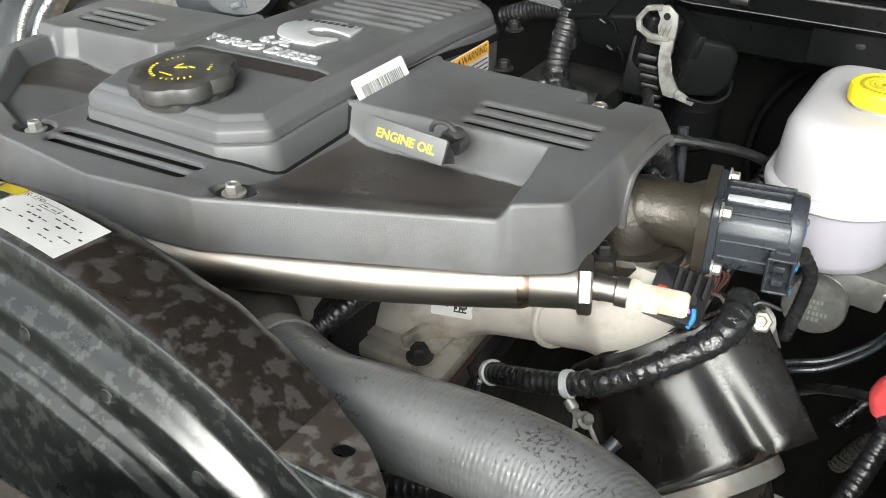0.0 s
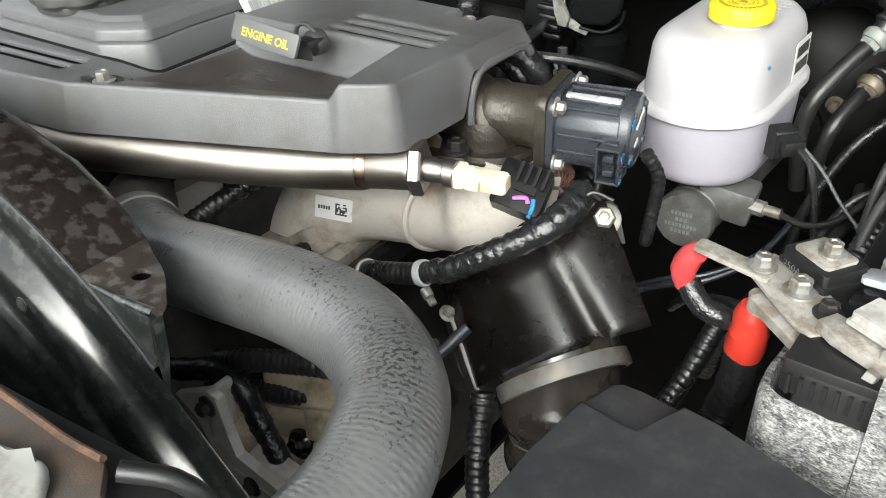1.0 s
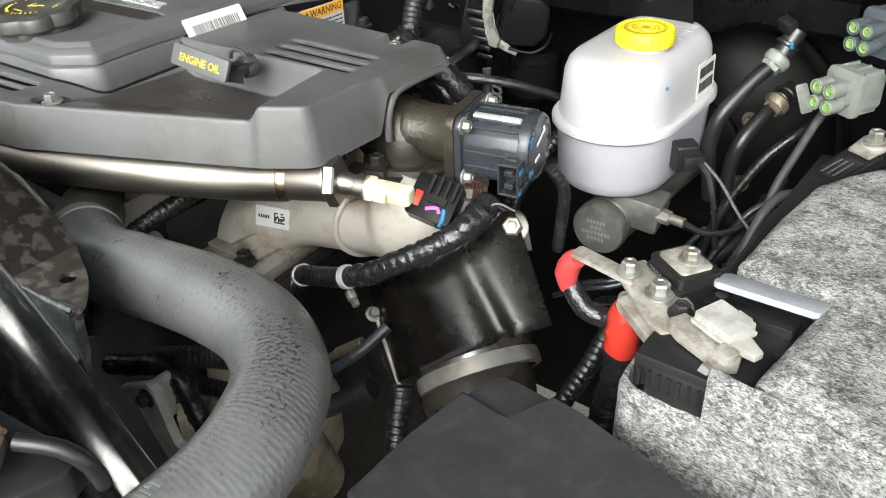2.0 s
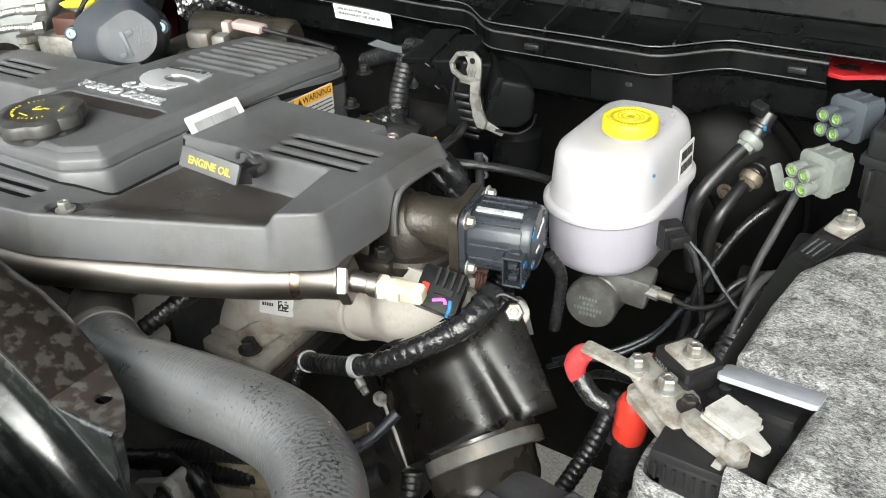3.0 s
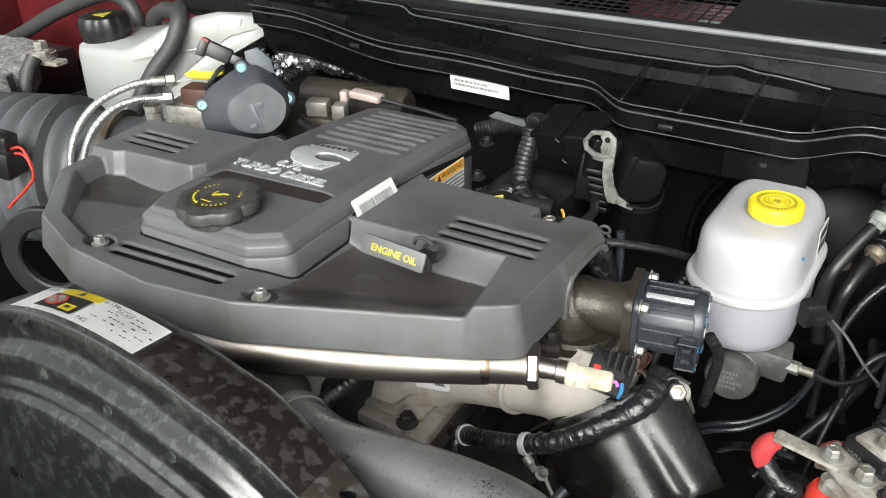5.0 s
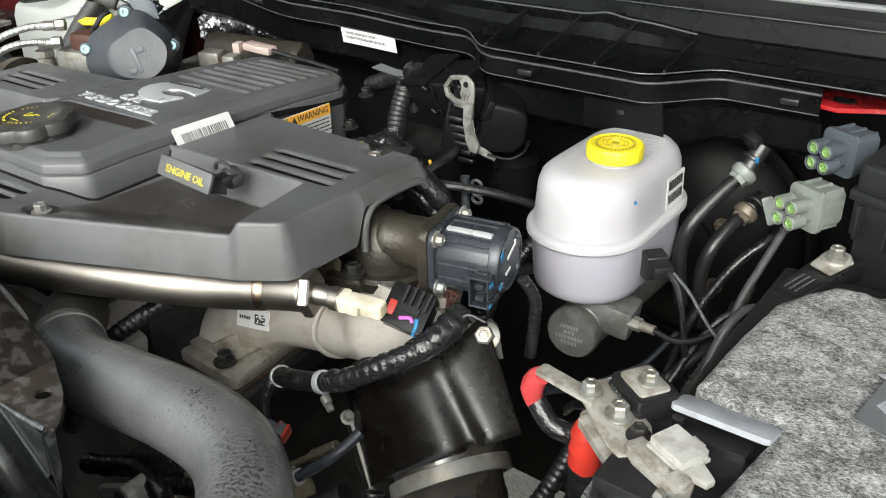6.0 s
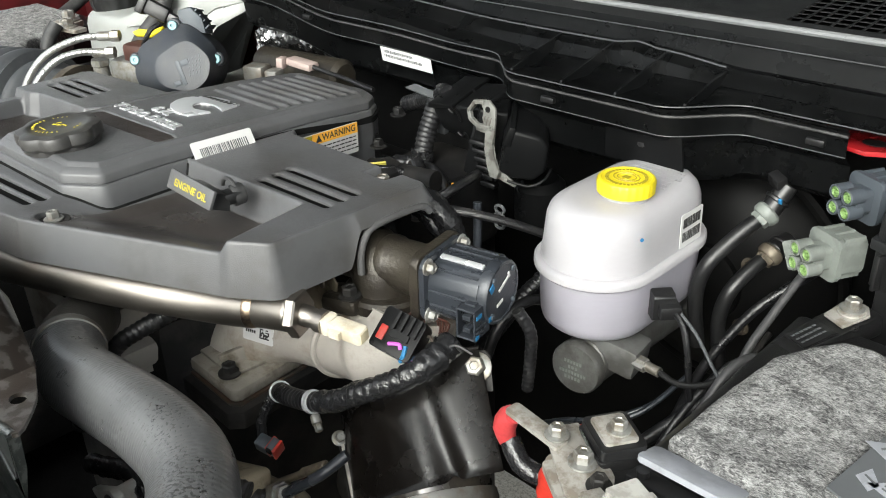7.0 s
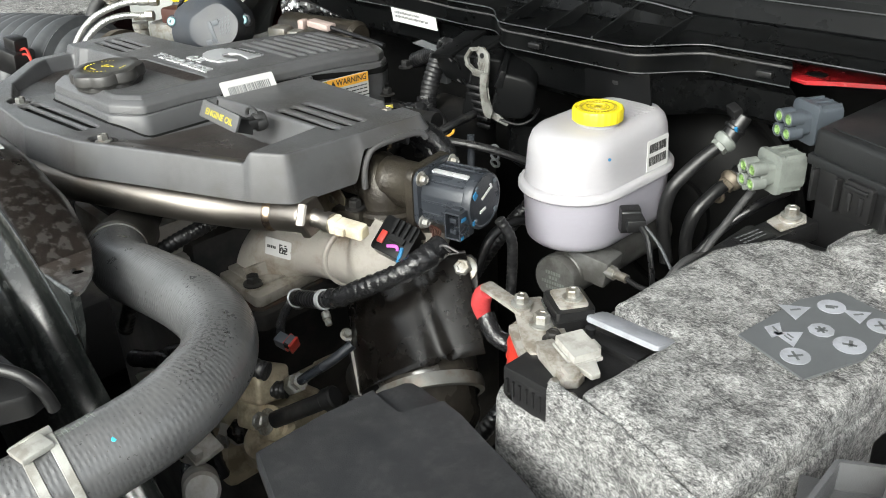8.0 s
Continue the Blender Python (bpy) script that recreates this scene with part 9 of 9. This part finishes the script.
part("tank", bm, M_BOTTLE, bottle, angle=50)
for k in range(5):
    f0 = 0.10 + 0.17 * k
    x, y = -0.965 + 0.150 * f0, 0.716 + 0.128 * f0
    far = soft_step(x, -0.99, -0.80)
    low, high = 0.93 + 0.235 * far ** 0.8, 1.150 + 0.052 * soft_step(x, -1.0, -0.86)
    bm = tube(bmesh.new(), [(x, y - 0.0008, low + 0.008), (x + 0.006, y + 0.0042, (low + high) / 2), (x + 0.012, y + 0.0098, high - 0.012)], 0.0020, seg=8)
    part("moulded_rib", bm, M_BOTTLE, bottle)
for z in (1.035, 1.095, 1.140):
    bm = tube(bmesh.new(), [(-0.962, 0.7165, z), (-0.925, 0.745, z + 0.006), (-0.888 if z < 1.1 else -0.865, 0.7735 if z < 1.1 else 0.796, z + 0.012)], 0.0016, seg=8)
    part("moulded_rib", bm, M_BOTTLE, bottle)
bm = cyl(bmesh.new(), (-0.800, 0.852, 1.186), (-0.785, 0.860, 1.187), 0.012, bevel=0.002)
part("mounting_lug", bm, M_BOTTLE, bottle)
capc = (-1.064, 0.752, 1.149)
knurl = lambda t, r, h: 1.0 + (0.03 * math.sin(12 * t) if r > 0.034 and h > 0.004 else 0)
bm = lathe(bmesh.new(), capc, (0, 0, 1), [(0, 0), (0.036, 0), (0.036, 0.006), (0.038, 0.010), (0.038, 0.032), (0.035, 0.038), (0.028, 0.040), (0, 0.040)], 96, knurl)
bcap = part("cap", bm, M_BLACK, bottle, "black pressure cap with a yellow sign")
bm = bmesh.new()
prism(bm, [(-0.006, -0.014), (0.022, -0.014), (0.008, 0.012)], 0.0402, 0.0408, m=pose(*capc))
box(bm, (-1.068, 0.742, 1.1864), (0.014, 0.010, 0.0006), rot=(0, 0, 20))
part("yellow_sign", bm, M_YINK, bcap)


def rubber_hose(points, r, label):
    bm = bmesh.new()
    tube(bm, points, r, seg=20)
    return solo("coolant_hose", bm, M_RUBBER, label, "hose", group="coolant hoses", angle=60)


rubber_hose([(-1.52, 0.83, 1.06), (-1.44, 0.83, 1.09), (-1.321, 0.83, 1.14), (-1.197, 0.83, 1.183), (-1.140, 0.832, 1.194), (-1.098, 0.832, 1.178), (-1.083, 0.83, 1.145), (-1.080, 0.83, 1.11)], 0.0125, "black coolant hose arching behind the bottle cap")
rubber_hose([(-1.057, 0.83, 1.10), (-1.056, 0.83, 1.135), (-1.040, 0.83, 1.168), (-1.007, 0.828, 1.184), (-0.960, 0.810, 1.190), (-0.925, 0.790, 1.200)], 0.0125, "short black coolant hose elbow on the bottle")
rubber_hose([(-0.935, 0.795, 1.198), (-0.912, 0.778, 1.206), (-0.896, 0.758, 1.192), (-0.903, 0.742, 1.160), (-0.922, 0.720, 1.128), (-0.943, 0.695, 1.080), (-0.958, 0.680, 1.03), (-0.965, 0.67, 0.96)], 0.0125, "long black coolant hose running down beside the bottle")

# left battery in a felt jacket
lb = thing("battery", (-1.33, 0.72, 0.9), "second car battery with felt jacket and bolted terminal", "battery")
bm = bmesh.new()
box(bm, (-1.40, 0.70, 1.0), (0.24, 0.26, 0.17), rot=(0, 0, 5), bevel=0.008)
part("case", bm, M_BLACK, lb)
bm = felt_sheet([(-1.50, 0.58), (-1.175, 0.565), (-1.16, 0.62), (-1.25, 0.665), (-1.22, 0.69), (-1.30, 0.76), (-1.345, 0.80), (-1.50, 0.79)], 1.098, 0.05, 0.006, cell=0.01)
part("felt_jacket", bm, M_FELT, lb, "mottled grey felt jacket", angle=70)
bm = bmesh.new()
prism(bm, rounded(0.07, 0.026, 0.004), 0, 0.006, bevel=0.001, m=pose(-1.195, 0.720, 1.100, 0, 0, 10))
prism(bm, rounded(0.05, 0.03, 0.004), 0, 0.010, bevel=0.002, m=pose(-1.235, 0.735, 1.098, 0, 0, 30))
part("terminal_clamp", bm, M_BUS, lb)
bolt(lb, (-1.195, 0.72, 1.106), r=0.010)
bolt(lb, (-1.235, 0.74, 1.108), r=0.012)
bm = bmesh.new()
tube(bm, [(-1.195, 0.70, 1.115), (-1.195, 0.68, 1.09), (-1.19, 0.665, 1.05), (-1.18, 0.66, 0.98)], 0.012, seg=14)
part("cable", bm, M_RUBBER, lb)
bm = lathe(bmesh.new(), (-1.191, 0.667, 1.060), (0.02, -0.05, -1), [(0, 0), (0.0145, 0), (0.016, 0.004), (0.016, 0.02), (0, 0.02)], 20)
part("red_sleeve", bm, M_RED, lb, "red cable sleeve")
# red body edge and hinge behind the bottle
bm = bmesh.new()
box(bm, (-1.25, 0.93, 1.13), (0.66, 0.02, 0.24), rot=(0, 2, 0), bevel=0.004)
solo("body_panel", bm, M_MAROON, "dark red painted body panel behind the coolant bottle", "body panel", kind="structure")
bm = bmesh.new()
cyl(bm, (-1.33, 0.90, 1.21), (-1.27, 0.915, 1.25), 0.008)
cyl(bm, (-1.335, 0.895, 1.205), (-1.325, 0.90, 1.215), 0.016)
solo("gas_strut", bm, M_BRONZE, "small hood strut ball joint on the red panel", "hood strut")
